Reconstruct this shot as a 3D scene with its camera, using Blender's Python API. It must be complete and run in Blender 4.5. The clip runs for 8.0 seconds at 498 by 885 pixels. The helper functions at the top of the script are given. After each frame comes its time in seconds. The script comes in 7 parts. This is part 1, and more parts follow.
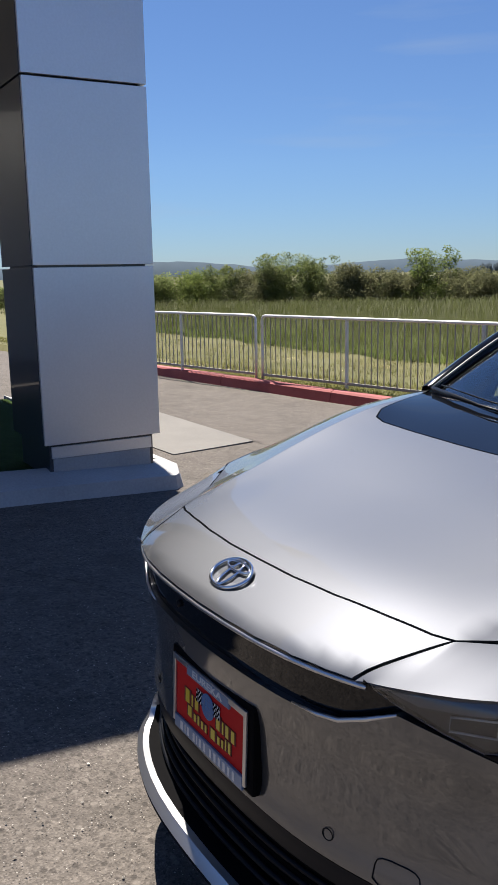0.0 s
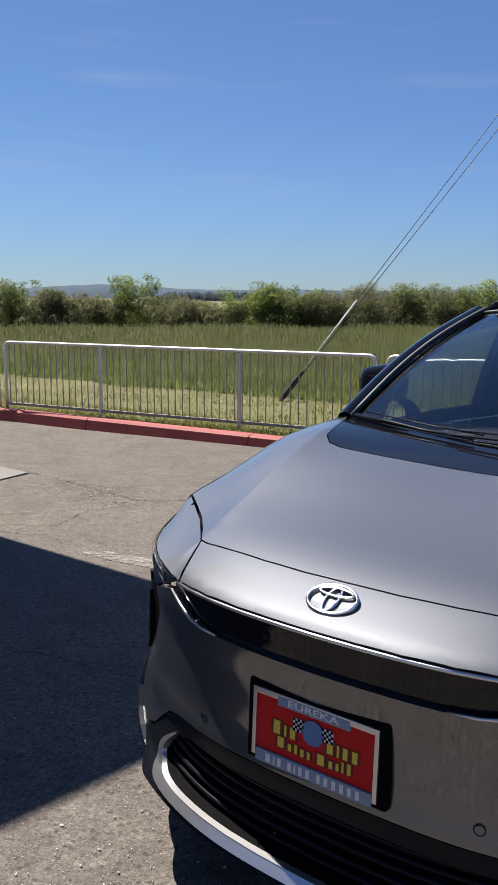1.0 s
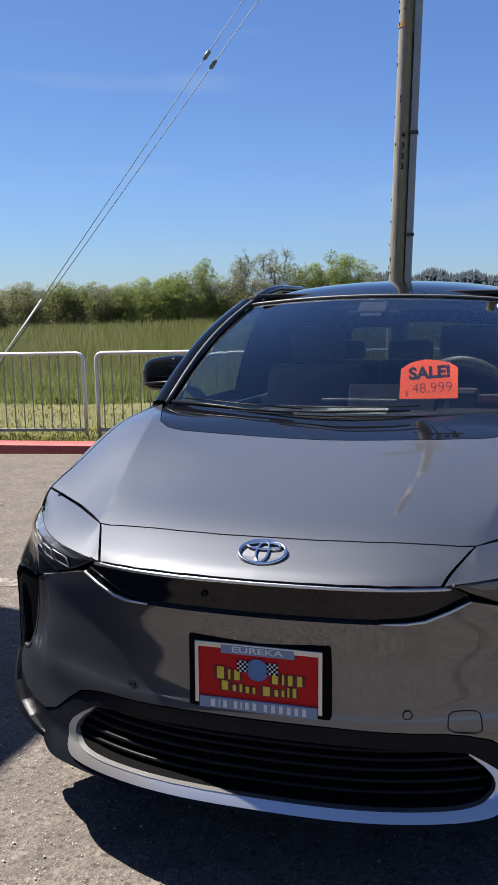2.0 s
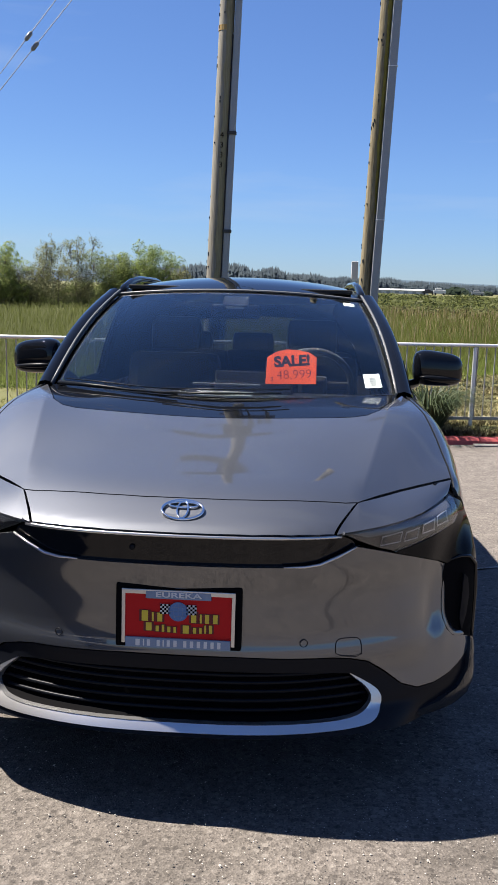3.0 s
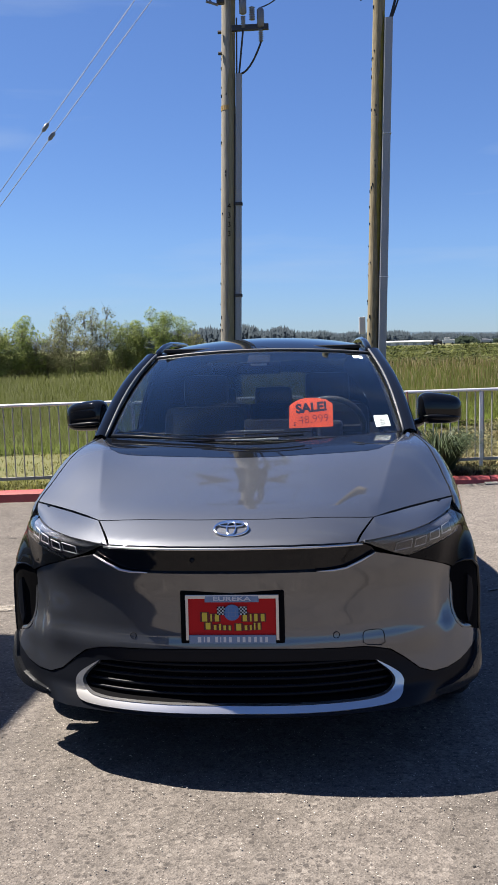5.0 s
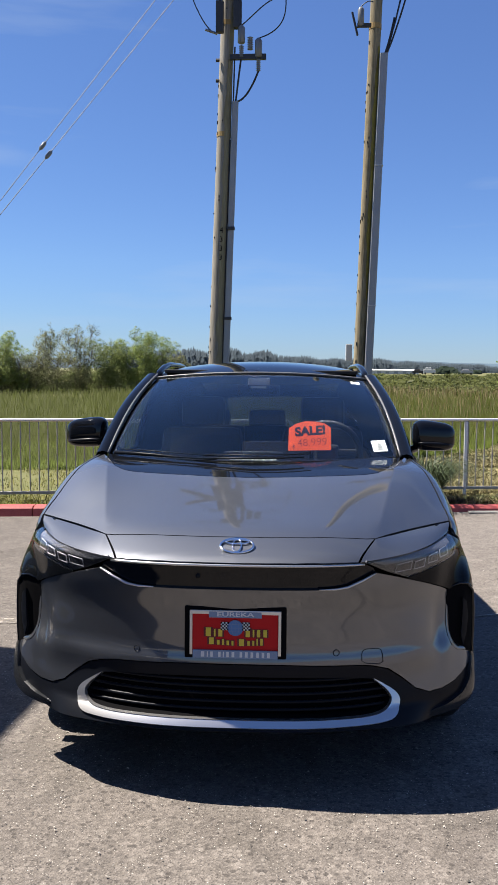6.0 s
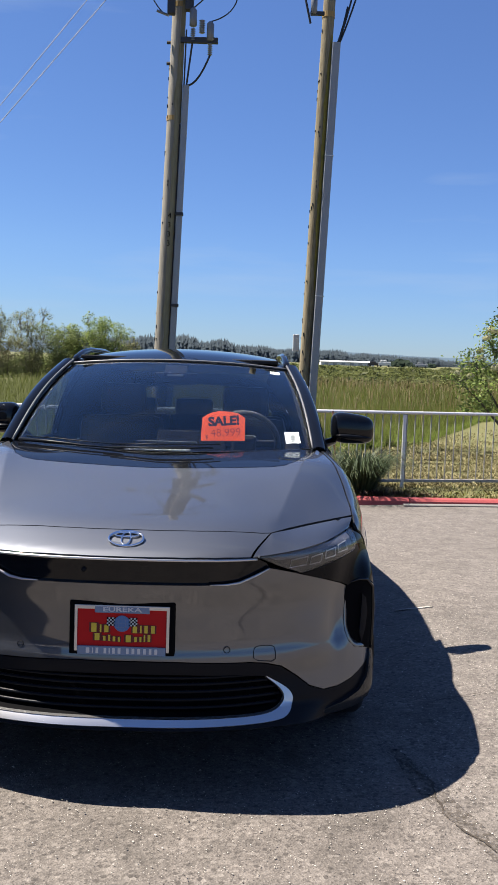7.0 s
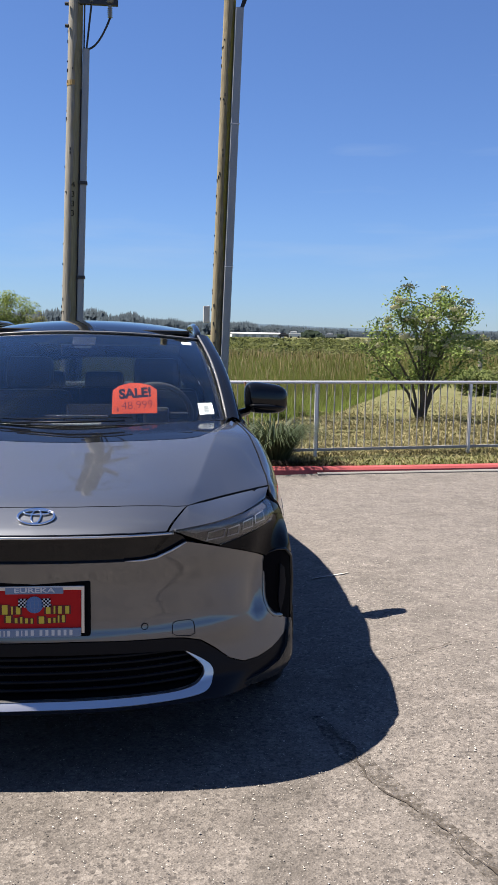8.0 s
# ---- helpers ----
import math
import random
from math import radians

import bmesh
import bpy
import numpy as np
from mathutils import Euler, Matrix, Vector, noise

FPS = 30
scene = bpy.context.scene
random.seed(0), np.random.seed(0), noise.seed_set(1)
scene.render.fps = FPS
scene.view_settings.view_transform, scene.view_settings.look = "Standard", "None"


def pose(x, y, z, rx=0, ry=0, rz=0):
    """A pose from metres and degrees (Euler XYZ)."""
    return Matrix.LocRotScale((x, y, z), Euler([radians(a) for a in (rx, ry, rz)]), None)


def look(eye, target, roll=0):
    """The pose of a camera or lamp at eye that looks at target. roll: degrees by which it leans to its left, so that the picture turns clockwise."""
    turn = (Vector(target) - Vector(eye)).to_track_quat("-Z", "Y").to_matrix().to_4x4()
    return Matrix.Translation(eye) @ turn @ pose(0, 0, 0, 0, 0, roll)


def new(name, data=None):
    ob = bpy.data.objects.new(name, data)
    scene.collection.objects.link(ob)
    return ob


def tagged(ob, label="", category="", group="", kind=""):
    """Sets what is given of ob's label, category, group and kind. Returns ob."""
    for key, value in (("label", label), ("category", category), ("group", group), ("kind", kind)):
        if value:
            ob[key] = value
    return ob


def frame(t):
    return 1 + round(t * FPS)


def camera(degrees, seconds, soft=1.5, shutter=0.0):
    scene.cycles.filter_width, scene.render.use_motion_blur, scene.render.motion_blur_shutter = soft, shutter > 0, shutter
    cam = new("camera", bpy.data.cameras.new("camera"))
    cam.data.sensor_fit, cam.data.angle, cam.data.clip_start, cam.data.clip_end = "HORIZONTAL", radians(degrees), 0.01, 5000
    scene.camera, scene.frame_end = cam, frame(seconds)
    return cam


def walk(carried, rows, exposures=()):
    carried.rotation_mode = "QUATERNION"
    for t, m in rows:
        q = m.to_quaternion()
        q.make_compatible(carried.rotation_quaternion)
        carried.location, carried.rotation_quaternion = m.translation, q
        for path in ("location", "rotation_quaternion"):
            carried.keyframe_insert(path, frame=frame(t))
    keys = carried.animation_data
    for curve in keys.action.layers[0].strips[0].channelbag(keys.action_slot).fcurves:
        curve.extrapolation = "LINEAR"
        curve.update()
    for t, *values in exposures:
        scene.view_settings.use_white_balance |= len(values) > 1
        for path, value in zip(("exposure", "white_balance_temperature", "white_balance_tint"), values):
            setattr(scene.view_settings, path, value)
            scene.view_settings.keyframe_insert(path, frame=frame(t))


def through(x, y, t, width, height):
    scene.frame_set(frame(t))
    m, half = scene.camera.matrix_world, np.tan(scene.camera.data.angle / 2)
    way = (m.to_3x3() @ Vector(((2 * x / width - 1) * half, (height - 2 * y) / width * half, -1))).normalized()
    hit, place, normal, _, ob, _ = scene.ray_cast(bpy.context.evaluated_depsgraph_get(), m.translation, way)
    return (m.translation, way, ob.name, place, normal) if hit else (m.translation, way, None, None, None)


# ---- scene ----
cam = camera(32.4, 8.0)
PATH = [
    (0, (1.423, -0.697, 1.447), (-0.274, 0.289, 1.063), -1.12),
    (0.5, (1.231, -1.074, 1.455), (-0.183, 0.299, 1.115), 0.18),
    (1, (0.930, -1.326, 1.474), (-0.318, 0.201, 1.142), 0.21),
    (1.5, (0.670, -1.661, 1.466), (-0.326, 0.038, 1.119), 0.05),
    (1.7, (0.600, -1.728, 1.468), (-0.173, 0.088, 1.147), -0.44),
    (2.8, (0.360, -2.068, 1.466), (0.080, -0.124, 1.091), 0.32),
    (3, (0.304, -2.181, 1.475), (0.194, -0.217, 1.115), 1.55),
    (3.5, (0.370, -2.380, 1.469), (0.385, -0.406, 1.147), 3.22),
    (4, (0.467, -2.535, 1.446), (0.423, -0.558, 1.143), 0.64),
    (4.5, (0.413, -2.609, 1.468), (0.289, -0.631, 1.200), -1.37),
    (5, (0.281, -2.731, 1.473), (0.131, -0.749, 1.249), -1.60),
    (5.2, (0.200, -2.791, 1.472), (0.059, -0.807, 1.263), -1.09),
    (6.3, (0.187, -2.819, 1.472), (0.108, -0.828, 1.304), 1.09),
    (6.5, (0.215, -2.798, 1.471), (0.166, -0.806, 1.295), 1.43),
    (7, (0.395, -2.718, 1.473), (0.397, -0.727, 1.278), 1.80),
    (7.5, (0.453, -2.673, 1.451), (0.530, -0.687, 1.230), 1.50),
    (8, (0.395, -2.655, 1.458), (0.600, -0.682, 1.205), 0.97),
]
walk(cam, [(t, look(eye, target, roll)) for t, eye, target, roll in PATH],
     [(0.0, 1.23), (0.5, 1.21), (1.0, 1.21), (1.5, 1.33), (3.0, 1.60), (3.5, 1.60), (4.5, 1.57), (8.0, 1.57)])

# ---- light ----
SUN_DIR = Vector((-0.57, 0.10, 1.0)).normalized()      # towards the sun
world = bpy.data.worlds.new("sky")
scene.world = world
world.use_nodes = True
wn, wl = world.node_tree.nodes, world.node_tree.links
sky = wn.new("ShaderNodeTexSky")
sky.sky_type = "NISHITA"
sky.sun_disc = False
sky.sun_elevation = math.asin(SUN_DIR.z)
sky.sun_rotation = math.atan2(SUN_DIR.x, SUN_DIR.y)
sky.air_density, sky.dust_density, sky.ozone_density = 1.0, 0.0, 1.5
sky.altitude = 300
# clear coastal air: paler blue low down, deeper blue overhead
way = wn.new("ShaderNodeTexCoord")
part_z = wn.new("ShaderNodeSeparateXYZ")
wl.new(way.outputs["Generated"], part_z.inputs[0])
ramp = wn.new("ShaderNodeValToRGB")
ramp.color_ramp.elements[0].position, ramp.color_ramp.elements[0].color = 0.0, (0.32, 0.45, 0.75, 1)
ramp.color_ramp.elements[1].position, ramp.color_ramp.elements[1].color = 0.40, (0.474, 0.592, 0.862, 1)
e_ = ramp.color_ramp.elements.new(0.70)
e_.color = (0.55, 0.68, 0.95, 1)
e_ = ramp.color_ramp.elements.new(0.12)
e_.color = (0.41, 0.54, 0.81, 1)
wl.new(part_z.outputs["Z"], ramp.inputs[0])
tone = wn.new("ShaderNodeMix"); tone.data_type, tone.blend_type = "RGBA", "MULTIPLY"
tone.inputs[0].default_value = 1.0
wl.new(sky.outputs[0], tone.inputs[6])
wl.new(ramp.outputs[0], tone.inputs[7])
# a little haze on the side of the sun
hazy = wn.new("ShaderNodeMapRange")
hazy.inputs["From Min"].default_value, hazy.inputs["From Max"].default_value = 0.0, -0.8
wl.new(part_z.outputs["X"], hazy.inputs["Value"])
warm = wn.new("ShaderNodeMix"); warm.data_type, warm.blend_type = "RGBA", "MULTIPLY"
warm.inputs[7].default_value = (1.03, 1.01, 0.93, 1)
wl.new(hazy.outputs[0], warm.inputs[0])
wl.new(tone.outputs[2], warm.inputs[6])
# faint high cirrus
stretch = wn.new("ShaderNodeMapping")
stretch.inputs["Scale"].default_value = (1.3, 1.3, 11.0)
wl.new(way.outputs["Generated"], stretch.inputs["Vector"])
wisp = wn.new("ShaderNodeTexNoise")
wisp.inputs["Scale"].default_value, wisp.inputs["Detail"].default_value = 1.7, 6
wl.new(stretch.outputs[0], wisp.inputs["Vector"])
thin = wn.new("ShaderNodeMapRange")
thin.inputs["From Min"].default_value, thin.inputs["From Max"].default_value = 0.56, 0.80
thin.inputs["To Max"].default_value = 0.42
wl.new(wisp.outputs[0], thin.inputs["Value"])
veil = wn.new("ShaderNodeMix"); veil.data_type = "RGBA"
veil.inputs[7].default_value = (3.2, 3.9, 4.9, 1)
wl.new(thin.outputs[0], veil.inputs[0])
wl.new(warm.outputs[2], veil.inputs[6])
wl.new(veil.outputs[2], wn["Background"].inputs[0])
wn["Background"].inputs[1].default_value = 0.055
sun = new("sun", bpy.data.lights.new("sun", "SUN"))
sun.data.energy, sun.data.angle, sun.data.color = 5.0, radians(0.53), (1.0, 0.92, 0.81)
sun.matrix_world = look(SUN_DIR * 60, (0, 0, 0))
scene.view_settings.exposure = 1.57

import mathutils

# ---- materials ----
def mat(name, base, rough=0.6, metal=0.0, coat=0.0, spread=0.12, scale=6.0, fine=80.0, bump=0.1, tint=None, transmission=0.0, emit=None, height=0.004, island=0.0, objvar=0.0, along=1.0):
    """A surface with variation at two scales: broad stains and fine grain, with bump."""
    m = bpy.data.materials.new(name)
    m.use_nodes = True
    n, l = m.node_tree.nodes, m.node_tree.links
    b = n["Principled BSDF"]
    b.inputs["Roughness"].default_value = rough
    b.inputs["Metallic"].default_value = metal
    b.inputs["Coat Weight"].default_value = coat
    b.inputs["Coat Roughness"].default_value = 0.03
    b.inputs["Transmission Weight"].default_value = transmission
    tc = n.new("ShaderNodeTexCoord")
    big, small = n.new("ShaderNodeTexNoise"), n.new("ShaderNodeTexNoise")
    big.inputs["Scale"].default_value, big.inputs["Detail"].default_value = scale, 5
    small.inputs["Scale"].default_value, small.inputs["Detail"].default_value = fine, 3
    for t in (big, small):
        grain = n.new("ShaderNodeMapping")
        grain.inputs["Scale"].default_value = (1, 1, along)      # below 1 the grain runs upright
        l.new(tc.outputs["Object"], grain.inputs["Vector"])
        l.new(grain.outputs[0], t.inputs["Vector"])
    add = n.new("ShaderNodeMath"); add.operation = "ADD"
    l.new(big.outputs[0], add.inputs[0]); l.new(small.outputs[0], add.inputs[1])
    ramp = n.new("ShaderNodeMapRange")
    ramp.inputs["From Min"].default_value, ramp.inputs["From Max"].default_value = 0.6, 1.4
    l.new(add.outputs[0], ramp.inputs["Value"])
    mix = n.new("ShaderNodeMix"); mix.data_type = "RGBA"
    dark = [c * (1 - spread) for c in base]
    light = [min(1, c * (1 + spread)) for c in (tint or base)]
    mix.inputs[6].default_value, mix.inputs[7].default_value = (*dark, 1), (*light, 1)
    l.new(ramp.outputs[0], mix.inputs[0])
    col = mix.outputs[2]
    if island or objvar:
        hsv = n.new("ShaderNodeHueSaturation")
        src = n.new("ShaderNodeNewGeometry").outputs["Random Per Island"] if island else n.new("ShaderNodeObjectInfo").outputs["Random"]
        amount = island or objvar
        mr = n.new("ShaderNodeMapRange")
        mr.inputs["To Min"].default_value, mr.inputs["To Max"].default_value = 1 - amount, 1 + amount
        l.new(src, mr.inputs["Value"])
        l.new(mr.outputs[0], hsv.inputs["Value"])
        l.new(col, hsv.inputs["Color"])
        col = hsv.outputs[0]
    l.new(col, b.inputs["Base Color"])
    if bump:
        bp = n.new("ShaderNodeBump")
        bp.inputs["Strength"].default_value, bp.inputs["Distance"].default_value = bump, height
        l.new(small.outputs[0], bp.inputs["Height"])
        l.new(bp.outputs[0], b.inputs["Normal"])
    if emit:
        b.inputs["Emission Color"].default_value = (*emit, 1)
        b.inputs["Emission Strength"].default_value = 1.0
    return m


PAINT = mat("metallic grey paint", (0.072, 0.0765, 0.088), 0.53, 0.93, 1.0, 0.03, 3, 900, 0.0)
PAINT.node_tree.nodes["Principled BSDF"].inputs["Coat IOR"].default_value = 1.85
BLACK = mat("gloss black", (0.00389, 0.00454, 0.00648), 0.035, 0.0, 0.0, 0.1, 3, 200, 0.0)
TRIM = mat("dark satin plastic", (0.006, 0.007, 0.010), 0.36, 0.0, 0.0, 0.15, 5, 300, 0.05, height=0.0006)
BLACK.node_tree.nodes["Principled BSDF"].inputs["Specular IOR Level"].default_value = 0.32
CLAD = mat("black cladding", (0.00389, 0.00454, 0.00583), 0.06, 0.0, 0.0, 0.1, 3, 200, 0.0)
CLAD.node_tree.nodes["Principled BSDF"].inputs["Specular IOR Level"].default_value = 0.10
TRIM.node_tree.nodes["Principled BSDF"].inputs["Specular IOR Level"].default_value = 0.10
FIN = mat("dark grey fin plastic", (0.034, 0.036, 0.040), 0.16, 0.5, 0.0, 0.1, 5, 300, 0.0)
SEAL = mat("grey rubber seal", (0.0842, 0.0875, 0.0939), 0.5, 0.0, 0.0, 0.1, 5, 300, 0.0)
VOID = mat("matt black", (0.00259, 0.00259, 0.00324), 0.8, 0.0, 0.0, 0.1, 5, 90, 0.0)
VOID.node_tree.nodes["Principled BSDF"].inputs["Specular IOR Level"].default_value = 0.05
SILVER = mat("satin silver", (0.5022, 0.5022, 0.5184), 0.28, 0.9, 0.3, 0.03, 4, 300, 0.0)
CHROME = mat("chrome", (0.78, 0.78, 0.80), 0.09, 1.0, 0.0, 0.02, 4, 200, 0.0)
RUBBER = mat("tyre rubber", (0.013, 0.013, 0.0136), 0.75, 0.0, 0.0, 0.2, 8, 120, 0.2)
ALLOY = mat("alloy", (0.162, 0.162, 0.168), 0.3, 0.9, 0.0, 0.05, 8, 100, 0.0)
GLASS = mat("tinted glass", (0.74, 0.80, 0.82), 0.0, 0.0, 0.0, 0.01, 2, 50, 0.0, transmission=1.0)
GLASS.node_tree.nodes["Principled BSDF"].inputs["IOR"].default_value = 1.43
DARKGLASS = mat("privacy glass", (0.012, 0.014, 0.016), 0.04, 0.0, 0.3, 0.05, 2, 50, 0.0)
REARGLASS = mat("dark tinted rear glass", (0.20, 0.23, 0.23), 0.0, 0.0, 0.0, 0.01, 2, 50, 0.0, transmission=1.0)
SIDEGLASS = mat("green tinted side glass", (0.62, 0.70, 0.68), 0.0, 0.0, 0.0, 0.01, 2, 50, 0.0, transmission=1.0)
LENS = mat("clear lens", (0.72, 0.74, 0.78), 0.02, 0.0, 0.0, 0.01, 2, 50, 0.0, transmission=1.0)
LAMP_GREY = mat("lamp reflector grey", (0.0143, 0.0143, 0.0168), 0.4, 0.2, 0.0, 0.1, 8, 100, 0.0)
LAMP_GUIDE = mat("dim light guide", (0.09, 0.09, 0.10), 0.35, 0.1, 0.2, 0.04, 8, 100, 0.0)
LAMP_PALE = mat("lamp light guide", (0.34, 0.34, 0.37), 0.35, 0.1, 0.2, 0.04, 8, 100, 0.0)
CABIN = mat("cabin fabric", (0.00778, 0.0081, 0.00907), 0.8, 0.0, 0.0, 0.2, 10, 200, 0.1)
CABIN_GREY = mat("cabin grey trim", (0.0356, 0.0376, 0.0402), 0.6, 0.0, 0.0, 0.1, 10, 200, 0.1)
DASH = mat("dash top", (0.00324, 0.00324, 0.00389), 0.95, 0.0, 0.0, 0.2, 10, 200, 0.1)
DASH.node_tree.nodes["Principled BSDF"].inputs["Specular IOR Level"].default_value = 0.1
WHITE = mat("white print", (0.518, 0.518, 0.512), 0.5, 0.0, 0.0, 0.03, 10, 200, 0.0)
ORANGE = mat("fluorescent orange card", (1.0, 0.105, 0.02), 0.6, 0.0, 0.0, 0.03, 8, 200, 0.02)
INK = mat("dark ink", (0.0324, 0.013, 0.0259), 0.6, 0.0, 0.0, 0.1, 8, 200, 0.0)
PEN = mat("marker pen ink", (0.096, 0.0096, 0.016), 0.6, 0.0, 0.0, 0.1, 8, 200, 0.0)
PLATE_RED = mat("plate red", (0.428, 0.0117, 0.0117), 0.65, 0.0, 0.0, 0.04, 8, 200, 0.02)
PLATE_RED.node_tree.nodes["Principled BSDF"].inputs["Specular IOR Level"].default_value = 0.15
PLATE_BLUE = mat("plate pale blue", (0.13, 0.188, 0.285), 0.4, 0.0, 0.3, 0.05, 8, 200, 0.0)
PLATE_SHADE = mat("plate dark red shade", (0.10, 0.006, 0.006), 0.65, 0.0, 0.0, 0.1, 8, 200, 0.0)
PLATE_DEEP = mat("plate blue globe", (0.0389, 0.13, 0.311), 0.4, 0.0, 0.3, 0.1, 60, 200, 0.0)
PLATE_YELLOW = mat("plate yellow", (0.551, 0.402, 0.0194), 0.4, 0.0, 0.3, 0.04, 8, 200, 0.0)
BAR = mat("dull galvanised bar", (0.30, 0.285, 0.27), 0.6, 0.25, 0.0, 0.14, 5, 160, 0.05)
GALV = mat("galvanised steel", (0.58, 0.58, 0.60), 0.45, 0.55, 0.0, 0.14, 5, 160, 0.05, objvar=0.06)
RED_KERB = mat("red kerb paint", (0.259, 0.0292, 0.0337), 0.65, 0.0, 0.0, 0.22, 3.5, 70, 0.35, tint=(0.272, 0.0583, 0.0551))
CONCRETE = mat("worn concrete", (0.14, 0.134, 0.126), 0.85, 0.0, 0.0, 0.16, 2.5, 60, 0.35)
KERB_PALE = mat("pale kerb concrete", (0.36, 0.36, 0.36), 0.8, 0.0, 0.0, 0.14, 2.5, 60, 0.35)
LAWN = mat("shaded lawn", (0.020, 0.040, 0.008), 0.95, 0.0, 0.0, 0.3, 6, 60, 0.6, height=0.02)
LAWN.node_tree.nodes["Principled BSDF"].inputs["Specular IOR Level"].default_value = 0.05
PANEL = mat("aluminium composite panel", (0.74, 0.75, 0.77), 0.34, 0.6, 0.2, 0.05, 1.2, 60, 0.0)
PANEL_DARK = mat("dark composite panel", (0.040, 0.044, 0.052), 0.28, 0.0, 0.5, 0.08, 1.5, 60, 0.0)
WOOD = mat("weathered pole timber", (0.156, 0.139, 0.113), 0.85, 0.0, 0.0, 0.28, 5.0, 60, 0.5, tint=(0.233, 0.217, 0.185), height=0.010, along=0.06)
MOSS = mat("mossy pole timber", (0.0972, 0.0745, 0.0356), 0.9, 0.0, 0.0, 0.3, 6.0, 50, 0.6, tint=(0.214, 0.181, 0.117), height=0.010, along=0.10)
MOSS_STREAK = mat("yellow green moss", (0.13, 0.11, 0.0143), 0.95, 0.0, 0.0, 0.35, 8, 60, 0.5, tint=(0.188, 0.156, 0.0324), along=0.2)
OLIVE_STREAK = mat("olive algae on timber", (0.156, 0.139, 0.0778), 0.9, 0.0, 0.0, 0.25, 6, 60, 0.4, tint=(0.207, 0.185, 0.117), along=0.08)
CONDUIT = mat("grey conduit", (0.233, 0.246, 0.266), 0.55, 0.2, 0.0, 0.10, 2.5, 60, 0.05)
DARK_METAL = mat("dark hardware", (0.0356, 0.0356, 0.0389), 0.55, 0.4, 0.0, 0.2, 8, 60, 0.1)
PORCELAIN = mat("grey porcelain", (0.13, 0.133, 0.139), 0.3, 0.0, 0.4, 0.08, 8, 60, 0.0)
YELLOW = mat("faded yellow tape", (0.272, 0.175, 0.0518), 0.5, 0.0, 0.0, 0.12, 8, 60, 0.0)
CABLE = mat("black cable", (0.00972, 0.00972, 0.0104), 0.6, 0.0, 0.0, 0.1, 8, 60, 0.0)
def leafy(name, base, tint, fine=6.0, through=0.52, island=0.35, rough=0.55):
    """Thin leaves: they shine and let some light through."""
    m = mat(name, base, rough, 0.0, 0.0, 0.22, 0.7, fine, 0.0, tint=tint, island=island)
    n, l = m.node_tree.nodes, m.node_tree.links
    b = n["Principled BSDF"]
    b.inputs["Specular IOR Level"].default_value = 0.15
    tr, mx = n.new("ShaderNodeBsdfTranslucent"), n.new("ShaderNodeMixShader")
    l.new(b.inputs["Base Color"].links[0].from_socket, tr.inputs["Color"])
    mx.inputs[0].default_value = through
    l.new(b.outputs[0], mx.inputs[1]); l.new(tr.outputs[0], mx.inputs[2])
    l.new(mx.outputs[0], n["Material Output"].inputs["Surface"])
    return m


LEAF = leafy("bush leaves", (0.132, 0.172, 0.058), (0.185, 0.215, 0.082), 3.0, 0.56, 0.16, 0.8)
LEAF_LIGHT = leafy("fresh leaves", (0.150, 0.202, 0.052), (0.195, 0.240, 0.072), 3.0, 0.56, 0.16, 0.8)
LEAF_SCRUB = leafy("far scrub leaves", (0.082, 0.100, 0.034), (0.125, 0.135, 0.052))
TREE_LEAF = leafy("young tree leaves", (0.165, 0.225, 0.062), (0.23, 0.29, 0.09), 6.0, 0.5, 0.3)
LEAF_OLIVE = leafy("olive leaves", (0.140, 0.152, 0.074), (0.170, 0.172, 0.090), 3.0, 0.56, 0.16, 0.8)
BLOSSOM = mat("cream blossom", (0.62, 0.60, 0.44), 0.6, 0.0, 0.0, 0.08, 20, 60, 0.0, island=0.1)
BARK = mat("grey brown bark", (0.0778, 0.0616, 0.0454), 0.9, 0.0, 0.0, 0.3, 5, 60, 0.6)
REED = leafy("tall marsh grass", (0.036, 0.047, 0.0085), (0.0428, 0.0518, 0.00907), 0.9, 0.3, 0.16)
FRESH_GRASS = leafy("fresh edge grass", (0.062, 0.088, 0.013), (0.088, 0.115, 0.022), 2.0, 0.3, 0.25)
MOWN = leafy("mown grass", (0.088, 0.104, 0.016), (0.146, 0.136, 0.0376), 3.0, 0.25, 0.30)
STRAW = leafy("cut straw", (0.275, 0.250, 0.128), (0.310, 0.270, 0.15), 5.0, 0.2, 0.30)
for m in (REED, FRESH_GRASS, MOWN, STRAW):
    m.node_tree.nodes["Principled BSDF"].inputs["Specular IOR Level"].default_value = 0.08
# near-black blade colour that stands for furrow shade between hay rows
DARK_BLADES = leafy("dark blades among hay", (0.050, 0.042, 0.020), (0.072, 0.058, 0.028), 4.0, 0.2, 0.30)
DRY_STALK = leafy("dry seed heads", (0.0551, 0.0467, 0.0207), (0.0745, 0.0616, 0.0292), 2.0, 0.2, 0.25)
DRY_STALK.node_tree.nodes["Principled BSDF"].inputs["Specular IOR Level"].default_value = 0.08
STRAP_LEAF = leafy("strap leaves", (0.034, 0.052, 0.022), (0.060, 0.078, 0.040), 30.0, 0.25, 0.5, 0.5)
STRAP_LEAF.node_tree.nodes["Principled BSDF"].inputs["Specular IOR Level"].default_value = 0.2
# the blue haze of distance is mixed into the conifers' base colour
HAZY_TREE = leafy("hazy far conifers", (0.098, 0.125, 0.150), (0.092, 0.116, 0.136), 0.2, 0.5, 0.12, 0.95)
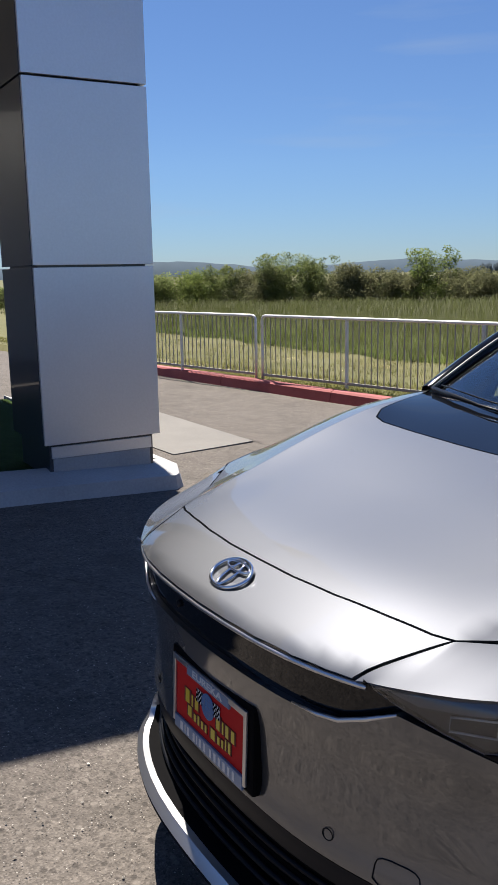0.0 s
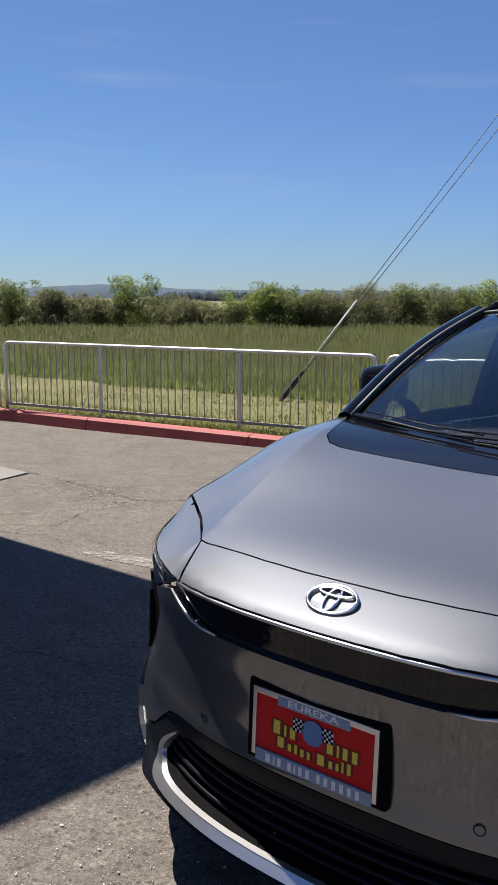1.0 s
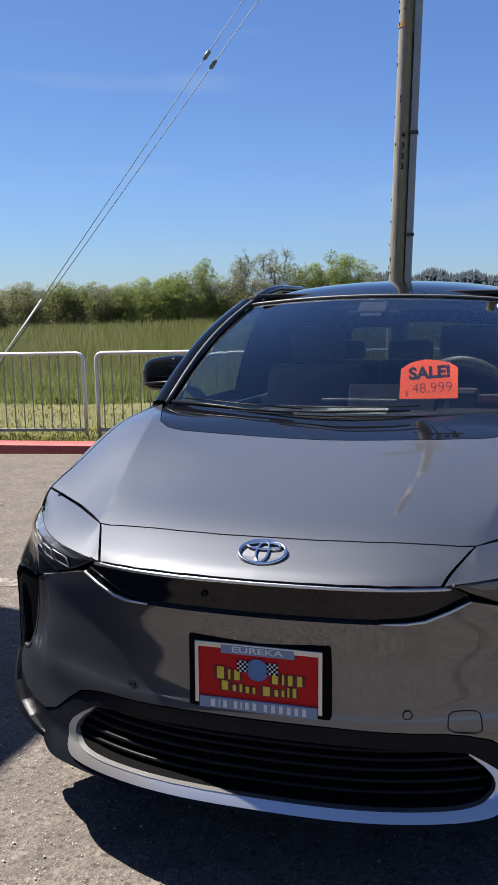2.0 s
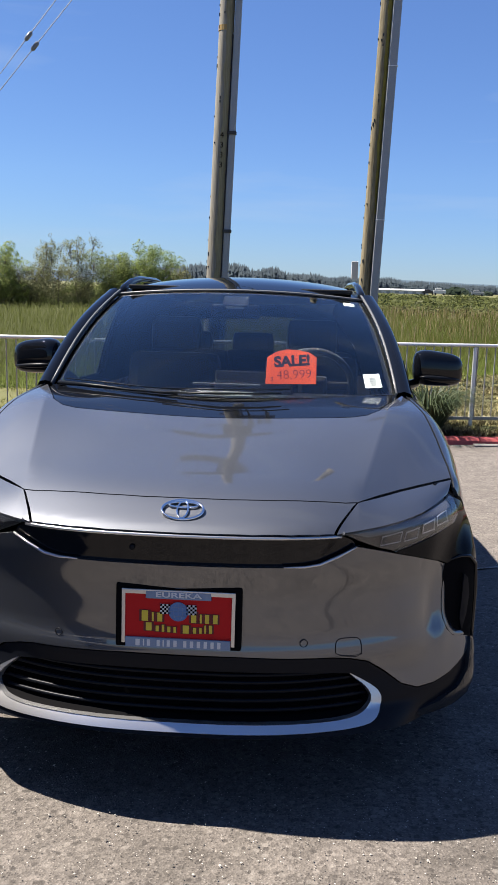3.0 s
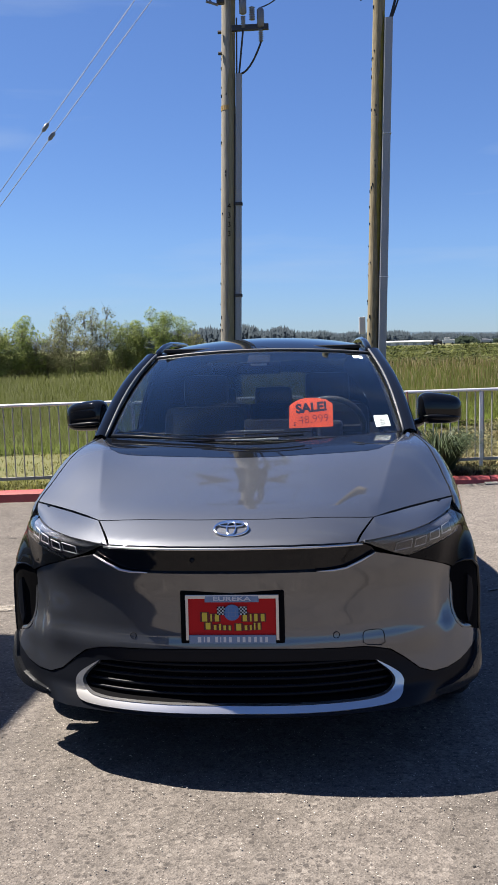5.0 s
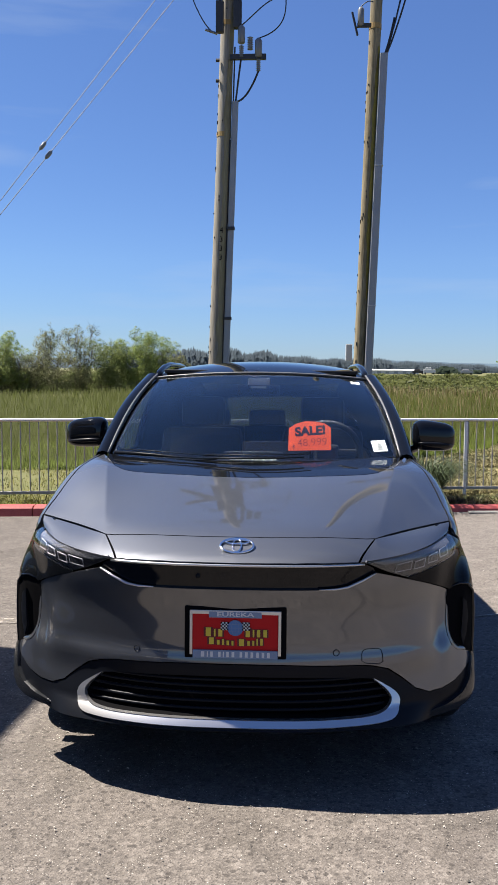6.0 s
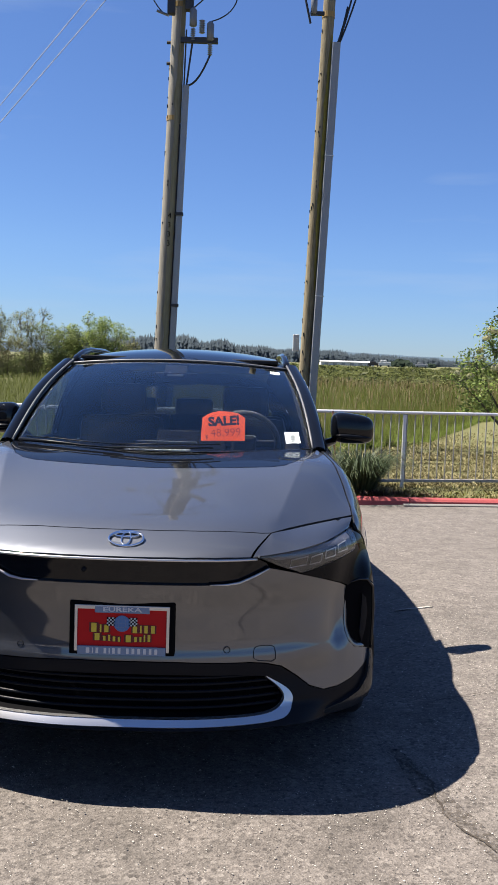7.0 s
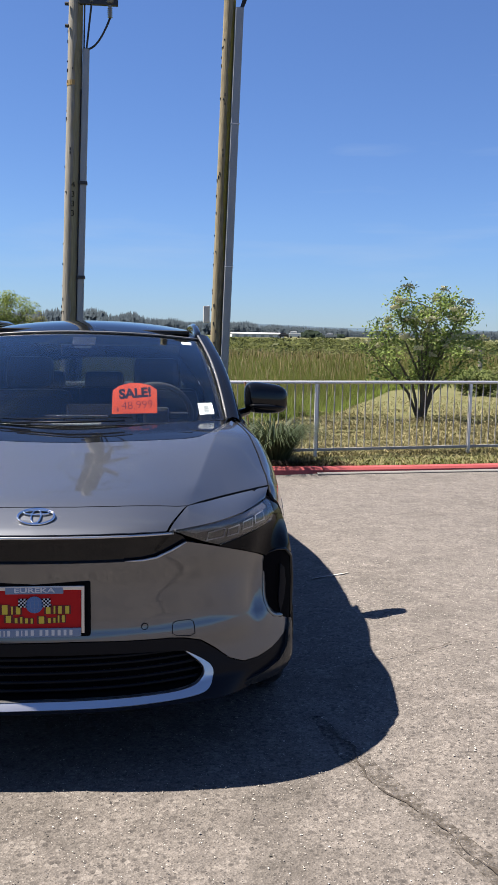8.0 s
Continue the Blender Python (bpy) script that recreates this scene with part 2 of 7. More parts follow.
HAZY_TREE.node_tree.nodes["Principled BSDF"].inputs["Specular IOR Level"].default_value = 0.0
FAR_ROUND = leafy("far round trees", (0.034, 0.052, 0.038), (0.045, 0.064, 0.044), 0.2, 0.5, 0.12, 0.95)
# the hills carry distance haze in their base colour too
HAZY_HILL = mat("hazy far hills", (0.052, 0.084, 0.118), 1.0, 0.0, 0.0, 0.12, 0.004, 0.03, 0.0)
METAL_WHITE = mat("white painted metal", (0.486, 0.492, 0.499), 0.5, 0.0, 0.0, 0.06, 0.5, 8, 0.0)
STUCCO = mat("pale render", (0.356, 0.35, 0.337), 0.85, 0.0, 0.0, 0.06, 0.8, 30, 0.2)


def blended(name, colors, scales, rough, bump, height, crack=None):
    """Ground surface: broad patches, mid mottling and fine grains of stone."""
    m = bpy.data.materials.new(name)
    m.use_nodes = True
    n, l = m.node_tree.nodes, m.node_tree.links
    b = n["Principled BSDF"]
    b.inputs["Roughness"].default_value = rough
    tc = n.new("ShaderNodeTexCoord")
    prev = None
    fine = None
    for i, (c, s) in enumerate(zip(colors[1:], scales)):
        t = n.new("ShaderNodeTexNoise")
        t.inputs["Scale"].default_value, t.inputs["Detail"].default_value = s, 6
        l.new(tc.outputs["Object"], t.inputs["Vector"])
        r = n.new("ShaderNodeMapRange")
        r.inputs["From Min"].default_value, r.inputs["From Max"].default_value = 0.40, 0.70
        l.new(t.outputs[0], r.inputs["Value"])
        mx = n.new("ShaderNodeMix"); mx.data_type = "RGBA"
        if prev is None:
            mx.inputs[6].default_value = (*colors[0], 1)
        else:
            l.new(prev, mx.inputs[6])
        mx.inputs[7].default_value = (*c, 1)
        l.new(r.outputs[0], mx.inputs[0])
        prev, fine = mx.outputs[2], t
    if crack:
        v = n.new("ShaderNodeTexVoronoi")
        v.inputs["Scale"].default_value = crack
        l.new(tc.outputs["Object"], v.inputs["Vector"])
        hs = n.new("ShaderNodeHueSaturation")
        r = n.new("ShaderNodeMapRange")
        r.inputs["To Min"].default_value, r.inputs["To Max"].default_value = 0.66, 1.34
        l.new(v.outputs["Color"], r.inputs["Value"])
        l.new(r.outputs[0], hs.inputs["Value"])
        l.new(prev, hs.inputs["Color"])
        prev = hs.outputs[0]
        # larger stones at two sizes: a few pale, a few dark
        for grain, lo_p, hi_p, lo_d, hi_d in ((crack * 0.75, 0.62, 0.74, 0.42, 0.32), (crack * 0.28, 0.67, 0.77, 0.38, 0.29)):
            v2 = n.new("ShaderNodeTexVoronoi")
            v2.inputs["Scale"].default_value = grain
            l.new(tc.outputs["Object"], v2.inputs["Vector"])
            for lo, hi, c in ((lo_p, hi_p, (0.205, 0.184, 0.166)), (lo_d, hi_d, (0.026, 0.022, 0.020))):
                near = n.new("ShaderNodeMapRange")
                near.inputs["From Min"].default_value, near.inputs["From Max"].default_value = 0.46, 0.30
                l.new(v2.outputs["Distance"], near.inputs["Value"])
                pick = n.new("ShaderNodeMapRange")
                pick.inputs["From Min"].default_value, pick.inputs["From Max"].default_value = lo, hi
                l.new(v2.outputs["Color"], pick.inputs["Value"])
                both_ = n.new("ShaderNodeMath"); both_.operation = "MULTIPLY"
                l.new(near.outputs[0], both_.inputs[0]); l.new(pick.outputs[0], both_.inputs[1])
                soft_ = n.new("ShaderNodeMath"); soft_.operation = "MULTIPLY"
                soft_.inputs[1].default_value = 0.62
                l.new(both_.outputs[0], soft_.inputs[0])
                mx = n.new("ShaderNodeMix"); mx.data_type = "RGBA"
                mx.inputs[7].default_value = (*c, 1)
                l.new(soft_.outputs[0], mx.inputs[0])
                l.new(prev, mx.inputs[6])
                prev = mx.outputs[2]
        rut = n.new("ShaderNodeTexNoise")
        rut.inputs["Scale"].default_value, rut.inputs["Detail"].default_value, rut.inputs["Roughness"].default_value = 26.0, 8, 0.72
        l.new(tc.outputs["Object"], rut.inputs["Vector"])
        both_ = n.new("ShaderNodeMath"); both_.operation = "MULTIPLY_ADD"
        both_.inputs[1].default_value = 1.6
        l.new(rut.outputs[0], both_.inputs[0]); l.new(v.outputs["Distance"], both_.inputs[2])
        bp = n.new("ShaderNodeBump")
        bp.inputs["Strength"].default_value, bp.inputs["Distance"].default_value = bump, height
        l.new(both_.outputs[0], bp.inputs["Height"])
        l.new(bp.outputs[0], b.inputs["Normal"])
    else:
        bp = n.new("ShaderNodeBump")
        bp.inputs["Strength"].default_value, bp.inputs["Distance"].default_value = bump, height
        l.new(fine.outputs[0], bp.inputs["Height"])
        l.new(bp.outputs[0], b.inputs["Normal"])
    l.new(prev, b.inputs["Base Color"])
    return m


ASPHALT = blended("worn asphalt", [(0.106, 0.093, 0.084), (0.140, 0.124, 0.111), (0.092, 0.080, 0.071), (0.158, 0.139, 0.125), (0.088, 0.077, 0.069)], [0.30, 1.7, 9.0, 46.0], 0.92, 0.55, 0.004, crack=150.0)
# towards the entrance the surface is coloured darker and slightly browner, with a ragged edge
n_, l_ = ASPHALT.node_tree.nodes, ASPHALT.node_tree.links
base_ = n_["Principled BSDF"].inputs["Base Color"]
from_ = base_.links[0].from_socket
xyz_, tex_, side_, edge_ = n_.new("ShaderNodeSeparateXYZ"), n_.new("ShaderNodeTexNoise"), n_.new("ShaderNodeMapRange"), n_.new("ShaderNodeMath")
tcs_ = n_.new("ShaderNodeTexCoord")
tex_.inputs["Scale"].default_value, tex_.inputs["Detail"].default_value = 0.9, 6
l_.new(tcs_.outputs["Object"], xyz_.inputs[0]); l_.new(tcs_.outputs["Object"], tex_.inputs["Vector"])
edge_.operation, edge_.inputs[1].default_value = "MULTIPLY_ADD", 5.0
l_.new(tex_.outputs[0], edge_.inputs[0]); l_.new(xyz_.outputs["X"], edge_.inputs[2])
side_.inputs["From Min"].default_value, side_.inputs["From Max"].default_value = 1.1, 3.3
l_.new(edge_.outputs[0], side_.inputs["Value"])
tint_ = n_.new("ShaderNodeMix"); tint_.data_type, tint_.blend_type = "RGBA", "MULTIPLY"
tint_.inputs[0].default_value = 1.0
tone_ = n_.new("ShaderNodeMix"); tone_.data_type = "RGBA"
tone_.inputs[6].default_value, tone_.inputs[7].default_value = (0.79, 0.78, 0.77, 1), (1, 1, 1, 1)
l_.new(side_.outputs[0], tone_.inputs[0])
l_.new(from_, tint_.inputs[6]); l_.new(tone_.outputs[2], tint_.inputs[7])
# dark oily patches
oil_, oilr_, oilm_ = n_.new("ShaderNodeTexNoise"), n_.new("ShaderNodeMapRange"), n_.new("ShaderNodeMix")
oil_.inputs["Scale"].default_value, oil_.inputs["Detail"].default_value, oil_.inputs["Roughness"].default_value = 1.9, 9, 0.70
oilr_.inputs["From Min"].default_value, oilr_.inputs["From Max"].default_value = 0.50, 0.72
oilr_.inputs["To Max"].default_value = 0.50
l_.new(tcs_.outputs["Object"], oil_.inputs["Vector"]); l_.new(oil_.outputs[0], oilr_.inputs["Value"])
oilm_.data_type = "RGBA"
oilm_.inputs[7].default_value = (0.030, 0.026, 0.021, 1)
l_.new(oilr_.outputs[0], oilm_.inputs[0]); l_.new(tint_.outputs[2], oilm_.inputs[6])
l_.new(oilm_.outputs[2], base_)
SOIL = blended("grassy soil", [(0.070, 0.080, 0.016), (0.108, 0.100, 0.032), (0.064, 0.070, 0.016), (0.112, 0.100, 0.036)], [0.05, 0.6, 8.0], 0.95, 0.6, 0.03)

# ---- mesh helpers ----
def mesh(name, verts, faces, material, parent=None, label="", smooth=True):
    me = bpy.data.meshes.new(name)
    me.from_pydata([tuple(v) for v in verts], [], faces)
    me.update()
    me.materials.append(material)
    if smooth:
        me.polygons.foreach_set("use_smooth", [True] * len(me.polygons))
    ob = new(name, me)
    if parent:
        ob.parent = parent
    if label:
        tagged(ob, label)
    return ob


def part(name, bm, material, parent=None, label="", smooth=False):
    me = bpy.data.meshes.new(name)
    bm.normal_update()
    bm.to_mesh(me)
    bm.free()
    me.materials.append(material)
    if smooth:
        me.polygons.foreach_set("use_smooth", [True] * len(me.polygons))
    ob = new(name, me)
    if parent:
        ob.parent = parent
    if label:
        tagged(ob, label)
    return ob


def thing(name, label, category, group="", at=(0, 0, 0), rx=0, rz=0, kind=""):
    ob = new(name)
    ob.location = at
    ob.rotation_euler = (radians(rx), 0, radians(rz))
    return tagged(ob, label, category, group, kind)


def box(size, at=(0, 0, 0), bevel=0.0, rot=None):
    bm = bmesh.new()
    bmesh.ops.create_cube(bm, size=1)
    bmesh.ops.scale(bm, vec=size, verts=bm.verts)
    if bevel:
        bmesh.ops.bevel(bm, geom=bm.edges[:], offset=bevel, segments=2, affect="EDGES", profile=0.6)
    if rot:
        bmesh.ops.rotate(bm, cent=(0, 0, 0), matrix=Euler([radians(a) for a in rot]).to_matrix(), verts=bm.verts)
    bmesh.ops.translate(bm, vec=at, verts=bm.verts)
    return bm


def tube(points, radius, sides=8, closed=False, caps=True):
    """A round bar along points; radius one number or one a point."""
    pts = [Vector(p) for p in points]
    rad = radius if isinstance(radius, (list, tuple)) else [radius] * len(pts)
    bm = bmesh.new()
    rings = []
    side = None
    for i, p in enumerate(pts):
        a = pts[i - 1] if i or closed else p
        b = pts[(i + 1) % len(pts)] if i + 1 < len(pts) or closed else p
        d = (b - a).normalized()
        if side is None:
            side = d.orthogonal().normalized()
        side = (side - d * side.dot(d)).normalized()
        up = d.cross(side)
        rings.append([bm.verts.new(p + (side * math.cos(q) + up * math.sin(q)) * rad[i]) for q in [2 * math.pi * k / sides for k in range(sides)]])
    n = len(rings)
    for i in range(n if closed else n - 1):
        r, s = rings[i], rings[(i + 1) % n]
        for k in range(sides):
            bm.faces.new((r[k], r[(k + 1) % sides], s[(k + 1) % sides], s[k]))
    if caps and not closed:
        bm.faces.new(rings[0][::-1])
        bm.faces.new(rings[-1])
    return bm


def lathe(profile, axis="z", segments=24, at=(0, 0, 0)):
    """A turned solid from (radius, height) pairs."""
    bm = bmesh.new()
    rings = []
    for r, h in profile:
        ring = []
        for k in range(segments):
            a = 2 * math.pi * k / segments
            v = (r * math.cos(a), r * math.sin(a), h)
            if axis == "x":
                v = (h, r * math.cos(a), r * math.sin(a))
            elif axis == "y":
                v = (r * math.cos(a), h, r * math.sin(a))
            ring.append(bm.verts.new(Vector(v) + Vector(at)))
        rings.append(ring)
    for a, b in zip(rings, rings[1:]):
        for k in range(segments):
            bm.faces.new((a[k], a[(k + 1) % segments], b[(k + 1) % segments], b[k]))
    bm.faces.new(rings[0][::-1])
    bm.faces.new(rings[-1])
    bmesh.ops.recalc_face_normals(bm, faces=bm.faces)
    return bm


def spline(xs, ys):
    """Natural cubic through points; returns a function of one number."""
    xs, ys = np.array(xs, float), np.array(ys, float)
    n = len(xs)
    h = np.diff(xs)
    m = np.zeros((n, n)); r = np.zeros(n)
    m[0, 0] = m[-1, -1] = 1
    for i in range(1, n - 1):
        m[i, i - 1], m[i, i], m[i, i + 1] = h[i - 1], 2 * (h[i - 1] + h[i]), h[i]
        r[i] = 3 * ((ys[i + 1] - ys[i]) / h[i] - (ys[i] - ys[i - 1]) / h[i - 1])
    c = np.linalg.solve(m, r)
    b = np.diff(ys) / h - h * (2 * c[:-1] + c[1:]) / 3
    d = np.diff(c) / (3 * h)

    def value(x):
        i = int(min(max(np.searchsorted(xs, x) - 1, 0), n - 2))
        t = min(max(x, xs[0]), xs[-1]) - xs[i]
        return float(ys[i] + b[i] * t + c[i] * t * t + d[i] * t ** 3)
    return value


def sstep(a, b, x):
    t = min(max((x - a) / (b - a), 0.0), 1.0)
    return t * t * (3 - 2 * t)


def rounded(poly, passes=1):
    """Corner cutting that keeps the general shape."""
    for _ in range(passes):
        out = []
        for i, p in enumerate(poly):
            q = poly[(i + 1) % len(poly)]
            out += [(0.8 * p[0] + 0.2 * q[0], 0.8 * p[1] + 0.2 * q[1]), (0.2 * p[0] + 0.8 * q[0], 0.2 * p[1] + 0.8 * q[1])]
        poly = out
    return poly


def inside(p, poly):
    x, y = p
    hit = False
    for (x0, y0), (x1, y1) in zip(poly, poly[1:] + poly[:1]):
        if (y0 > y) != (y1 > y) and x < (x1 - x0) * (y - y0) / (y1 - y0) + x0:
            hit = not hit
    return hit


CORE = Vector((0, 2.3, 0.75))


def skin(name, poly, surf, material, parent, step=0.03, depth=0.012, gap=0.002, label="", out=None, soft=0.0, solid=False, lines=()):
    """A panel: the outline poly in the two numbers of surf, filled, laid on surf, with an edge of some depth.
    soft: metres by which the rim bends inwards; lines: folds inside the outline that the mesh follows."""
    geometry = mathutils.geometry
    area = sum(a[0] * b[1] - b[0] * a[1] for a, b in zip(poly, poly[1:] + poly[:1]))
    if area < 0:
        poly = poly[::-1]
    edge = []
    for a, b in zip(poly, poly[1:] + poly[:1]):
        k = max(1, int(math.hypot(b[0] - a[0], b[1] - a[1]) / step))
        edge += [(a[0] + (b[0] - a[0]) * i / k, a[1] + (b[1] - a[1]) * i / k) for i in range(k)]
    n = len(edge)
    moved = []
    for i in range(n):
        a, b = edge[i - 1], edge[(i + 1) % n]
        dx, dy = b[0] - a[0], b[1] - a[1]
        q = math.hypot(dx, dy) or 1
        moved.append((edge[i][0] - dy / q * gap, edge[i][1] + dx / q * gap))
    edge = moved
    ex, ey = np.array([p[0] for p in edge]), np.array([p[1] for p in edge])
    pts = list(edge)
    rows = []
    for ln in lines:
        for off in (-0.007, 0.0, 0.007):
            rows.append([(p[0] + off, p[1]) for p in ln])
    folds = [p for ln in rows for p in ln]
    gx = np.arange(ex.min() + step * 0.5, ex.max(), step)
    gy = np.arange(ey.min() + step * 0.5, ey.max(), step)
    for x in gx:
        for y in gy:
            if inside((x, y), edge) and np.min((ex - x) ** 2 + (ey - y) ** 2) > (0.45 * step) ** 2:
                if not folds or min((x - q[0]) ** 2 + (y - q[1]) ** 2 for q in folds) > (0.5 * step) ** 2:
                    pts.append((float(x), float(y)))
    ties = [(i, (i + 1) % n) for i in range(n)]
    k = len(pts)
    for ln in rows:
        pts += ln
        ties += [(k + i, k + i + 1) for i in range(len(ln) - 1)]
        k += len(ln)
    v2, _, faces, *_ = geometry.delaunay_2d_cdt([Vector(p) for p in pts], ties, [], 1, 1e-6)
    e = 0.002
    verts, normals = [], []
    for p in v2:
        c = Vector(surf(p[0], p[1]))
        nn = (Vector(surf(p[0] + e, p[1])) - Vector(surf(p[0] - e, p[1]))).cross(Vector(surf(p[0], p[1] + e)) - Vector(surf(p[0], p[1] - e)))
        nn = nn.normalized() if nn.length > 1e-12 else Vector((0, 0, 1))
        verts.append(c); normals.append(nn)
    mid = sum(((verts[i] - CORE).dot(normals[i]) if out is None else Vector(out).dot(normals[i])) for i in range(len(verts)))
    flip = mid < 0
    if flip:
        normals = [-q for q in normals]
    cnt = collections_counter(faces)
    faces3 = []
    for f in faces:
        a, b, c = (verts[i] for i in f[:3])
        faces3.append(tuple(f) if (b - a).cross(c - a).dot(normals[f[0]]) > 0 else tuple(f[::-1]))
    rim = [(a, b) for f in faces3 for a, b in zip(f, f[1:] + f[:1]) if cnt[frozenset((a, b))] == 1]
    if soft:
        for i in {i for ab in rim for i in ab}:
            verts[i] = verts[i] - normals[i] * soft
    allv, alln, allf = list(verts), list(normals), list(faces3)
    low, top = {}, {}
    for a, b in rim:
        d = (verts[b] - verts[a]).cross(normals[a])
        d = d.normalized() if d.length > 1e-9 else normals[a]
        for i in (a, b):
            if i not in low:
                top[i] = len(allv); allv.append(verts[i]); alln.append(d)
                low[i] = len(allv); allv.append(verts[i] - normals[i] * depth); alln.append(d)
        allf.append((top[b], top[a], low[a], low[b]))
    if solid:
        k = len(allv)
        allv += [v - q * depth for v, q in zip(verts, normals)]
        alln += [-q for q in normals]
        allf += [tuple(i + k for i in f[::-1]) for f in faces3]
    ob = mesh(name, allv, allf, material, parent, label)
    ob.data.normals_split_custom_set_from_vertices([tuple(q) for q in alln])
    return ob


def collections_counter(faces):
    out = {}
    for f in faces:
        for a, b in zip(f, f[1:] + f[:1]):
            k = frozenset((a, b))
            out[k] = out.get(k, 0) + 1
    return out


def lettering(text, size, material, parent, at, rot, depth=0.0006, name="lettering", wide=1.0, bold=0.0, label=""):
    c = bpy.data.curves.new(name, "FONT")
    c.body, c.size, c.extrude, c.align_x, c.align_y, c.offset = text, size, depth, "CENTER", "CENTER", bold
    t = bpy.data.objects.new(name, c)
    scene.collection.objects.link(t)
    bpy.context.view_layer.update()
    me = bpy.data.meshes.new_from_object(t)
    bpy.data.objects.remove(t)
    me.materials.clear()
    me.materials.append(material)
    ob = new(name, me)
    ob.parent = parent
    ob.location = at
    ob.rotation_euler = [radians(a) for a in rot]
    ob.scale = (wide, 1, 1)
    if label:
        tagged(ob, label)
    return ob

# ---- ground, lot, kerb ----
def kerb_y(x):
    return 6.55 + 0.115 * x


def fence_y(x):
    return 7.37 + 0.184 * x


def lot_z(x, y):
    """The lot falls away from the camera's side and levels out towards the kerb."""
    t = 4.0 - math.log1p(math.exp((4.0 - y) * 2.2)) / 2.2
    return -0.0463 * max(t, -9.0) + 0.055 * (sstep(0.9, 2.0, x) * (1 - sstep(2.4, 4.6, y)) + (0.8 * sstep(-8.0, -3.5, x) + 0.7 * sstep(0.6, 2.6, x)) * sstep(2.4, 5.2, y))


def field_z(x, y):
    d = y - fence_y(x)
    z = -0.06 - 0.10 * sstep(0.3, 4.0, d)
    z += 0.035 * noise.noise((x * 0.35, y * 0.35, 0)) * sstep(0.2, 2.0, d)
    if d < 0:
        z = -0.06
    return z


def spread(lo, hi, fine_lo, fine_hi, fine, growth=1.25):
    out = list(np.arange(fine_lo, fine_hi + fine / 2, fine))
    s, v = fine, out[-1]
    while v < hi:
        s *= growth; v = min(hi, v + s); out.append(v)
    s, v, low = fine, fine_lo, []
    while v > lo:
        s *= growth; v = max(lo, v - s); low.append(v)
    return low[::-1] + out


# rows of the ground follow the back of the kerb, so that it ends in a clean line there
gx = spread(-3000, 3000, -16, 12, 0.5, 1.3)
rows_d = [0.0, 0.12, 0.3, 0.6, 1.0, 1.5, 2.0] + [2.0 + 0.5 * i for i in range(1, 20)]
s_ = 0.6
while rows_d[-1] < 3000:
    rows_d.append(rows_d[-1] + s_); s_ *= 1.3
gv, gf = [], []
for x in gx:
    gv.append((x, -3000.0, -1.0))
for x in gx:
    gv.append((x, kerb_y(max(min(x, 60), -60)) + 0.13, -0.6))
for d in rows_d:
    for x in gx:
        y = kerb_y(max(min(x, 60), -60)) + 0.15 + d
        gv.append((x, y, -0.055 if d == 0 else field_z(x, y)))
w_ = len(gx)
for j in range(len(rows_d) + 1):
    for i in range(w_ - 1):
        gf.append((j * w_ + i, j * w_ + i + 1, (j + 1) * w_ + i + 1, (j + 1) * w_ + i))
ground = tagged(mesh("ground", gv, gf, SOIL), "dry grassy soil running out to the marsh", "ground", kind="structure")

lx = spread(-60, 60, -12, 9, 0.35, 1.3)
lv, lf = [], []
ls = [-60, -40, -25, -16, -12, -10, -8, -7, -6.5] + [-6 + 0.3 * i for i in range(21)]
ts = [i / 34 for i in range(35)]
for x in lx:
    for y in [-60, -40, -25, -15, -10, -7, -5]:
        lv.append((x, y, lot_z(x, y)))
    for t in ts:
        y = -4 + (kerb_y(x) + 0.02 + 4) * t
        lv.append((x, y, lot_z(x, y) + 0.006 * noise.noise((x * 0.7, y * 0.7, 3))))
w_ = 7 + len(ts)
for i in range(len(lx) - 1):
    for j in range(w_ - 1):
        lf.append((i * w_ + j, (i + 1) * w_ + j, (i + 1) * w_ + j + 1, i * w_ + j + 1))
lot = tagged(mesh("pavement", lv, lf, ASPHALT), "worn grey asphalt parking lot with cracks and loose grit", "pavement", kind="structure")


def flat_patch(name, outline, lift, material, label, parent=None):
    """A thin patch lying on the lot."""
    pts = []
    for a, b in zip(outline, outline[1:] + outline[:1]):
        k = max(1, int(math.hypot(b[0] - a[0], b[1] - a[1]) / 0.2))
        pts += [(a[0] + (b[0] - a[0]) * i / k, a[1] + (b[1] - a[1]) * i / k) for i in range(k)]
    ob = skin(name, pts, lambda x, y: (x, y, lot_z(x, y) + lift), material, parent, 0.2, lift + 0.03, 0.0, label, out=(0, 0, 1))
    return ob


tagged(flat_patch("concrete_slab", [(-9.6, 3.50), (-5.62, 3.44), (-5.35, 2.46), (-9.6, 2.3)], 0.012, CONCRETE, "pale concrete slab let into the asphalt"), "", "slab", kind="structure")
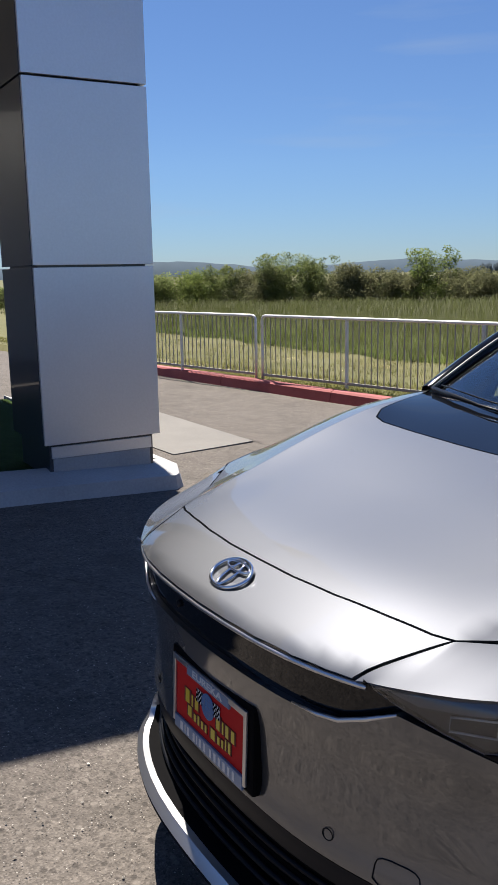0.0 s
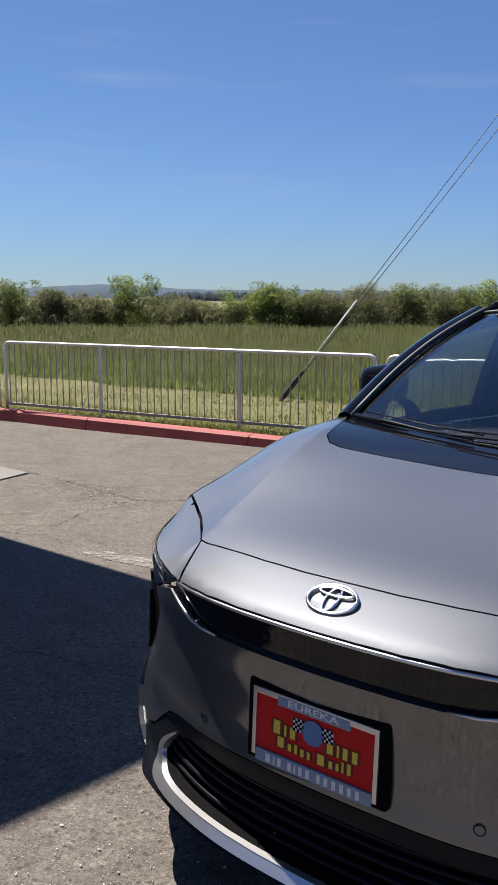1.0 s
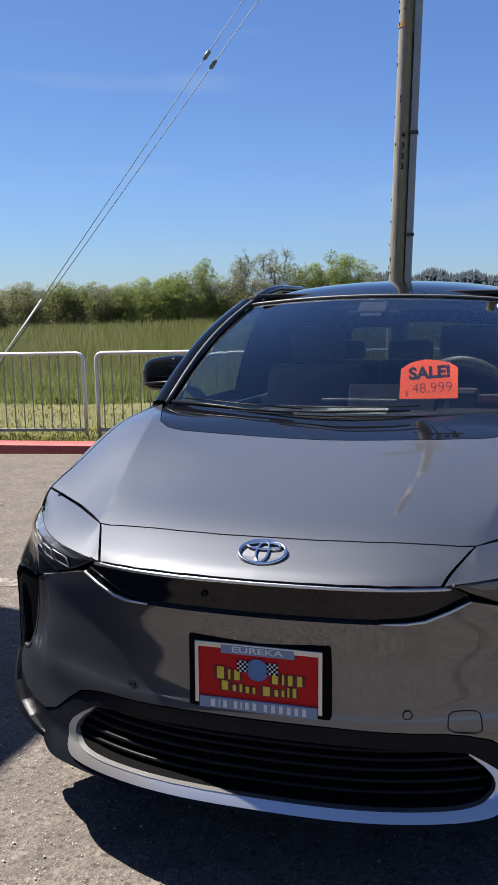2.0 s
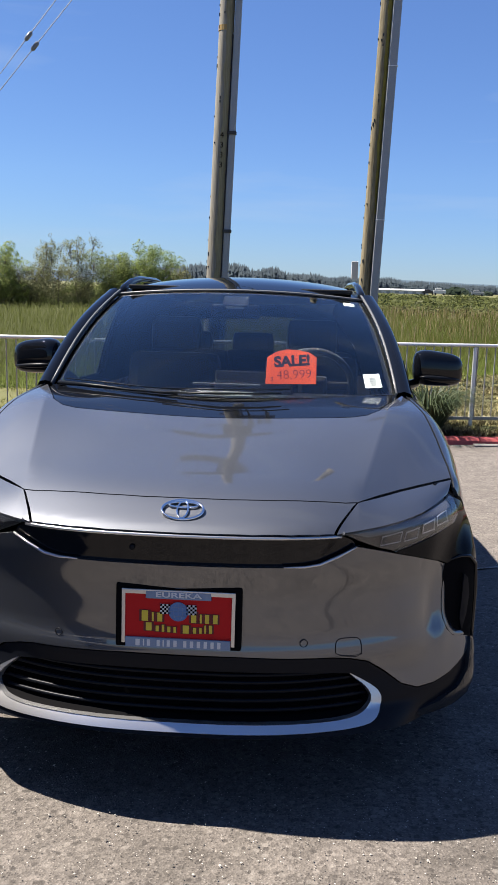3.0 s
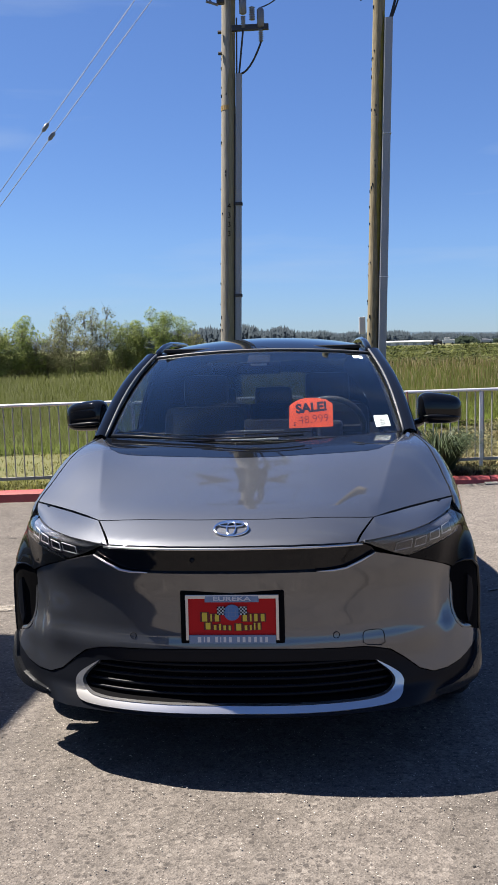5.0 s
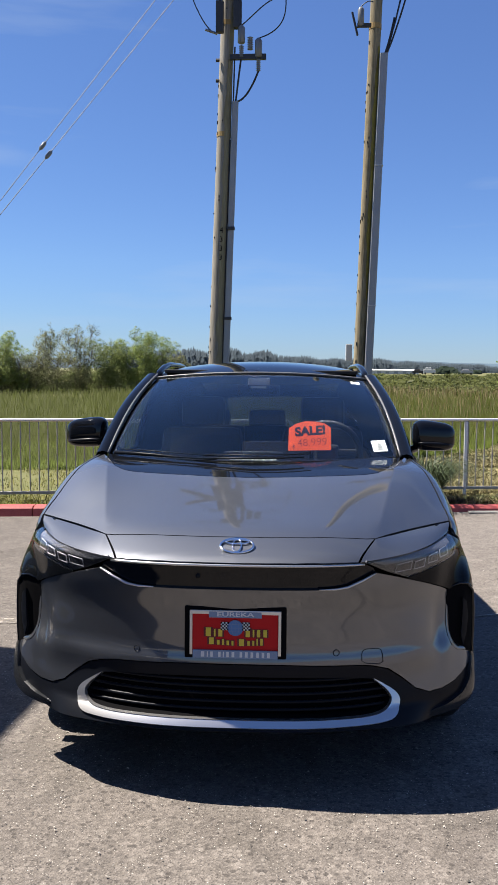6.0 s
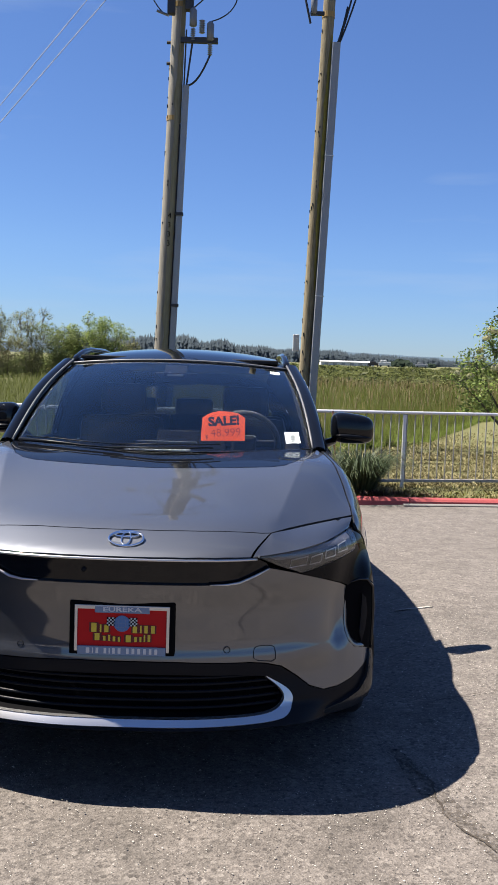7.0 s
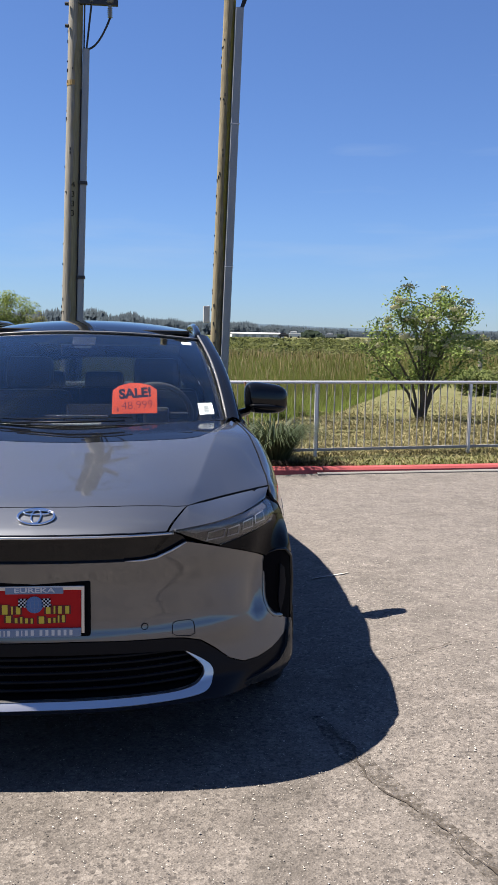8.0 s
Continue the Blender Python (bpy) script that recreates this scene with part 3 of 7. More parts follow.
def worn(name, base, scale, lo, hi):
    """A thin coat that has worn away in patches."""
    m = mat(name, base, 0.9, 0.0, 0.0, 0.3, 9, 90, 0.3)
    n, l = m.node_tree.nodes, m.node_tree.links
    tc, t, r = n.new("ShaderNodeTexCoord"), n.new("ShaderNodeTexNoise"), n.new("ShaderNodeMapRange")
    t.inputs["Scale"].default_value, t.inputs["Detail"].default_value, t.inputs["Roughness"].default_value = scale, 9, 0.75
    l.new(tc.outputs["Object"], t.inputs["Vector"])
    r.inputs["From Min"].default_value, r.inputs["From Max"].default_value = lo, hi
    l.new(t.outputs[0], r.inputs["Value"])
    clear, mx = n.new("ShaderNodeBsdfTransparent"), n.new("ShaderNodeMixShader")
    l.new(r.outputs[0], mx.inputs[0])
    l.new(clear.outputs[0], mx.inputs[1]); l.new(n["Principled BSDF"].outputs[0], mx.inputs[2])
    l.new(mx.outputs[0], n["Material Output"].inputs["Surface"])
    return m


PAINT_LINE = worn("worn white line paint", (0.27, 0.245, 0.215), 16, 0.38, 0.66)
DUST = worn("pale dried dust", (0.21, 0.18, 0.145), 7, 0.42, 0.85)
STAIN = worn("dark dirt in the asphalt", (0.050, 0.042, 0.034), 40, 0.45, 0.68)
SCRAP = worn("flaking white line paint", (0.34, 0.32, 0.29), 30, 0.30, 0.50)
tagged(flat_patch("parking_line", [(-3.15, 2.00), (-3.05, 2.13), (-2.15, 2.30), (-1.2, 2.45), (-1.2, 2.34), (-2.1, 2.15), (-2.9, 2.00)], 0.006, PAINT_LINE, "faded white paint mark on the asphalt"), "", "road marking", kind="structure")
tagged(flat_patch("parking_line", [(1.36, 2.603), (1.365, 2.620), (1.61, 2.690), (1.615, 2.672)], 0.006, SCRAP, "short scrap of faded white line"), "", "road marking", kind="structure")
tagged(flat_patch("asphalt_stain", [(0.98, 0.48), (1.02, 0.47), (1.10, 0.15), (1.20, -0.2), (1.33, -0.62), (1.39, -1.1), (1.33, -1.1), (1.25, -0.62), (1.12, -0.2), (1.01, 0.15)], 0.005, STAIN, "dark crumbling streak along the crack"), "", "stain", kind="structure")
tagged(flat_patch("dust_patch", [(-4.6, 2.42), (-4.3, 2.16), (-3.95, 1.96), (-3.7, 2.05), (-3.85, 2.34), (-4.2, 2.52)], 0.0045, DUST, "pale dried dust on the asphalt"), "", "dust", kind="structure")
# cracks: thin, dark, wandering strips sunk in the surface
CRACK = mat("crack filler", (0.038, 0.030, 0.023), 0.95, 0.0, 0.0, 0.35, 10, 90, 0.4)


def crack(points, width, label):
    rng = random.Random(int(points[0][0] * 100) + 7)
    path, run = [], points[0][0] * 3
    for a, b in zip(points, points[1:]):
        d = math.dist(a, b)
        n = max(2, int(d / 0.02))
        for i in range(n):
            t = i / n
            q = (run + d * t) * 3.0
            path.append((a[0] + (b[0] - a[0]) * t + 0.05 * noise.noise((q, 1, 7)) + 0.018 * noise.noise((q * 4, 1, 3)) + rng.gauss(0, 0.002),
                         a[1] + (b[1] - a[1]) * t + 0.05 * noise.noise((q, 9, 2)) + 0.018 * noise.noise((q * 4, 5, 3)) + rng.gauss(0, 0.002)))
        run += d
    path.append(points[-1])
    v, f = [], []
    for i, (x, y) in enumerate(path):
        x2, y2 = path[min(i + 1, len(path) - 1)]
        x1, y1 = path[max(i - 1, 0)]
        q = math.hypot(x2 - x1, y2 - y1) or 1
        nx, ny = -(y2 - y1) / q, (x2 - x1) / q
        wd = 0.5 * width * max(0.12, 0.6 + 1.1 * noise.noise((x * 14, y * 14, 1)) + rng.gauss(0, 0.32)) * (0.25 if i in (0, len(path) - 1) else 1)
        for s in (-1, 1):
            px, py = x + nx * wd * s / 2, y + ny * wd * s / 2
            v.append((px, py, lot_z(px, py) + 0.0075))
        if i:
            f.append((2 * i - 2, 2 * i - 1, 2 * i + 1, 2 * i))
    tagged(mesh("crack", v, f, CRACK, smooth=False), label, "crack", kind="structure")


crack([(-5.82, 3.49), (-5.23, 3.46), (-4.5, 3.37), (-4.04, 3.31), (-3.77, 3.56), (-3.3, 3.95), (-2.6, 4.4), (-1.6, 4.6)], 0.020, "wandering dark crack across the asphalt")
crack([(-3.8, 2.26), (-3.92, 2.55), (-4.02, 2.83), (-3.95, 3.05)], 0.012, "thin branching crack in the asphalt")
crack([(-5.5, 3.1), (-5.3, 3.2), (-4.9, 3.22)], 0.010, "thin branching crack in the asphalt")
crack([(-3.64, 2.09), (-3.45, 2.12), (-3.33, 2.19), (-3.0, 2.32)], 0.010, "thin crack beside the faded paint mark")
crack([(0.98, 0.45), (1.05, 0.15), (1.15, -0.2), (1.28, -0.62), (1.35, -1.1)], 0.016, "broad crack in the asphalt beside the car")
crack([(1.2, 0.95), (1.6, 1.1), (2.2, 1.35), (2.9, 1.5), (3.8, 1.9)], 0.011, "thin crack in sunlit asphalt")
crack([(-2.9, 0.3), (-2.2, 0.75), (-1.6, 0.85), (-1.1, 1.2)], 0.014, "thin crack in the shaded asphalt")

# crumbling asphalt: loose angular chips where the cracks meet


def chips():
    rng = random.Random(31)
    v, f = [], []
    for k in range(450):
        t = rng.random()
        x = -5.15 + 1.2 * t + rng.gauss(0, 0.08)
        y = 3.42 - 0.26 * t + rng.gauss(0, 0.05 + 0.12 * math.sin(math.pi * t))
        r = rng.uniform(0.003, 0.008) * (1.7 if rng.random() < 0.08 else 1)
        z, b, a0 = lot_z(x, y) + 0.004, len(v), rng.uniform(0, 6.28)
        for lev, (dz, w) in enumerate(((0.0, 1.0), (0.32, 0.7))):
            for q in range(5):
                a = a0 + q * 1.2566
                v.append((x + r * w * math.cos(a) * rng.uniform(0.7, 1.3), y + r * w * math.sin(a) * rng.uniform(0.7, 1.3), z + r * dz * rng.uniform(0.6, 1.2)))
        for q in range(5):
            f.append((b + q, b + (q + 1) % 5, b + 5 + (q + 1) % 5, b + 5 + q))
        f.append(tuple(b + 5 + q for q in range(5)))
    CHIP = mat("broken asphalt", (0.190, 0.170, 0.152), 0.95, 0.0, 0.0, 0.25, 8, 90, 0.2, island=0.5)
    tagged(mesh("broken_asphalt", v, f, CHIP, smooth=False), "loose chips of crumbled asphalt", "rubble", kind="stuff")


chips()

# loose grit on the lot
def grit():
    rng = random.Random(5)
    v, f = [], []
    for k in range(46000):
        if k < 30000:
            x, y = rng.uniform(-2.2, 3.0), rng.uniform(-1.4, 3.0)
        else:
            x, y = rng.uniform(-9, 6), rng.uniform(0, 6.2)
        if y > kerb_y(x) - 0.05:
            continue
        r = rng.uniform(0.0010, 0.0028) * (2.0 if rng.random() < 0.04 else 1)
        z = lot_z(x, y) + 0.006
        b = len(v)
        a0 = rng.uniform(0, 6.28)
        for q in range(4):
            v.append((x + r * math.cos(a0 + q * 1.57) * rng.uniform(0.7, 1.3), y + r * math.sin(a0 + q * 1.57) * rng.uniform(0.7, 1.3), z - r * 0.2))
        v.append((x, y, z + r * rng.uniform(0.2, 0.5)))
        for q in range(4):
            f.append((b + q, b + (q + 1) % 4, b + 4))
    GRIT = mat("pale grit", (0.27, 0.25, 0.225), 0.85, 0.0, 0.0, 0.25, 3, 40, 0.0, island=0.85)
    tagged(mesh("grit", v, f, GRIT, smooth=False), "pale loose stone chips on asphalt", "gravel", kind="stuff")


grit()

# kerb: stones end to end with narrow joints
kerb = thing("kerb", "red-painted concrete kerb along the lot", "kerb", kind="structure")
kx = -17.2
KL = 2.43
while kx < 12:
    ln = KL
    x0, x1 = kx, kx + ln - 0.012
    v, f = [], []
    n = 7
    prof = [(-0.03, -0.35), (0.020, -0.058), (0.045, -0.034), (0.14, -0.028), (0.15, -0.04), (0.15, -0.35)]
    for i in range(n):
        x = x0 + (x1 - x0) * i / (n - 1)
        for d, z in prof:
            v.append((x, kerb_y(x) + d, z - (0.018 * sstep(0.8, 3.0, x) if z > -0.1 else 0)))
    m_ = len(prof)
    for i in range(n - 1):
        for k in range(m_ - 1):
            f.append((i * m_ + k, i * m_ + k + 1, (i + 1) * m_ + k + 1, (i + 1) * m_ + k))
    f.append(tuple(range(m_))[::-1])
    f.append(tuple((n - 1) * m_ + k for k in range(m_)))
    mesh("kerb_stone", v, f, RED_KERB, kerb, smooth=False)
    kx += ln
# pale low strip lying at the foot of the kerb
strip = thing("wheel_stop", "long pale concrete strip at the foot of the kerb", "wheel stop")
bm = bmesh.new()
prev = None
for i in range(12):
    x = 2.15 + 0.45 * i
    y = kerb_y(x) - 0.13
    ring = [bm.verts.new((x, y + d, -0.102 + z)) for d, z in ((0, -0.06), (0.0, 0.010), (0.015, 0.018), (0.08, 0.018), (0.095, 0.010), (0.095, -0.06))]
    if prev:
        for k in range(5):
            bm.faces.new((prev[k], ring[k], ring[k + 1], prev[k + 1]))
    else:
        bm.faces.new(ring)
    prev = ring
bm.faces.new(prev[::-1])
part("beam", bm, CONCRETE, strip)

# ---- fence ----
def fence_panel(x0, x1, posts, label):
    """One welded panel: hoop of tube with rounded corners, bottom rail, inner posts, pickets."""
    p0, p1 = Vector((x0, fence_y(x0), 0)), Vector((x1, fence_y(x1), 0))
    ln = (p1 - p0).length
    ang = math.degrees(math.atan2(p1.y - p0.y, p1.x - p0.x))
    f = thing("fence_panel", label, "fence", "fence along the lot", (p0.x, p0.y, -0.06), rz=ang)
    top, low, r = 0.93, 0.09, 0.07
    hoop = [(0.03, 0, -0.05), (0.03, 0, 0.4), (0.03, 0, top - r)]
    hoop += [(0.03 + r * (1 - math.cos(a)), 0, top - r + r * math.sin(a)) for a in (0.5, 1.0, 1.57)]
    hoop += [(ln - 0.03 - r * (1 - math.cos(a)), 0, top - r + r * math.sin(a)) for a in (1.57, 1.0, 0.5)]
    hoop += [(ln - 0.03, 0, top - r), (ln - 0.03, 0, 0.4), (ln - 0.03, 0, -0.05)]
    part("top_rail", tube(hoop, 0.021, 10), GALV, f, "bright galvanised hoop rail", True)
    part("bottom_rail", box((ln - 0.08, 0.025, 0.035), (ln / 2, 0, low), 0.003), BAR, f)
    for px in posts:
        d = (px - x0) / (x1 - x0) * ln
        part("post", box((0.036, 0.036, top - 0.02 + 0.1), (d, 0, (top - 0.12) / 2), 0.004), GALV, f)
    n = int(ln / 0.105)
    bm = tube([(0, 0, low), (0, 0, top - 0.015)], 0.0072, 6)
    first = part("picket", bm, BAR, f)
    first.location.x = 0.1
    for i in range(1, n):
        d = 0.1 + (ln - 0.2) * i / (n - 1)
        o = new("picket", first.data)
        o.parent = f
        o.location.x = d
    return f


for a, b, ps in ((-14.75, -9.24, (-12.9, -11.05)), (-9.16, -3.82, (-7.52, -5.5)), (-3.74, 0.21, (-1.8,)), (0.29, 6.45, (2.31, 4.42)), (6.53, 12.0, (8.4, 10.2))):
    fence_panel(a, b, ps, "galvanised steel picket fence panel with rounded hoop rail")

# ---- entrance column and canopy ----
def column():
    c = thing("entrance_column", "brushed aluminium panel-clad entrance column on a concrete plinth", "column")
    x0, x1, y0, y1 = -5.22, -4.42, 1.03, 1.93
    zb = lot_z(-4.4, 1.5)
    joints = [0.28, 1.53, 2.76, 4.0]
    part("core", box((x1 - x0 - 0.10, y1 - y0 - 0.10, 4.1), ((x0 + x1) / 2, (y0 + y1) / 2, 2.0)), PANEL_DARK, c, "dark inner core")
    g = 0.008
    for a, b in zip(joints, joints[1:]):
        part("panel", box((0.03, y1 - y0 - 2 * g, b - a - 2 * g), (x1 - 0.015, (y0 + y1) / 2, (a + b) / 2), 0.003), PANEL, c)
        part("panel", box((x1 - x0 - 0.036, 0.03, b - a - 2 * g), ((x0 + x1) / 2 - 0.018, y1 - 0.02, (a + b) / 2), 0.003), PANEL, c)
        # the -y face is coloured far darker than the other three
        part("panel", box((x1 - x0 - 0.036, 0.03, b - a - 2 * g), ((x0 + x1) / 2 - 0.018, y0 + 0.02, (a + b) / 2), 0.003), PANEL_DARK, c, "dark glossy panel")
        part("panel", box((0.03, y1 - y0 - 0.02, b - a - 2 * g), (x0 + 0.015, (y0 + y1) / 2, (a + b) / 2), 0.003), PANEL, c)
    part("base_panel", box((x1 - x0 - 0.07, y1 - y0 - 0.13, 0.085), ((x0 + x1) / 2 - 0.0, (y0 + y1) / 2, 0.225), 0.003), PANEL, c)
    part("plinth", box((x1 - x0 - 0.09, y1 - y0 - 0.15, 0.4), ((x0 + x1) / 2, (y0 + y1) / 2, -0.02)), KERB_PALE, c, "bare concrete plinth")
    # kerb round the planting bed under the column
    bm = bmesh.new()
    outer = [(-4.07, -9.0), (-4.10, 1.92), (-4.17, 2.02), (-4.5, 2.16), (-9.0, 2.16)]
    prev = None
    for (x, y) in outer:
        ix, iy = (-4.45 if x > -4.3 else x), (min(y, 2.0) if x > -4.3 else 1.98)
        zl = lot_z(x, y)
        ring = [bm.verts.new(p) for p in ((x, y, zl - 0.1), (x - 0.06, y - 0.04 if y > 2 else y, zl + 0.10), (ix - 0.12, iy - 0.02 if y > 2 else y, zl + 0.15), (ix - 0.12, iy - 0.02 if y > 2 else y, zl - 0.1))]
        if prev:
            for k in range(3):
                bm.faces.new((prev[k], ring[k], ring[k + 1], prev[k + 1]))
        prev = ring
    bmesh.ops.recalc_face_normals(bm, faces=bm.faces)
    k = tagged(part("island_kerb", bm, KERB_PALE), "low concrete kerb round the planted island", "kerb", kind="structure")
    bed = mesh("island_lawn", [(-9, -9, 0.25), (-4.5, -9, 0.25), (-4.5, 1.98, 0.02), (-9, 1.98, 0.02)], [(0, 1, 2, 3)], LAWN)
    tagged(bed, "green lawn on the island beside the column", "lawn", kind="structure")
    roof = thing("entrance_canopy", "deep flat panel-clad entrance canopy carried by the column", "canopy")
    part("fascia", box((8.0, 6.8, 2.05), (-4.42 - 4.0, 2.30 - 3.4, 5.02), 0.01), PANEL, roof)
    part("soffit", box((7.9, 6.7, 0.03), (-4.42 - 4.0, 2.30 - 3.4, 3.98)), STUCCO, roof, "pale soffit")
    w = part("wall_showroom", box((0.3, 30, 5.4), (-13.6, -14.0, 2.7)), STUCCO)
    tagged(w, "plain pale rendered showroom wall", "wall", kind="structure")


column()

# ---- car ----
# Car axes: x across, y from the nose backwards, z up from the tarmac; the whole car stands on the lot's slope.
car = thing("suv", "grey metallic electric SUV with black roof and dark lower cladding", "car", rx=-2.65)

PLAN = [(0, 0), (0.20, 0.010), (0.345, 0.038), (0.45, 0.080), (0.55, 0.135), (0.65, 0.205), (0.75, 0.305), (0.83, 0.43), (0.88, 0.58),
        (0.912, 0.79), (0.925, 1.02), (0.93, 1.5), (0.93, 2.3), (0.93, 3.1), (0.925, 3.8), (0.90, 4.2), (0.84, 4.45), (0.70, 4.60), (0.45, 4.67), (0.2, 4.69), (0, 4.69)]
_u = [0.0]
for a, b in zip(PLAN, PLAN[1:]):
    _u.append(_u[-1] + math.dist(a, b))
PX, PY = spline(_u, [p[0] for p in PLAN]), spline(_u, [p[1] for p in PLAN])
U_END = _u[-1]
LOW = [(0, 0), (0.20, 0.010), (0.345, 0.038), (0.45, 0.074), (0.55, 0.121), (0.652, 0.179), (0.757, 0.250), (0.848, 0.328), (0.898, 0.42), (0.920, 0.66)] + PLAN[10:]
LX, LY = spline(_u, [p[0] for p in LOW]), spline(_u, [p[1] for p in LOW])
_ux = np.linspace(0, 1.5, 1500)
_hx, _hy = np.array([PX(u) for u in _ux]), np.array([PY(u) for u in _ux])
_lx, _ly = np.array([LX(u) for u in _ux]), np.array([LY(u) for u in _ux])


def upper_share(z):
    """The nose is squarer at bumper height than at the lamps: 0 low, 1 high."""
    return sstep(0.33, 0.68, z)


def plan_at(u, z):
    w = upper_share(z)
    return PX(u) * w + LX(u) * (1 - w), PY(u) * w + LY(u) * (1 - w)


def ux(x, z=1.0):
    """Run along the outline at which the front is x wide."""
    w = upper_share(z)
    return math.copysign(float(np.interp(abs(x), _hx * w + _lx * (1 - w), _ux)), x)


def uy(y, z=1.0):
    w = upper_share(z)
    return float(np.interp(y, _hy * w + _ly * (1 - w), _ux)) if y < 1.3 else float(np.interp(y, [p[1] for p in PLAN[10:16]], _u[10:16]))


def low_x(y):
    """Half width of the squarer lower outline, which the arch mouldings follow."""
    return float(np.interp(y, _ly, _lx)) if y < 1.3 else plan_at(uy(y), 0.3)[0]


def flange_y(x, z):
    """The black moulding outside the painted bumper: it stands back from the paint and runs flat out to the arch."""
    return float(np.interp(x, [0.70, 0.75, 0.80, 0.84, 0.87, 0.886], [0.285, 0.318, 0.338, 0.358, 0.385, 0.425])) + 0.10 * max(0.0, z - 0.66)


def front_y(x):
    return float(np.interp(abs(x), _hx, _hy))


NOSE = spline([0.18, 0.25, 0.30, 0.40, 0.445, 0.465, 0.505, 0.56, 0.65, 0.73, 0.79, 0.825, 0.85, 0.885, 0.91, 0.95],
              [0.03, 0.000, -0.004, 0.008, 0.004, 0.003, 0.010, 0.009, 0.000, -0.020, -0.030, -0.033, -0.012, 0.060, 0.11, 0.18])
FLANK = spline([0.18, 0.28, 0.40, 0.55, 0.70, 0.80, 0.90, 0.98, 1.06], [0.03, 0.006, 0.002, 0.0, 0.0, 0.008, 0.035, 0.08, 0.13])
BACK = spline([0.18, 0.40, 0.7, 0.9, 1.06], [0.10, 0.02, 0.0, 0.02, 0.08])


def body(u, z, inset=0.0):
    """A point of the lower body: u along the outline, z high."""
    s = 1 if u >= 0 else -1
    a = min(abs(u), U_END - 1e-4)
    e = 0.004
    x, y = plan_at(a, z)
    (xa, ya), (xb, yb) = plan_at(max(a - e, 0.0), z), plan_at(min(a + e, U_END), z)
    dx, dy = xb - xa, yb - ya
    if a < e:
        dx, dy = 1.0, 0.0
    q = math.hypot(dx, dy)
    nx, ny = dy / q, -dx / q
    w = sstep(0.55, 1.25, a)
    o = NOSE(z) * (1 - w) + FLANK(z) * w
    w2 = sstep(4.6, 5.2, a)
    o = o * (1 - w2) + BACK(z) * w2
    # the corner below the lamp swells, then runs hollow into the vent
    o -= 0.013 * math.exp(-((a - 0.69) / 0.085) ** 2) * math.exp(-((z - 0.53) / 0.095) ** 2)
    o -= 0.007 * math.exp(-((a - 0.845) / 0.05) ** 2) * math.exp(-((z - 0.52) / 0.13) ** 2)
    o += 0.013 * math.exp(-((a - 0.815) / 0.045) ** 2) * math.exp(-((z - 0.55) / 0.10) ** 2)
    o += inset
    return (s * (x - nx * o), y - ny * o, z)


def on_body(inset):
    return lambda u, z: body(u, z, inset)


def fr(points):
    """Front outline given as (x, z) turned into (run, z)."""
    return [(ux(x, z), z) for x, z in points]


def both(half):
    """A right half outline, first and last point on the axis, completed with its mirror."""
    return half + [(-x, z) for x, z in half[::-1] if abs(x) > 1e-6]


def flip(points):
    return [(-x, z) for x, z in points]


HOOD_C = spline([-0.06, -0.03, -0.015, 0.0, 0.04, 0.11, 0.30, 0.55, 0.80, 1.0, 1.2, 1.4], [0.795, 0.822, 0.834, 0.8425, 0.861, 0.890, 0.941, 0.997, 1.050, 1.090, 1.128, 1.16])


def hood_form(a, y):
    k = 0.92 * (1 - 0.75 * sstep(0.25, 1.0, y))
    z = HOOD_C(y - front_y(a) * k)
    line = float(np.interp(y, [0.17, 1.19], [0.488, 0.698]))   # folded crease from lamp to windscreen
    on = sstep(0.15, 0.34, y) * (1 - sstep(0.85, 1.22, y))
    # the shoulder: inboard the surface climbs to a sharp ridge, outboard it falls away
    wide = 0.025 + 0.15 * sstep(0.15, 0.75, y)
    z += 0.15 * wide * math.exp(-max(0.0, line - a) / wide) * on
    z -= 0.008 * sstep(0.1, 0.5, y) * math.exp(-(a / 0.30) ** 2)
    z -= 0.10 * max(0.0, a - line) * on
    edge = 0.60 + 0.10 * sstep(0.3, 1.2, y)
    return z - 0.85 * max(0.0, a - edge) ** 2 * sstep(0.35, 0.8, y)


def lamp_seam(a):
    """Where the hood ends above the lamp: its y, and its height, which rises in a straight line."""
    return float(np.interp(a, [0.4865, 0.552, 0.622, 0.702, 0.80], [0.1745, 0.248, 0.321, 0.391, 0.476])), 0.8805 + 0.0960 * (a - 0.4865)


def hood(x, y):
    a = abs(x)
    z = hood_form(a, y)
    if a > 0.47:
        ys, zs = lamp_seam(max(a, 0.4865))
        z += (zs - hood_form(max(a, 0.4865), ys)) * math.exp(-((y - ys) / 0.16) ** 2) * sstep(0.47, 0.50, a)
    return (x, y, z)


# shell behind the joints
def shell(u0, u1, z0, z1, inset, name):
    us, zs = np.linspace(u0, u1, 60), np.linspace(z0, z1, 14)
    v = [body(u, z, inset) for u in us for z in zs]
    f = [(i * 14 + j, (i + 1) * 14 + j, (i + 1) * 14 + j + 1, i * 14 + j + 1) for i in range(59) for j in range(13)]
    return mesh(name, v, f, VOID, car)


shell(-0.86, 0.86, 0.20, 0.86, 0.085, "inner_bumper")
v = [(x, y, hood(x, y)[2] - 0.035) for y in np.linspace(0.02, 1.22, 30) for x in np.linspace(-0.80, 0.80, 24) ]
v = [p if p[1] > front_y(p[0]) + 0.03 else (p[0], front_y(p[0]) + 0.03, hood(p[0], front_y(p[0]) + 0.03)[2] - 0.04) for p in v]
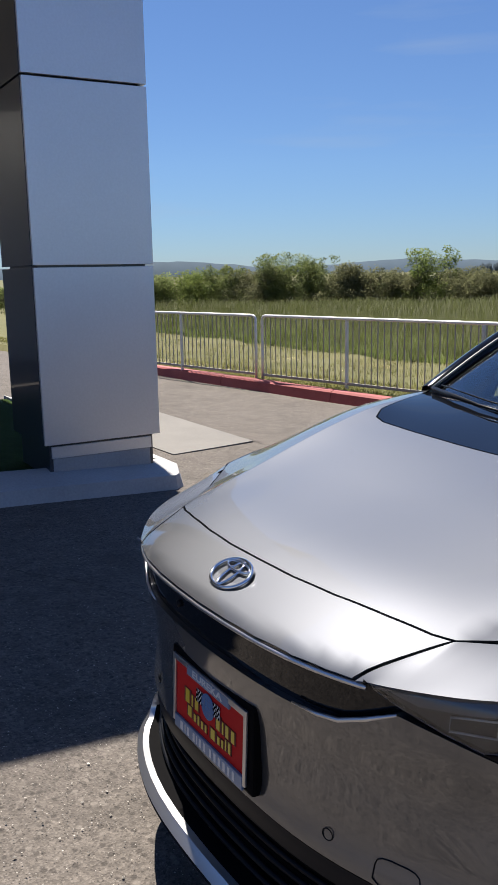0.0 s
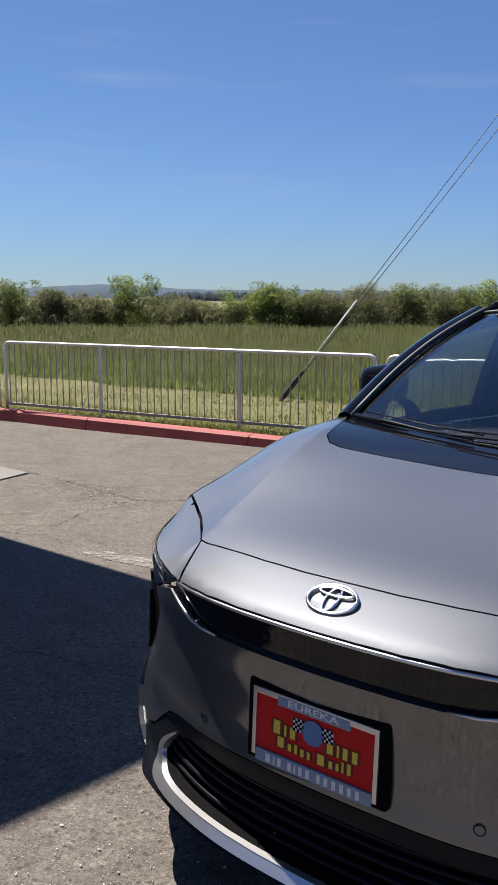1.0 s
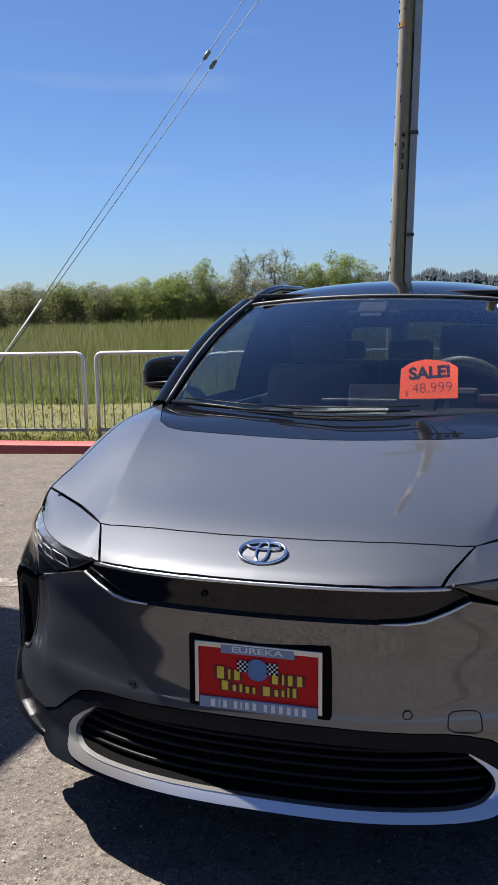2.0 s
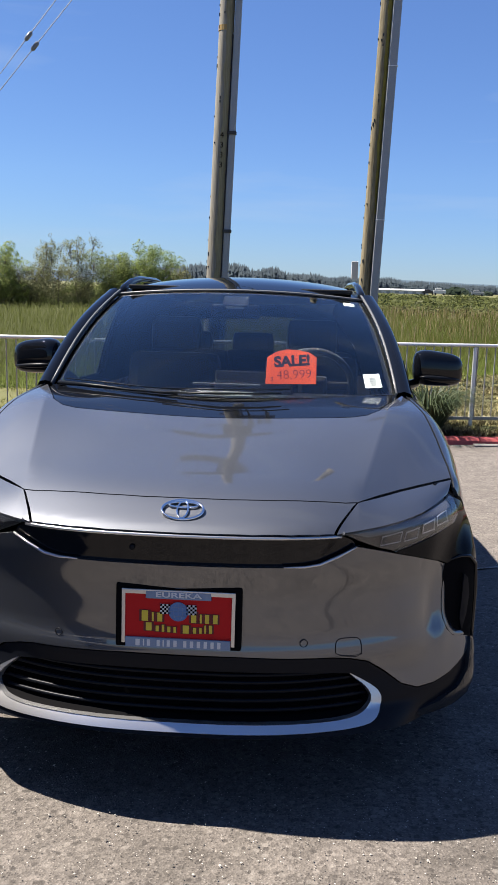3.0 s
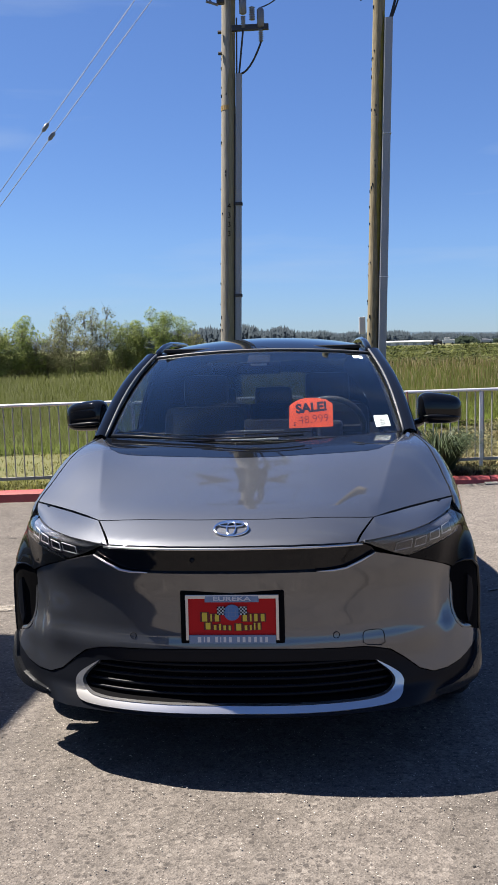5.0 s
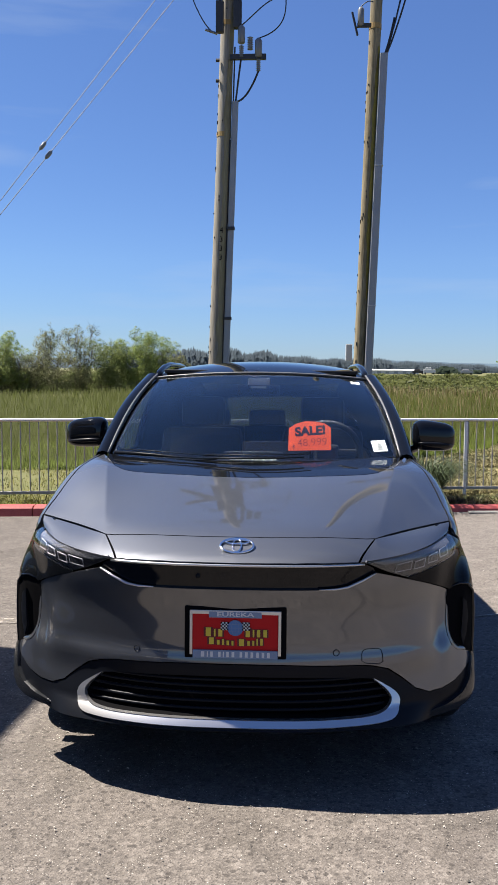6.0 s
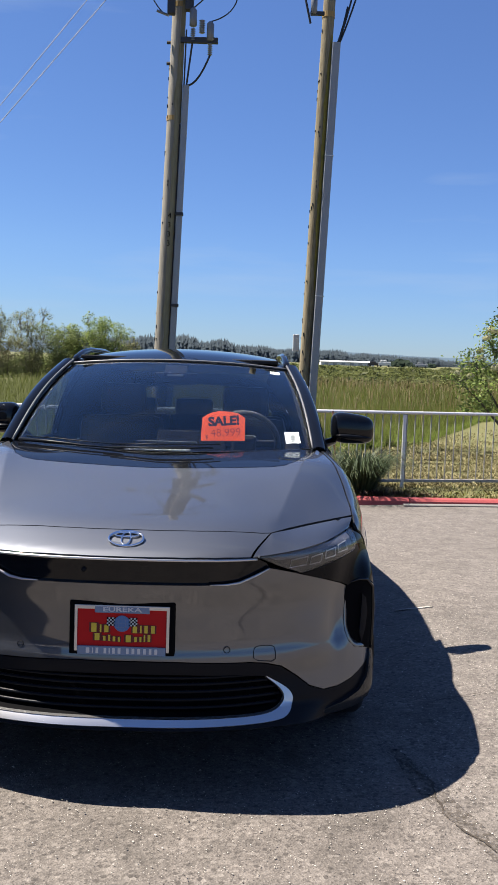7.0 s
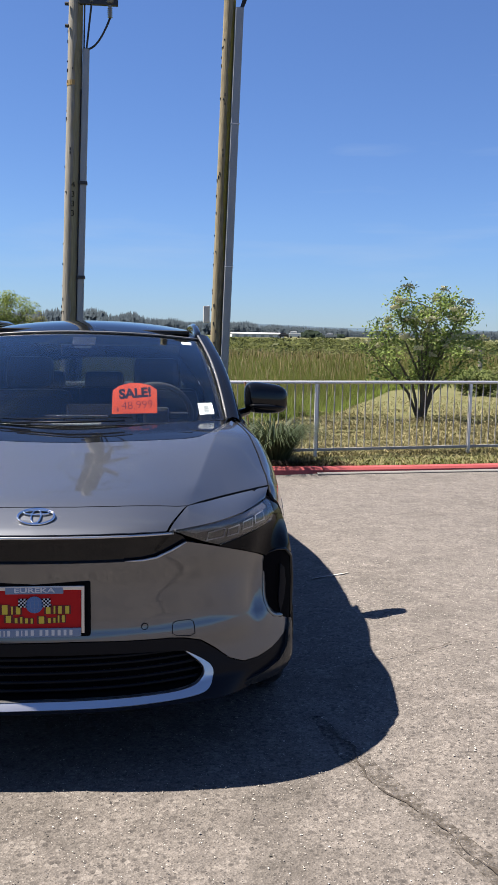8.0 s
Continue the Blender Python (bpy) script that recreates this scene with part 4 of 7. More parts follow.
mesh("inner_hood", v, [(i * 24 + j, i * 24 + j + 1, (i + 1) * 24 + j + 1, (i + 1) * 24 + j) for i in range(29) for j in range(23)], VOID, car)
us = np.linspace(-ux(0.885, 0.24), ux(0.885, 0.24), 41)
v = []
for u in us:
    p = body(u, 0.245, 0.03)
    v += [p, (max(-0.66, min(0.66, p[0])), 0.66, 0.22)]
mesh("undertray", v, [(2 * i, 2 * i + 1, 2 * i + 3, 2 * i + 2) for i in range(40)], VOID, car)
part("underbody", box((1.46, 3.9, 0.12), (0, 2.40, 0.25), 0.03), VOID, car)

# hood, nose strip and the black panel before the windscreen
half = [(0.0, 0.108), (0.12, 0.110), (0.24, 0.121), (0.36, 0.142), (0.45, 0.163), (0.487, 0.178), (0.55, 0.252), (0.62, 0.325), (0.70, 0.395), (0.800, 0.480),
        (0.800, 0.56), (0.790, 0.75), (0.770, 0.95), (0.745, 1.10), (0.715, 1.19), (0.690, 1.13), (0.650, 1.02), (0.605, 0.90), (0.555, 0.842), (0.50, 0.822), (0.35, 0.81), (0.18, 0.803), (0.0, 0.80)]
ridge_y = np.linspace(0.24, 1.02, 40)
ridge_r = [(float(np.interp(y, [0.17, 1.19], [0.488, 0.698])), float(y)) for y in ridge_y]
skin("hood", both(half), hood, PAINT, car, 0.025, 0.016, 0.0012, "grey metallic hood", lines=(ridge_r, flip(ridge_r)))
half = [(0.0, 0.803), (0.18, 0.806), (0.35, 0.813), (0.50, 0.825), (0.555, 0.845), (0.605, 0.903), (0.650, 1.023), (0.690, 1.133), (0.69, 1.19), (0.45, 1.10), (0.2, 1.055), (0.0, 1.045)]
skin("cowl_panel", both(half), hood, BLACK, car, 0.04, 0.012, 0.001, "gloss black panel below the windscreen")
def lead(x):
    return front_y(x) * 0.92 - 0.031


half = [(x, lead(x)) for x in (0, 0.1, 0.2, 0.3, 0.37, 0.416)] + [(0.4365, 0.075), (0.455, 0.115), (0.4815, 0.173), (0.45, 0.1605), (0.36, 0.1395), (0.24, 0.1185), (0.12, 0.1075), (0.0, 0.1055)]
skin("nose_panel", both(half), hood, PAINT, car, 0.02, 0.014, 0.001, "grey metallic strip carrying the badge")
# bright edge under the nose strip
pts = [Vector(body(ux(x, 0.812), 0.812, 0.006)) for x in np.linspace(-0.425, 0.425, 41)]
part("edge_trim", tube(pts, 0.005, 8), SILVER, car, "thin bright edge below the nose", True)

# gloss band
half = [(0, 0.806), (0.2, 0.807), (0.34, 0.809), (0.425, 0.815), (0.462, 0.797), (0.474, 0.781), (0.424, 0.756), (0.376, 0.736), (0.319, 0.730), (0.17, 0.729), (0, 0.729)]
skin("grille_band", fr(both(half)), on_body(0.016), BLACK, car, 0.02, 0.012, 0.0005, "smooth gloss black band across the nose")
# the glint along the bumper's upper edge is laid on as silver tubes
for sgn in (1, -1):
    pts = [Vector(body(sgn * ux(x, z), z, 0.004)) for x, z in [(0.470, 0.779), (0.424, 0.7545), (0.376, 0.734), (0.335, 0.7285), (0.28, 0.7285)]]
    part("edge_glint", tube(pts, [0.003, 0.005, 0.005, 0.004, 0.002], 6), SILVER, car, "silver strip standing for the glint on the bumper's edge", True)

# bumper
BUMP_LOW = [(0.874, 0.398), (0.836, 0.368), (0.80, 0.345), (0.745, 0.328), (0.691, 0.326), (0.640, 0.348), (0.590, 0.392), (0.537, 0.430), (0.48, 0.447), (0.429, 0.455), (0.164, 0.466), (0, 0.467)]
half = [(0, 0.728), (0.17, 0.728), (0.319, 0.728), (0.376, 0.733), (0.424, 0.754), (0.473, 0.779), (0.53, 0.764), (0.582, 0.748), (0.677, 0.716), (0.738, 0.691), (0.778, 0.668),
        (0.770, 0.62), (0.768, 0.56), (0.774, 0.51), (0.787, 0.475), (0.810, 0.452), (0.842, 0.441), (0.874, 0.440)] + BUMP_LOW
skin("bumper", fr(both(half)), on_body(0.0), PAINT, car, 0.025, 0.02, 0.0015, "grey metallic front bumper", soft=0.003)

# lower cladding round the air intake
LIP_OUT = [(0.490, 0.399), (0.546, 0.364), (0.572, 0.340), (0.578, 0.312), (0.555, 0.277), (0.514, 0.262), (0.349, 0.262), (0.0, 0.264)]
BOTTOM = [(0.884, 0.35), (0.872, 0.29), (0.80, 0.245), (0.718, 0.230), (0.544, 0.240), (0.349, 0.247), (0.0, 0.250)]
for sgn in (1, -1):
    ring = [(0, 0.463)] + [(x, z - 0.003) for x, z in BUMP_LOW[::-1][1:]] + [(0.888, 0.402)] + BOTTOM + [(0.0, 0.262)] + LIP_OUT[::-1][1:] + [(0.40, 0.412), (0.20, 0.420), (0, 0.422)]
    ring = ring if sgn > 0 else flip(ring)
    skin("lower_cladding", fr(ring), lambda u, z: body(u, z, 0.006 - 0.80 * max(0.0, 0.300 - z) * (1 - sstep(0.60, 0.85, abs(u)))), TRIM, car, 0.022, 0.03, 0.0, "dark grey plastic cladding round the intake")


def eased(points, passes=2):
    """An open line with its corners cut."""
    for _ in range(passes):
        q = [points[0]]
        for a, b in zip(points, points[1:]):
            q += [(0.75 * a[0] + 0.25 * b[0], 0.75 * a[1] + 0.25 * b[1]), (0.25 * a[0] + 0.75 * b[0], 0.25 * a[1] + 0.75 * b[1])]
        points = q + [points[-1]]
    return points


LIP_IN = eased([(0.490, 0.396), (0.541, 0.352), (0.546, 0.318), (0.520, 0.292), (0.46, 0.283), (0.349, 0.283), (0.0, 0.285)])
lip = eased([(0.488, 0.401)] + LIP_OUT[1:])
ring = fr(lip + flip(lip[::-1])[1:] + flip(LIP_IN) + LIP_IN[::-1][1:])
skin("silver_lip", ring, lambda u, z: body(u, z, 0.004 - 0.75 * max(0.0, 0.300 - z) - 0.1 * max(0.0, 0.4 - z)), SILVER, car, 0.02, 0.016, 0.0, "satin silver lip under the intake", soft=0.003)
shelf = LIP_IN + flip(LIP_IN[::-1])[1:]
for k0, k1, m_, nm in ((0.0, 0.014, SILVER, "lip_shelf"), (0.014, 0.11, VOID, "intake_floor")):
    v = []
    for x, z in shelf:
        v += [body(ux(x, z), z + 0.16 * k, 0.004 - 0.75 * max(0.0, 0.300 - z) * (1 - k / 0.11) - 0.1 * max(0.0, 0.4 - z) + k) for k in (k0, k1)]
    mesh(nm, v, [(2 * k, 2 * k + 1, 2 * k + 3, 2 * k + 2) for k in range(len(shelf) - 1)], m_, car, "satin silver shelf of the lip" if m_ == SILVER else "")
for sgn in (1, -1):
    fin = [(0.655, 0.236), (0.74, 0.232), (0.82, 0.238), (0.862, 0.256), (0.880, 0.30), (0.880, 0.36), (0.876, 0.425), (0.868, 0.430), (0.864, 0.385), (0.856, 0.340), (0.825, 0.296), (0.76, 0.268), (0.70, 0.258)]
    skin("corner_fin", fr(fin if sgn > 0 else flip(fin)), on_body(-0.012), FIN, car, 0.012, 0.03, 0.0, "satin grey fin along the bumper's lower corner", soft=0.004)
    # unseen boxes added inside the flank to stop sun leaking through gaps
    part("light_stop_low", box((0.05, 0.50, 0.58), (sgn * 0.855, 1.42, 0.51)), VOID, car)
    part("light_stop_high", box((0.03, 0.44, 0.24), (sgn * 0.80, 1.52, 0.90)), VOID, car)
half = [(0, 0.432), (0.40, 0.425), (0.51, 0.405), (0.575, 0.345), (0.572, 0.30), (0.515, 0.272), (0, 0.272)]
grille = skin("intake", fr(both(half)), on_body(0.055), VOID, car, 0.04, 0.01, 0.0, "black slatted lower intake")
for z in (0.306, 0.332, 0.358, 0.382, 0.404):
    reach = 0.545 - 2.6 * max(0.0, z - 0.372)
    pts = [Vector(body(ux(x, z), z, 0.026)) for x in np.linspace(-reach, reach, 31)]
    part("slat", tube(pts, 0.0060, 6), TRIM, grille, smooth=True)

# corner vents and cladding below the lamps, both sides
def spline_line(points, n):
    """Points spread evenly along a smoothed open line."""
    ds = [0.0]
    for a, b in zip(points, points[1:]):
        ds.append(ds[-1] + math.dist(a, b))
    fx, fz = spline(ds, [p[0] for p in points]), spline(ds, [p[1] for p in points])
    return [(fx(t), fz(t)) for t in np.linspace(0, ds[-1], n)]


for sgn in (1, -1):
    sd = (lambda p: p) if sgn > 0 else flip
    def on_flange(x, z, g=sgn, back=0.0):
        return (g * x, flange_y(x, z) + back, z)

    def on_surround(x, z, g=sgn):
        p = Vector(body(ux(x, z), z, 0.003))
        w = sstep(0.70, 0.86, x) * (1 - sstep(0.68, 0.86, z))
        p = p.lerp(Vector((x, flange_y(x, z), z)), w)
        p.y -= 0.012 * (1 - sstep(0.68, 0.82, z)) * sstep(0.60, 0.72, x) * (1 - sstep(0.80, 0.86, x))
        return (g * p.x, p.y, p.z)
    vent = [(0.772, 0.674), (0.761, 0.62), (0.759, 0.56), (0.764, 0.505), (0.778, 0.466), (0.804, 0.440), (0.84, 0.428), (0.874, 0.426), (0.880, 0.48), (0.882, 0.58), (0.876, 0.655), (0.855, 0.684), (0.82, 0.690)]
    vp = skin("corner_vent", vent, on_flange, VOID, car, 0.02, 0.03, 0.0, "deep black corner air vent", out=(sgn * 0.4, -0.9, 0))
    blade = [(0.838, 0.46), (0.852, 0.51), (0.858, 0.57), (0.850, 0.625), (0.834, 0.64), (0.832, 0.57), (0.828, 0.50)]
    skin("vent_blade", blade, lambda x, z: on_flange(x, z, back=-0.014), TRIM, vp, 0.02, 0.014, 0.0, "dark upright vent blade", out=(sgn * 0.4, -0.9, 0), soft=0.002)
    rim = [on_flange(x, z, back=-0.004) for x, z in [(0.776, 0.682), (0.82, 0.694), (0.852, 0.690), (0.876, 0.660), (0.884, 0.58), (0.883, 0.48), (0.878, 0.402)]]
    part("vent_rim", tube(rim, [0.002, 0.005, 0.006, 0.007, 0.008, 0.007, 0.004], 8), BLACK, vp, "gloss black rim round the vent", True)
    # the paint rolls inwards round the vent's mouth
    edge = spline_line([(0.7775, 0.664), (0.7695, 0.62), (0.7675, 0.56), (0.7735, 0.51), (0.7865, 0.4755), (0.8095, 0.4525), (0.8415, 0.4415), (0.872, 0.4405)], 40)
    rv_ = []
    for ex, ez in edge:
        p0 = Vector(body(ux(ex, ez), ez, 0.001))
        inw = Vector((0.835 - ex, 0, 0.575 - ez)).normalized()
        for q_ in range(7):
            an = math.radians(15 * q_)
            w_ = p0 + Vector((inw.x, 0.35 * inw.x, inw.z)) * 0.016 * math.sin(an) + Vector((0, 1, 0)) * 0.030 * (1 - math.cos(an))
            rv_.append((sgn * w_.x, w_.y, w_.z))
    mesh("bumper_roll", rv_, [(7 * a + b, 7 * a + b + 1, 7 * a + b + 8, 7 * a + b + 7) for a in range(len(edge) - 1) for b in range(6)], PAINT, car, "painted edge rolling into the corner vent")
    clad = [(0.584, 0.750), (0.678, 0.772), (0.740, 0.787), (0.787, 0.798), (0.809, 0.824), (0.816, 0.866), (0.840, 0.845), (0.868, 0.77), (0.884, 0.665), (0.855, 0.690), (0.82, 0.694), (0.776, 0.675), (0.738, 0.694), (0.677, 0.719), (0.60, 0.742)]
    skin("lamp_surround", clad, on_surround, CLAD, car, 0.02, 0.014, 0.001, "gloss black surround below the lamp", out=(sgn * 0.4, -0.9, 0))
    skin("lamp_corner", fr(sd([(0.790, 0.795), (0.870, 0.775), (0.884, 0.850), (0.866, 0.905), (0.800, 0.905)])), on_body(0.010), CLAD, car, 0.02, 0.012, 0.0, "gloss black corner beside the lamp")
    # headlamp: painted eyelid, pod and clear lens
    low_ = [body(ux(x, z), z, 0.001) for x, z in [(0.426, 0.823), (0.47, 0.826), (0.552, 0.834), (0.62, 0.843), (0.70, 0.855), (0.806, 0.875)]]
    kn = [0, 0.2, 0.4, 0.6, 0.8, 1.0]
    lo3 = [spline(kn, [p[i] for p in low_]) for i in range(3)]
    seam = [(0, 0.4225, lead(0.418)), (0.2, 0.4865, 0.1745), (0.4, 0.552, 0.248), (0.6, 0.622, 0.321), (0.8, 0.702, 0.391), (1.0, 0.800, 0.476)]

    def lid_at(s_, t_, sg=sgn):
        a = Vector([q(s_) for q in lo3]); b = Vector(hood(float(np.interp(s_, [q[0] for q in seam], [q[1] for q in seam])), float(np.interp(s_, [q[0] for q in seam], [q[2] for q in seam]))))
        b = b - Vector((0, 0.5, 0.86)) * 0.0035 * sstep(0.2, 0.45, s_)
        p = a.lerp(b, t_)
        bul = 0.004 * math.sin(math.pi * min(max(t_, 0), 1)) * sstep(0, 0.3, s_)
        return (sg * (p.x + bul * 0.4), p.y - bul * 0.6, p.z + bul * 0.6)
    skin("lamp_lid", [(0.0, 0.0), (1.0, 0.0), (1.0, 1.0), (0.0, 1.0)], lid_at, PAINT, car, 0.025, 0.012, 0.002, "painted lid above the lamp", out=(sgn * 0.4, -0.6, 0.6))
    lamp = [(0.430, 0.819), (0.47, 0.823), (0.552, 0.831), (0.679, 0.849), (0.806, 0.872), (0.813, 0.862), (0.806, 0.825), (0.785, 0.801), (0.740, 0.790), (0.678, 0.775), (0.584, 0.753), (0.53, 0.772), (0.473, 0.797)]
    pod = skin("headlight", fr(sd(lamp)), on_body(0.016), LAMP_GREY, car, 0.02, 0.02, 0.0, "slim headlight with clear lens and square light modules")
    guide = [(0.46, 0.815), (0.552, 0.827), (0.679, 0.845), (0.785, 0.863), (0.785, 0.846), (0.679, 0.829), (0.57, 0.810), (0.50, 0.803)]
    skin("light_guide", fr(sd(guide)), on_body(0.009), LAMP_GUIDE, pod, 0.015, 0.008, 0.0, "pale daytime light strip")
    for cx in (0.570, 0.632, 0.688, 0.740):
        cz = 0.780 + (cx - 0.58) * 0.25 + (0.012 if cx < 0.6 else 0)
        wd = 0.030 if cx < 0.6 else 0.021
        sq = rounded([(cx - wd, cz - 0.015), (cx + wd * 0.95, cz - 0.010), (cx + wd, cz + 0.019), (cx - wd * 0.92, cz + 0.011)], 0)
        ring = [Vector(body(sgn * ux(x, z), z, 0.009)) for x, z in sq]
        part("module_frame", tube(ring, 0.0020, 6, closed=True), LAMP_PALE, pod, "bright frame of a light module", True)
        skin("module", fr(sd(sq)), on_body(0.012), LAMP_GREY, pod, 0.015, 0.01, 0.002)
    ln = skin("lens", fr(sd(lamp)), on_body(0.0), LENS, pod, 0.02, 0.003, 0.0005, "clear lamp lens", solid=True)
    ln.visible_shadow = False

# nose camera, sensors and towing cap
c = Vector(body(ux(-0.128, 0.772), 0.772, 0.012))
part("nose_camera", lathe([(0.002, -0.003), (0.006, -0.003), (0.008, -0.001), (0.008, 0.01)], "y", 16, c), TRIM, car, "small round nose camera", True)

for x in (0.348, -0.348):
    c = Vector(body(ux(x, 0.503), 0.503, -0.002))
    part("parking_sensor", tube([c + Vector((0.0105 * math.cos(a), 0.003 * math.cos(a) * (1 if x > 0 else -1), 0.0105 * math.sin(a))) for a in np.linspace(0, 6.2832, 17)[:-1]], 0.0012, 6, closed=True), TRIM, car, smooth=True)
cap = rounded([(0.437, 0.462), (0.439, 0.500), (0.452, 0.508), (0.500, 0.506), (0.512, 0.496), (0.514, 0.450)], 1)
part("towing_cap", tube([Vector(body(ux(x, z), z, -0.001)) for x, z in cap], 0.0012, 6, closed=True), TRIM, car, "thin outline of the towing eye cover", True)

# badge: an oval ring with two smaller rings laid across each other
badge = part("badge", bmesh.new(), CHROME, car, "chrome oval badge of plain rings")
bn = Vector((0, -0.50, 0.866)).normalized()
bc = Vector(hood(0, 0.046)) + bn * 0.006
bx, by = Vector((1, 0, 0)), bn.cross(Vector((1, 0, 0)))


def oval(rx, ry, cy, r, name):
    pts = [bc + bx * rx * math.cos(a) + by * (cy + ry * math.sin(a)) for a in np.linspace(0, 2 * math.pi, 41)[:-1]]
    part(name, tube(pts, r, 8, closed=True), CHROME, badge, smooth=True)


oval(0.057, 0.039, 0.0, 0.0040, "ring")
oval(0.040, 0.011, 0.020, 0.0030, "ring")
oval(0.015, 0.034, 0.0, 0.0030, "ring")
pts = [bc - bn * 0.006 + bx * 0.061 * math.cos(a) + by * 0.043 * math.sin(a) for a in np.linspace(0, 2 * math.pi, 37)[:-1]]
mesh("badge_bed", pts + [bc - bn * 0.0035], [(i, (i + 1) % 36, 36) for i in range(36)], PAINT, badge)

# number-plate holder with the dealer's plate
py = -0.004
hold = part("plate_holder", box((0.348, 0.040, 0.180), (0.0, py + 0.022, 0.578), 0.007), VOID, car, "black plastic plate holder")
pl = part("dealer_plate", box((0.300, 0.003, 0.148), (0.0, py + 0.002, 0.576), 0.0), PLATE_RED, car, "red dealer plate in a pale printed frame")
for cx, cz, sx, sz in ((0, 0.0735, 0.312, 0.013), (0, -0.070, 0.290, 0.028), (-0.151, -0.002, 0.010, 0.142), (0.151, -0.002, 0.010, 0.142)):
    part("frame_bar", box((sx, 0.006, sz), (cx, py - 0.002, 0.575 + cz), 0.0015), SILVER if sz < 0.02 and cz > 0 or sx < 0.02 else PLATE_BLUE, pl)
part("frame_bar", box((0.180, 0.0064, 0.022), (0, py - 0.002, 0.575 + 0.066), 0.0015), PLATE_BLUE, pl, "printed top of the frame")
lettering("EUREKA", 0.0200, WHITE, pl, (0, py - 0.0058, 0.575 + 0.0665), (90, 0, 0), wide=1.75, bold=0.0004, label="pale capitals on the frame")
# the dealer's name below and across the plate, as plain blocks
def print_block(x, z, wd, h, y, material):
    """One plain upright bar of print."""
    part("print_bar", box((wd * 0.62, 0.0010, h), (x + wd / 2, y, z + h / 2), 0.0004), material, pl)


bar_x = -0.120
for word in ((0.019, 0.006, 0.014), (0.014, 0.006, 0.014, 0.015), (0.014, 0.015, 0.015, 0.015, 0.014, 0.015)):
    for wd in word:
        print_block(bar_x, 0.575 - 0.0795, wd, 0.0185, py - 0.0054, WHITE)
        bar_x += wd + 0.0040
    bar_x += 0.0085
for x0, z0, rise, word in ((-0.106, -0.010, 0.0, ((0.028, 0.030), (0.009, 0.025), (0.022, 0.025))), (0.031, -0.010, 0.0, ((0.023, 0.030), (0.009, 0.025), (0.018, 0.025), (0.020, 0.025))),
                           (-0.094, -0.037, -0.04, ((0.026, 0.023), (0.014, 0.016), (0.011, 0.020), (0.014, 0.016), (0.011, 0.016))), (0.008, -0.041, 0.04, ((0.027, 0.023), (0.014, 0.016), (0.011, 0.016), (0.008, 0.023), (0.014, 0.023)))):
    x = x0
    for wd, h in word:
        z = 0.575 + z0 + rise * (x - x0)
        part("print_bar", box((wd + 0.003, 0.0010, h + 0.003), (x + wd / 2, py - 0.0004, z + h / 2)), PLATE_SHADE, pl)
        print_block(x, z, wd, h, py - 0.0012, PLATE_YELLOW)
        x += wd + 0.0036
bm = lathe([(0.027, -0.0006), (0.027, 0.0006)], "y", 28, (0, py - 0.0022, 0.575 + 0.020))
globe = part("globe_disc", bm, PLATE_DEEP, pl, "blue printed globe")
for a in (-0.5, 0.0, 0.5):
    pts = [(math.sin(a) * 0.026 * math.cos(t), py - 0.0030, 0.595 + 0.026 * math.sin(t)) for t in np.linspace(-1.57, 1.57, 13)]
    part("globe_line", tube(pts, 0.0005, 4), PLATE_BLUE, globe)
    part("globe_line", tube([(-0.026 * math.cos(a), py - 0.0030, 0.595 + 0.026 * math.sin(a)), (0.026 * math.cos(a), py - 0.0030, 0.595 + 0.026 * math.sin(a))], 0.0005, 4), PLATE_BLUE, globe)
for sgn in (1, -1):
    flag = part("checker_flag", box((0.028, 0.0010, 0.028), (sgn * 0.036, py - 0.0016, 0.575 + 0.026), 0), WHITE, pl, "black and white chequered flag")
    for i in range(5):
        for j in range(5):
            if (i + j) % 2 == 0:
                part("square", box((0.0056, 0.0008, 0.0056), (sgn * 0.036 + (i - 2) * 0.0056, py - 0.0024, 0.575 + 0.026 + (j - 2) * 0.0056)), VOID, flag)

# wings, flanks, doors
def wing(t, y):
    """From the hood's edge down the side: t 0 at the hood, 1 at the shoulder, on to 2 at the sill."""
    hx = float(np.interp(y, [0.40, 0.478, 0.56, 0.75, 0.95, 1.10, 1.19, 1.5], [0.745, 0.803, 0.805, 0.795, 0.776, 0.752, 0.735, 0.735]))
    hz = hood(hx, y)[2]
    side = body(uy(y, 0.66), 0.66)
    if t <= 1:
        bx = max(body(uy(y, 0.84), 0.84)[0], hx + 0.012)
        p = [(hx, hz), (hx + 0.6 * (bx - hx), hz - 0.012), (bx + 0.004, 0.855), (side[0], 0.66)]
        c = [(1 - t) ** 3, 3 * t * (1 - t) ** 2, 3 * t * t * (1 - t), t ** 3]
        return (sum(q * k[0] for q, k in zip(c, p)), y, sum(q * k[1] for q, k in zip(c, p)))
    z = 0.66 - (t - 1) * 0.40
    return (body(uy(y, z), z)[0], y, z)


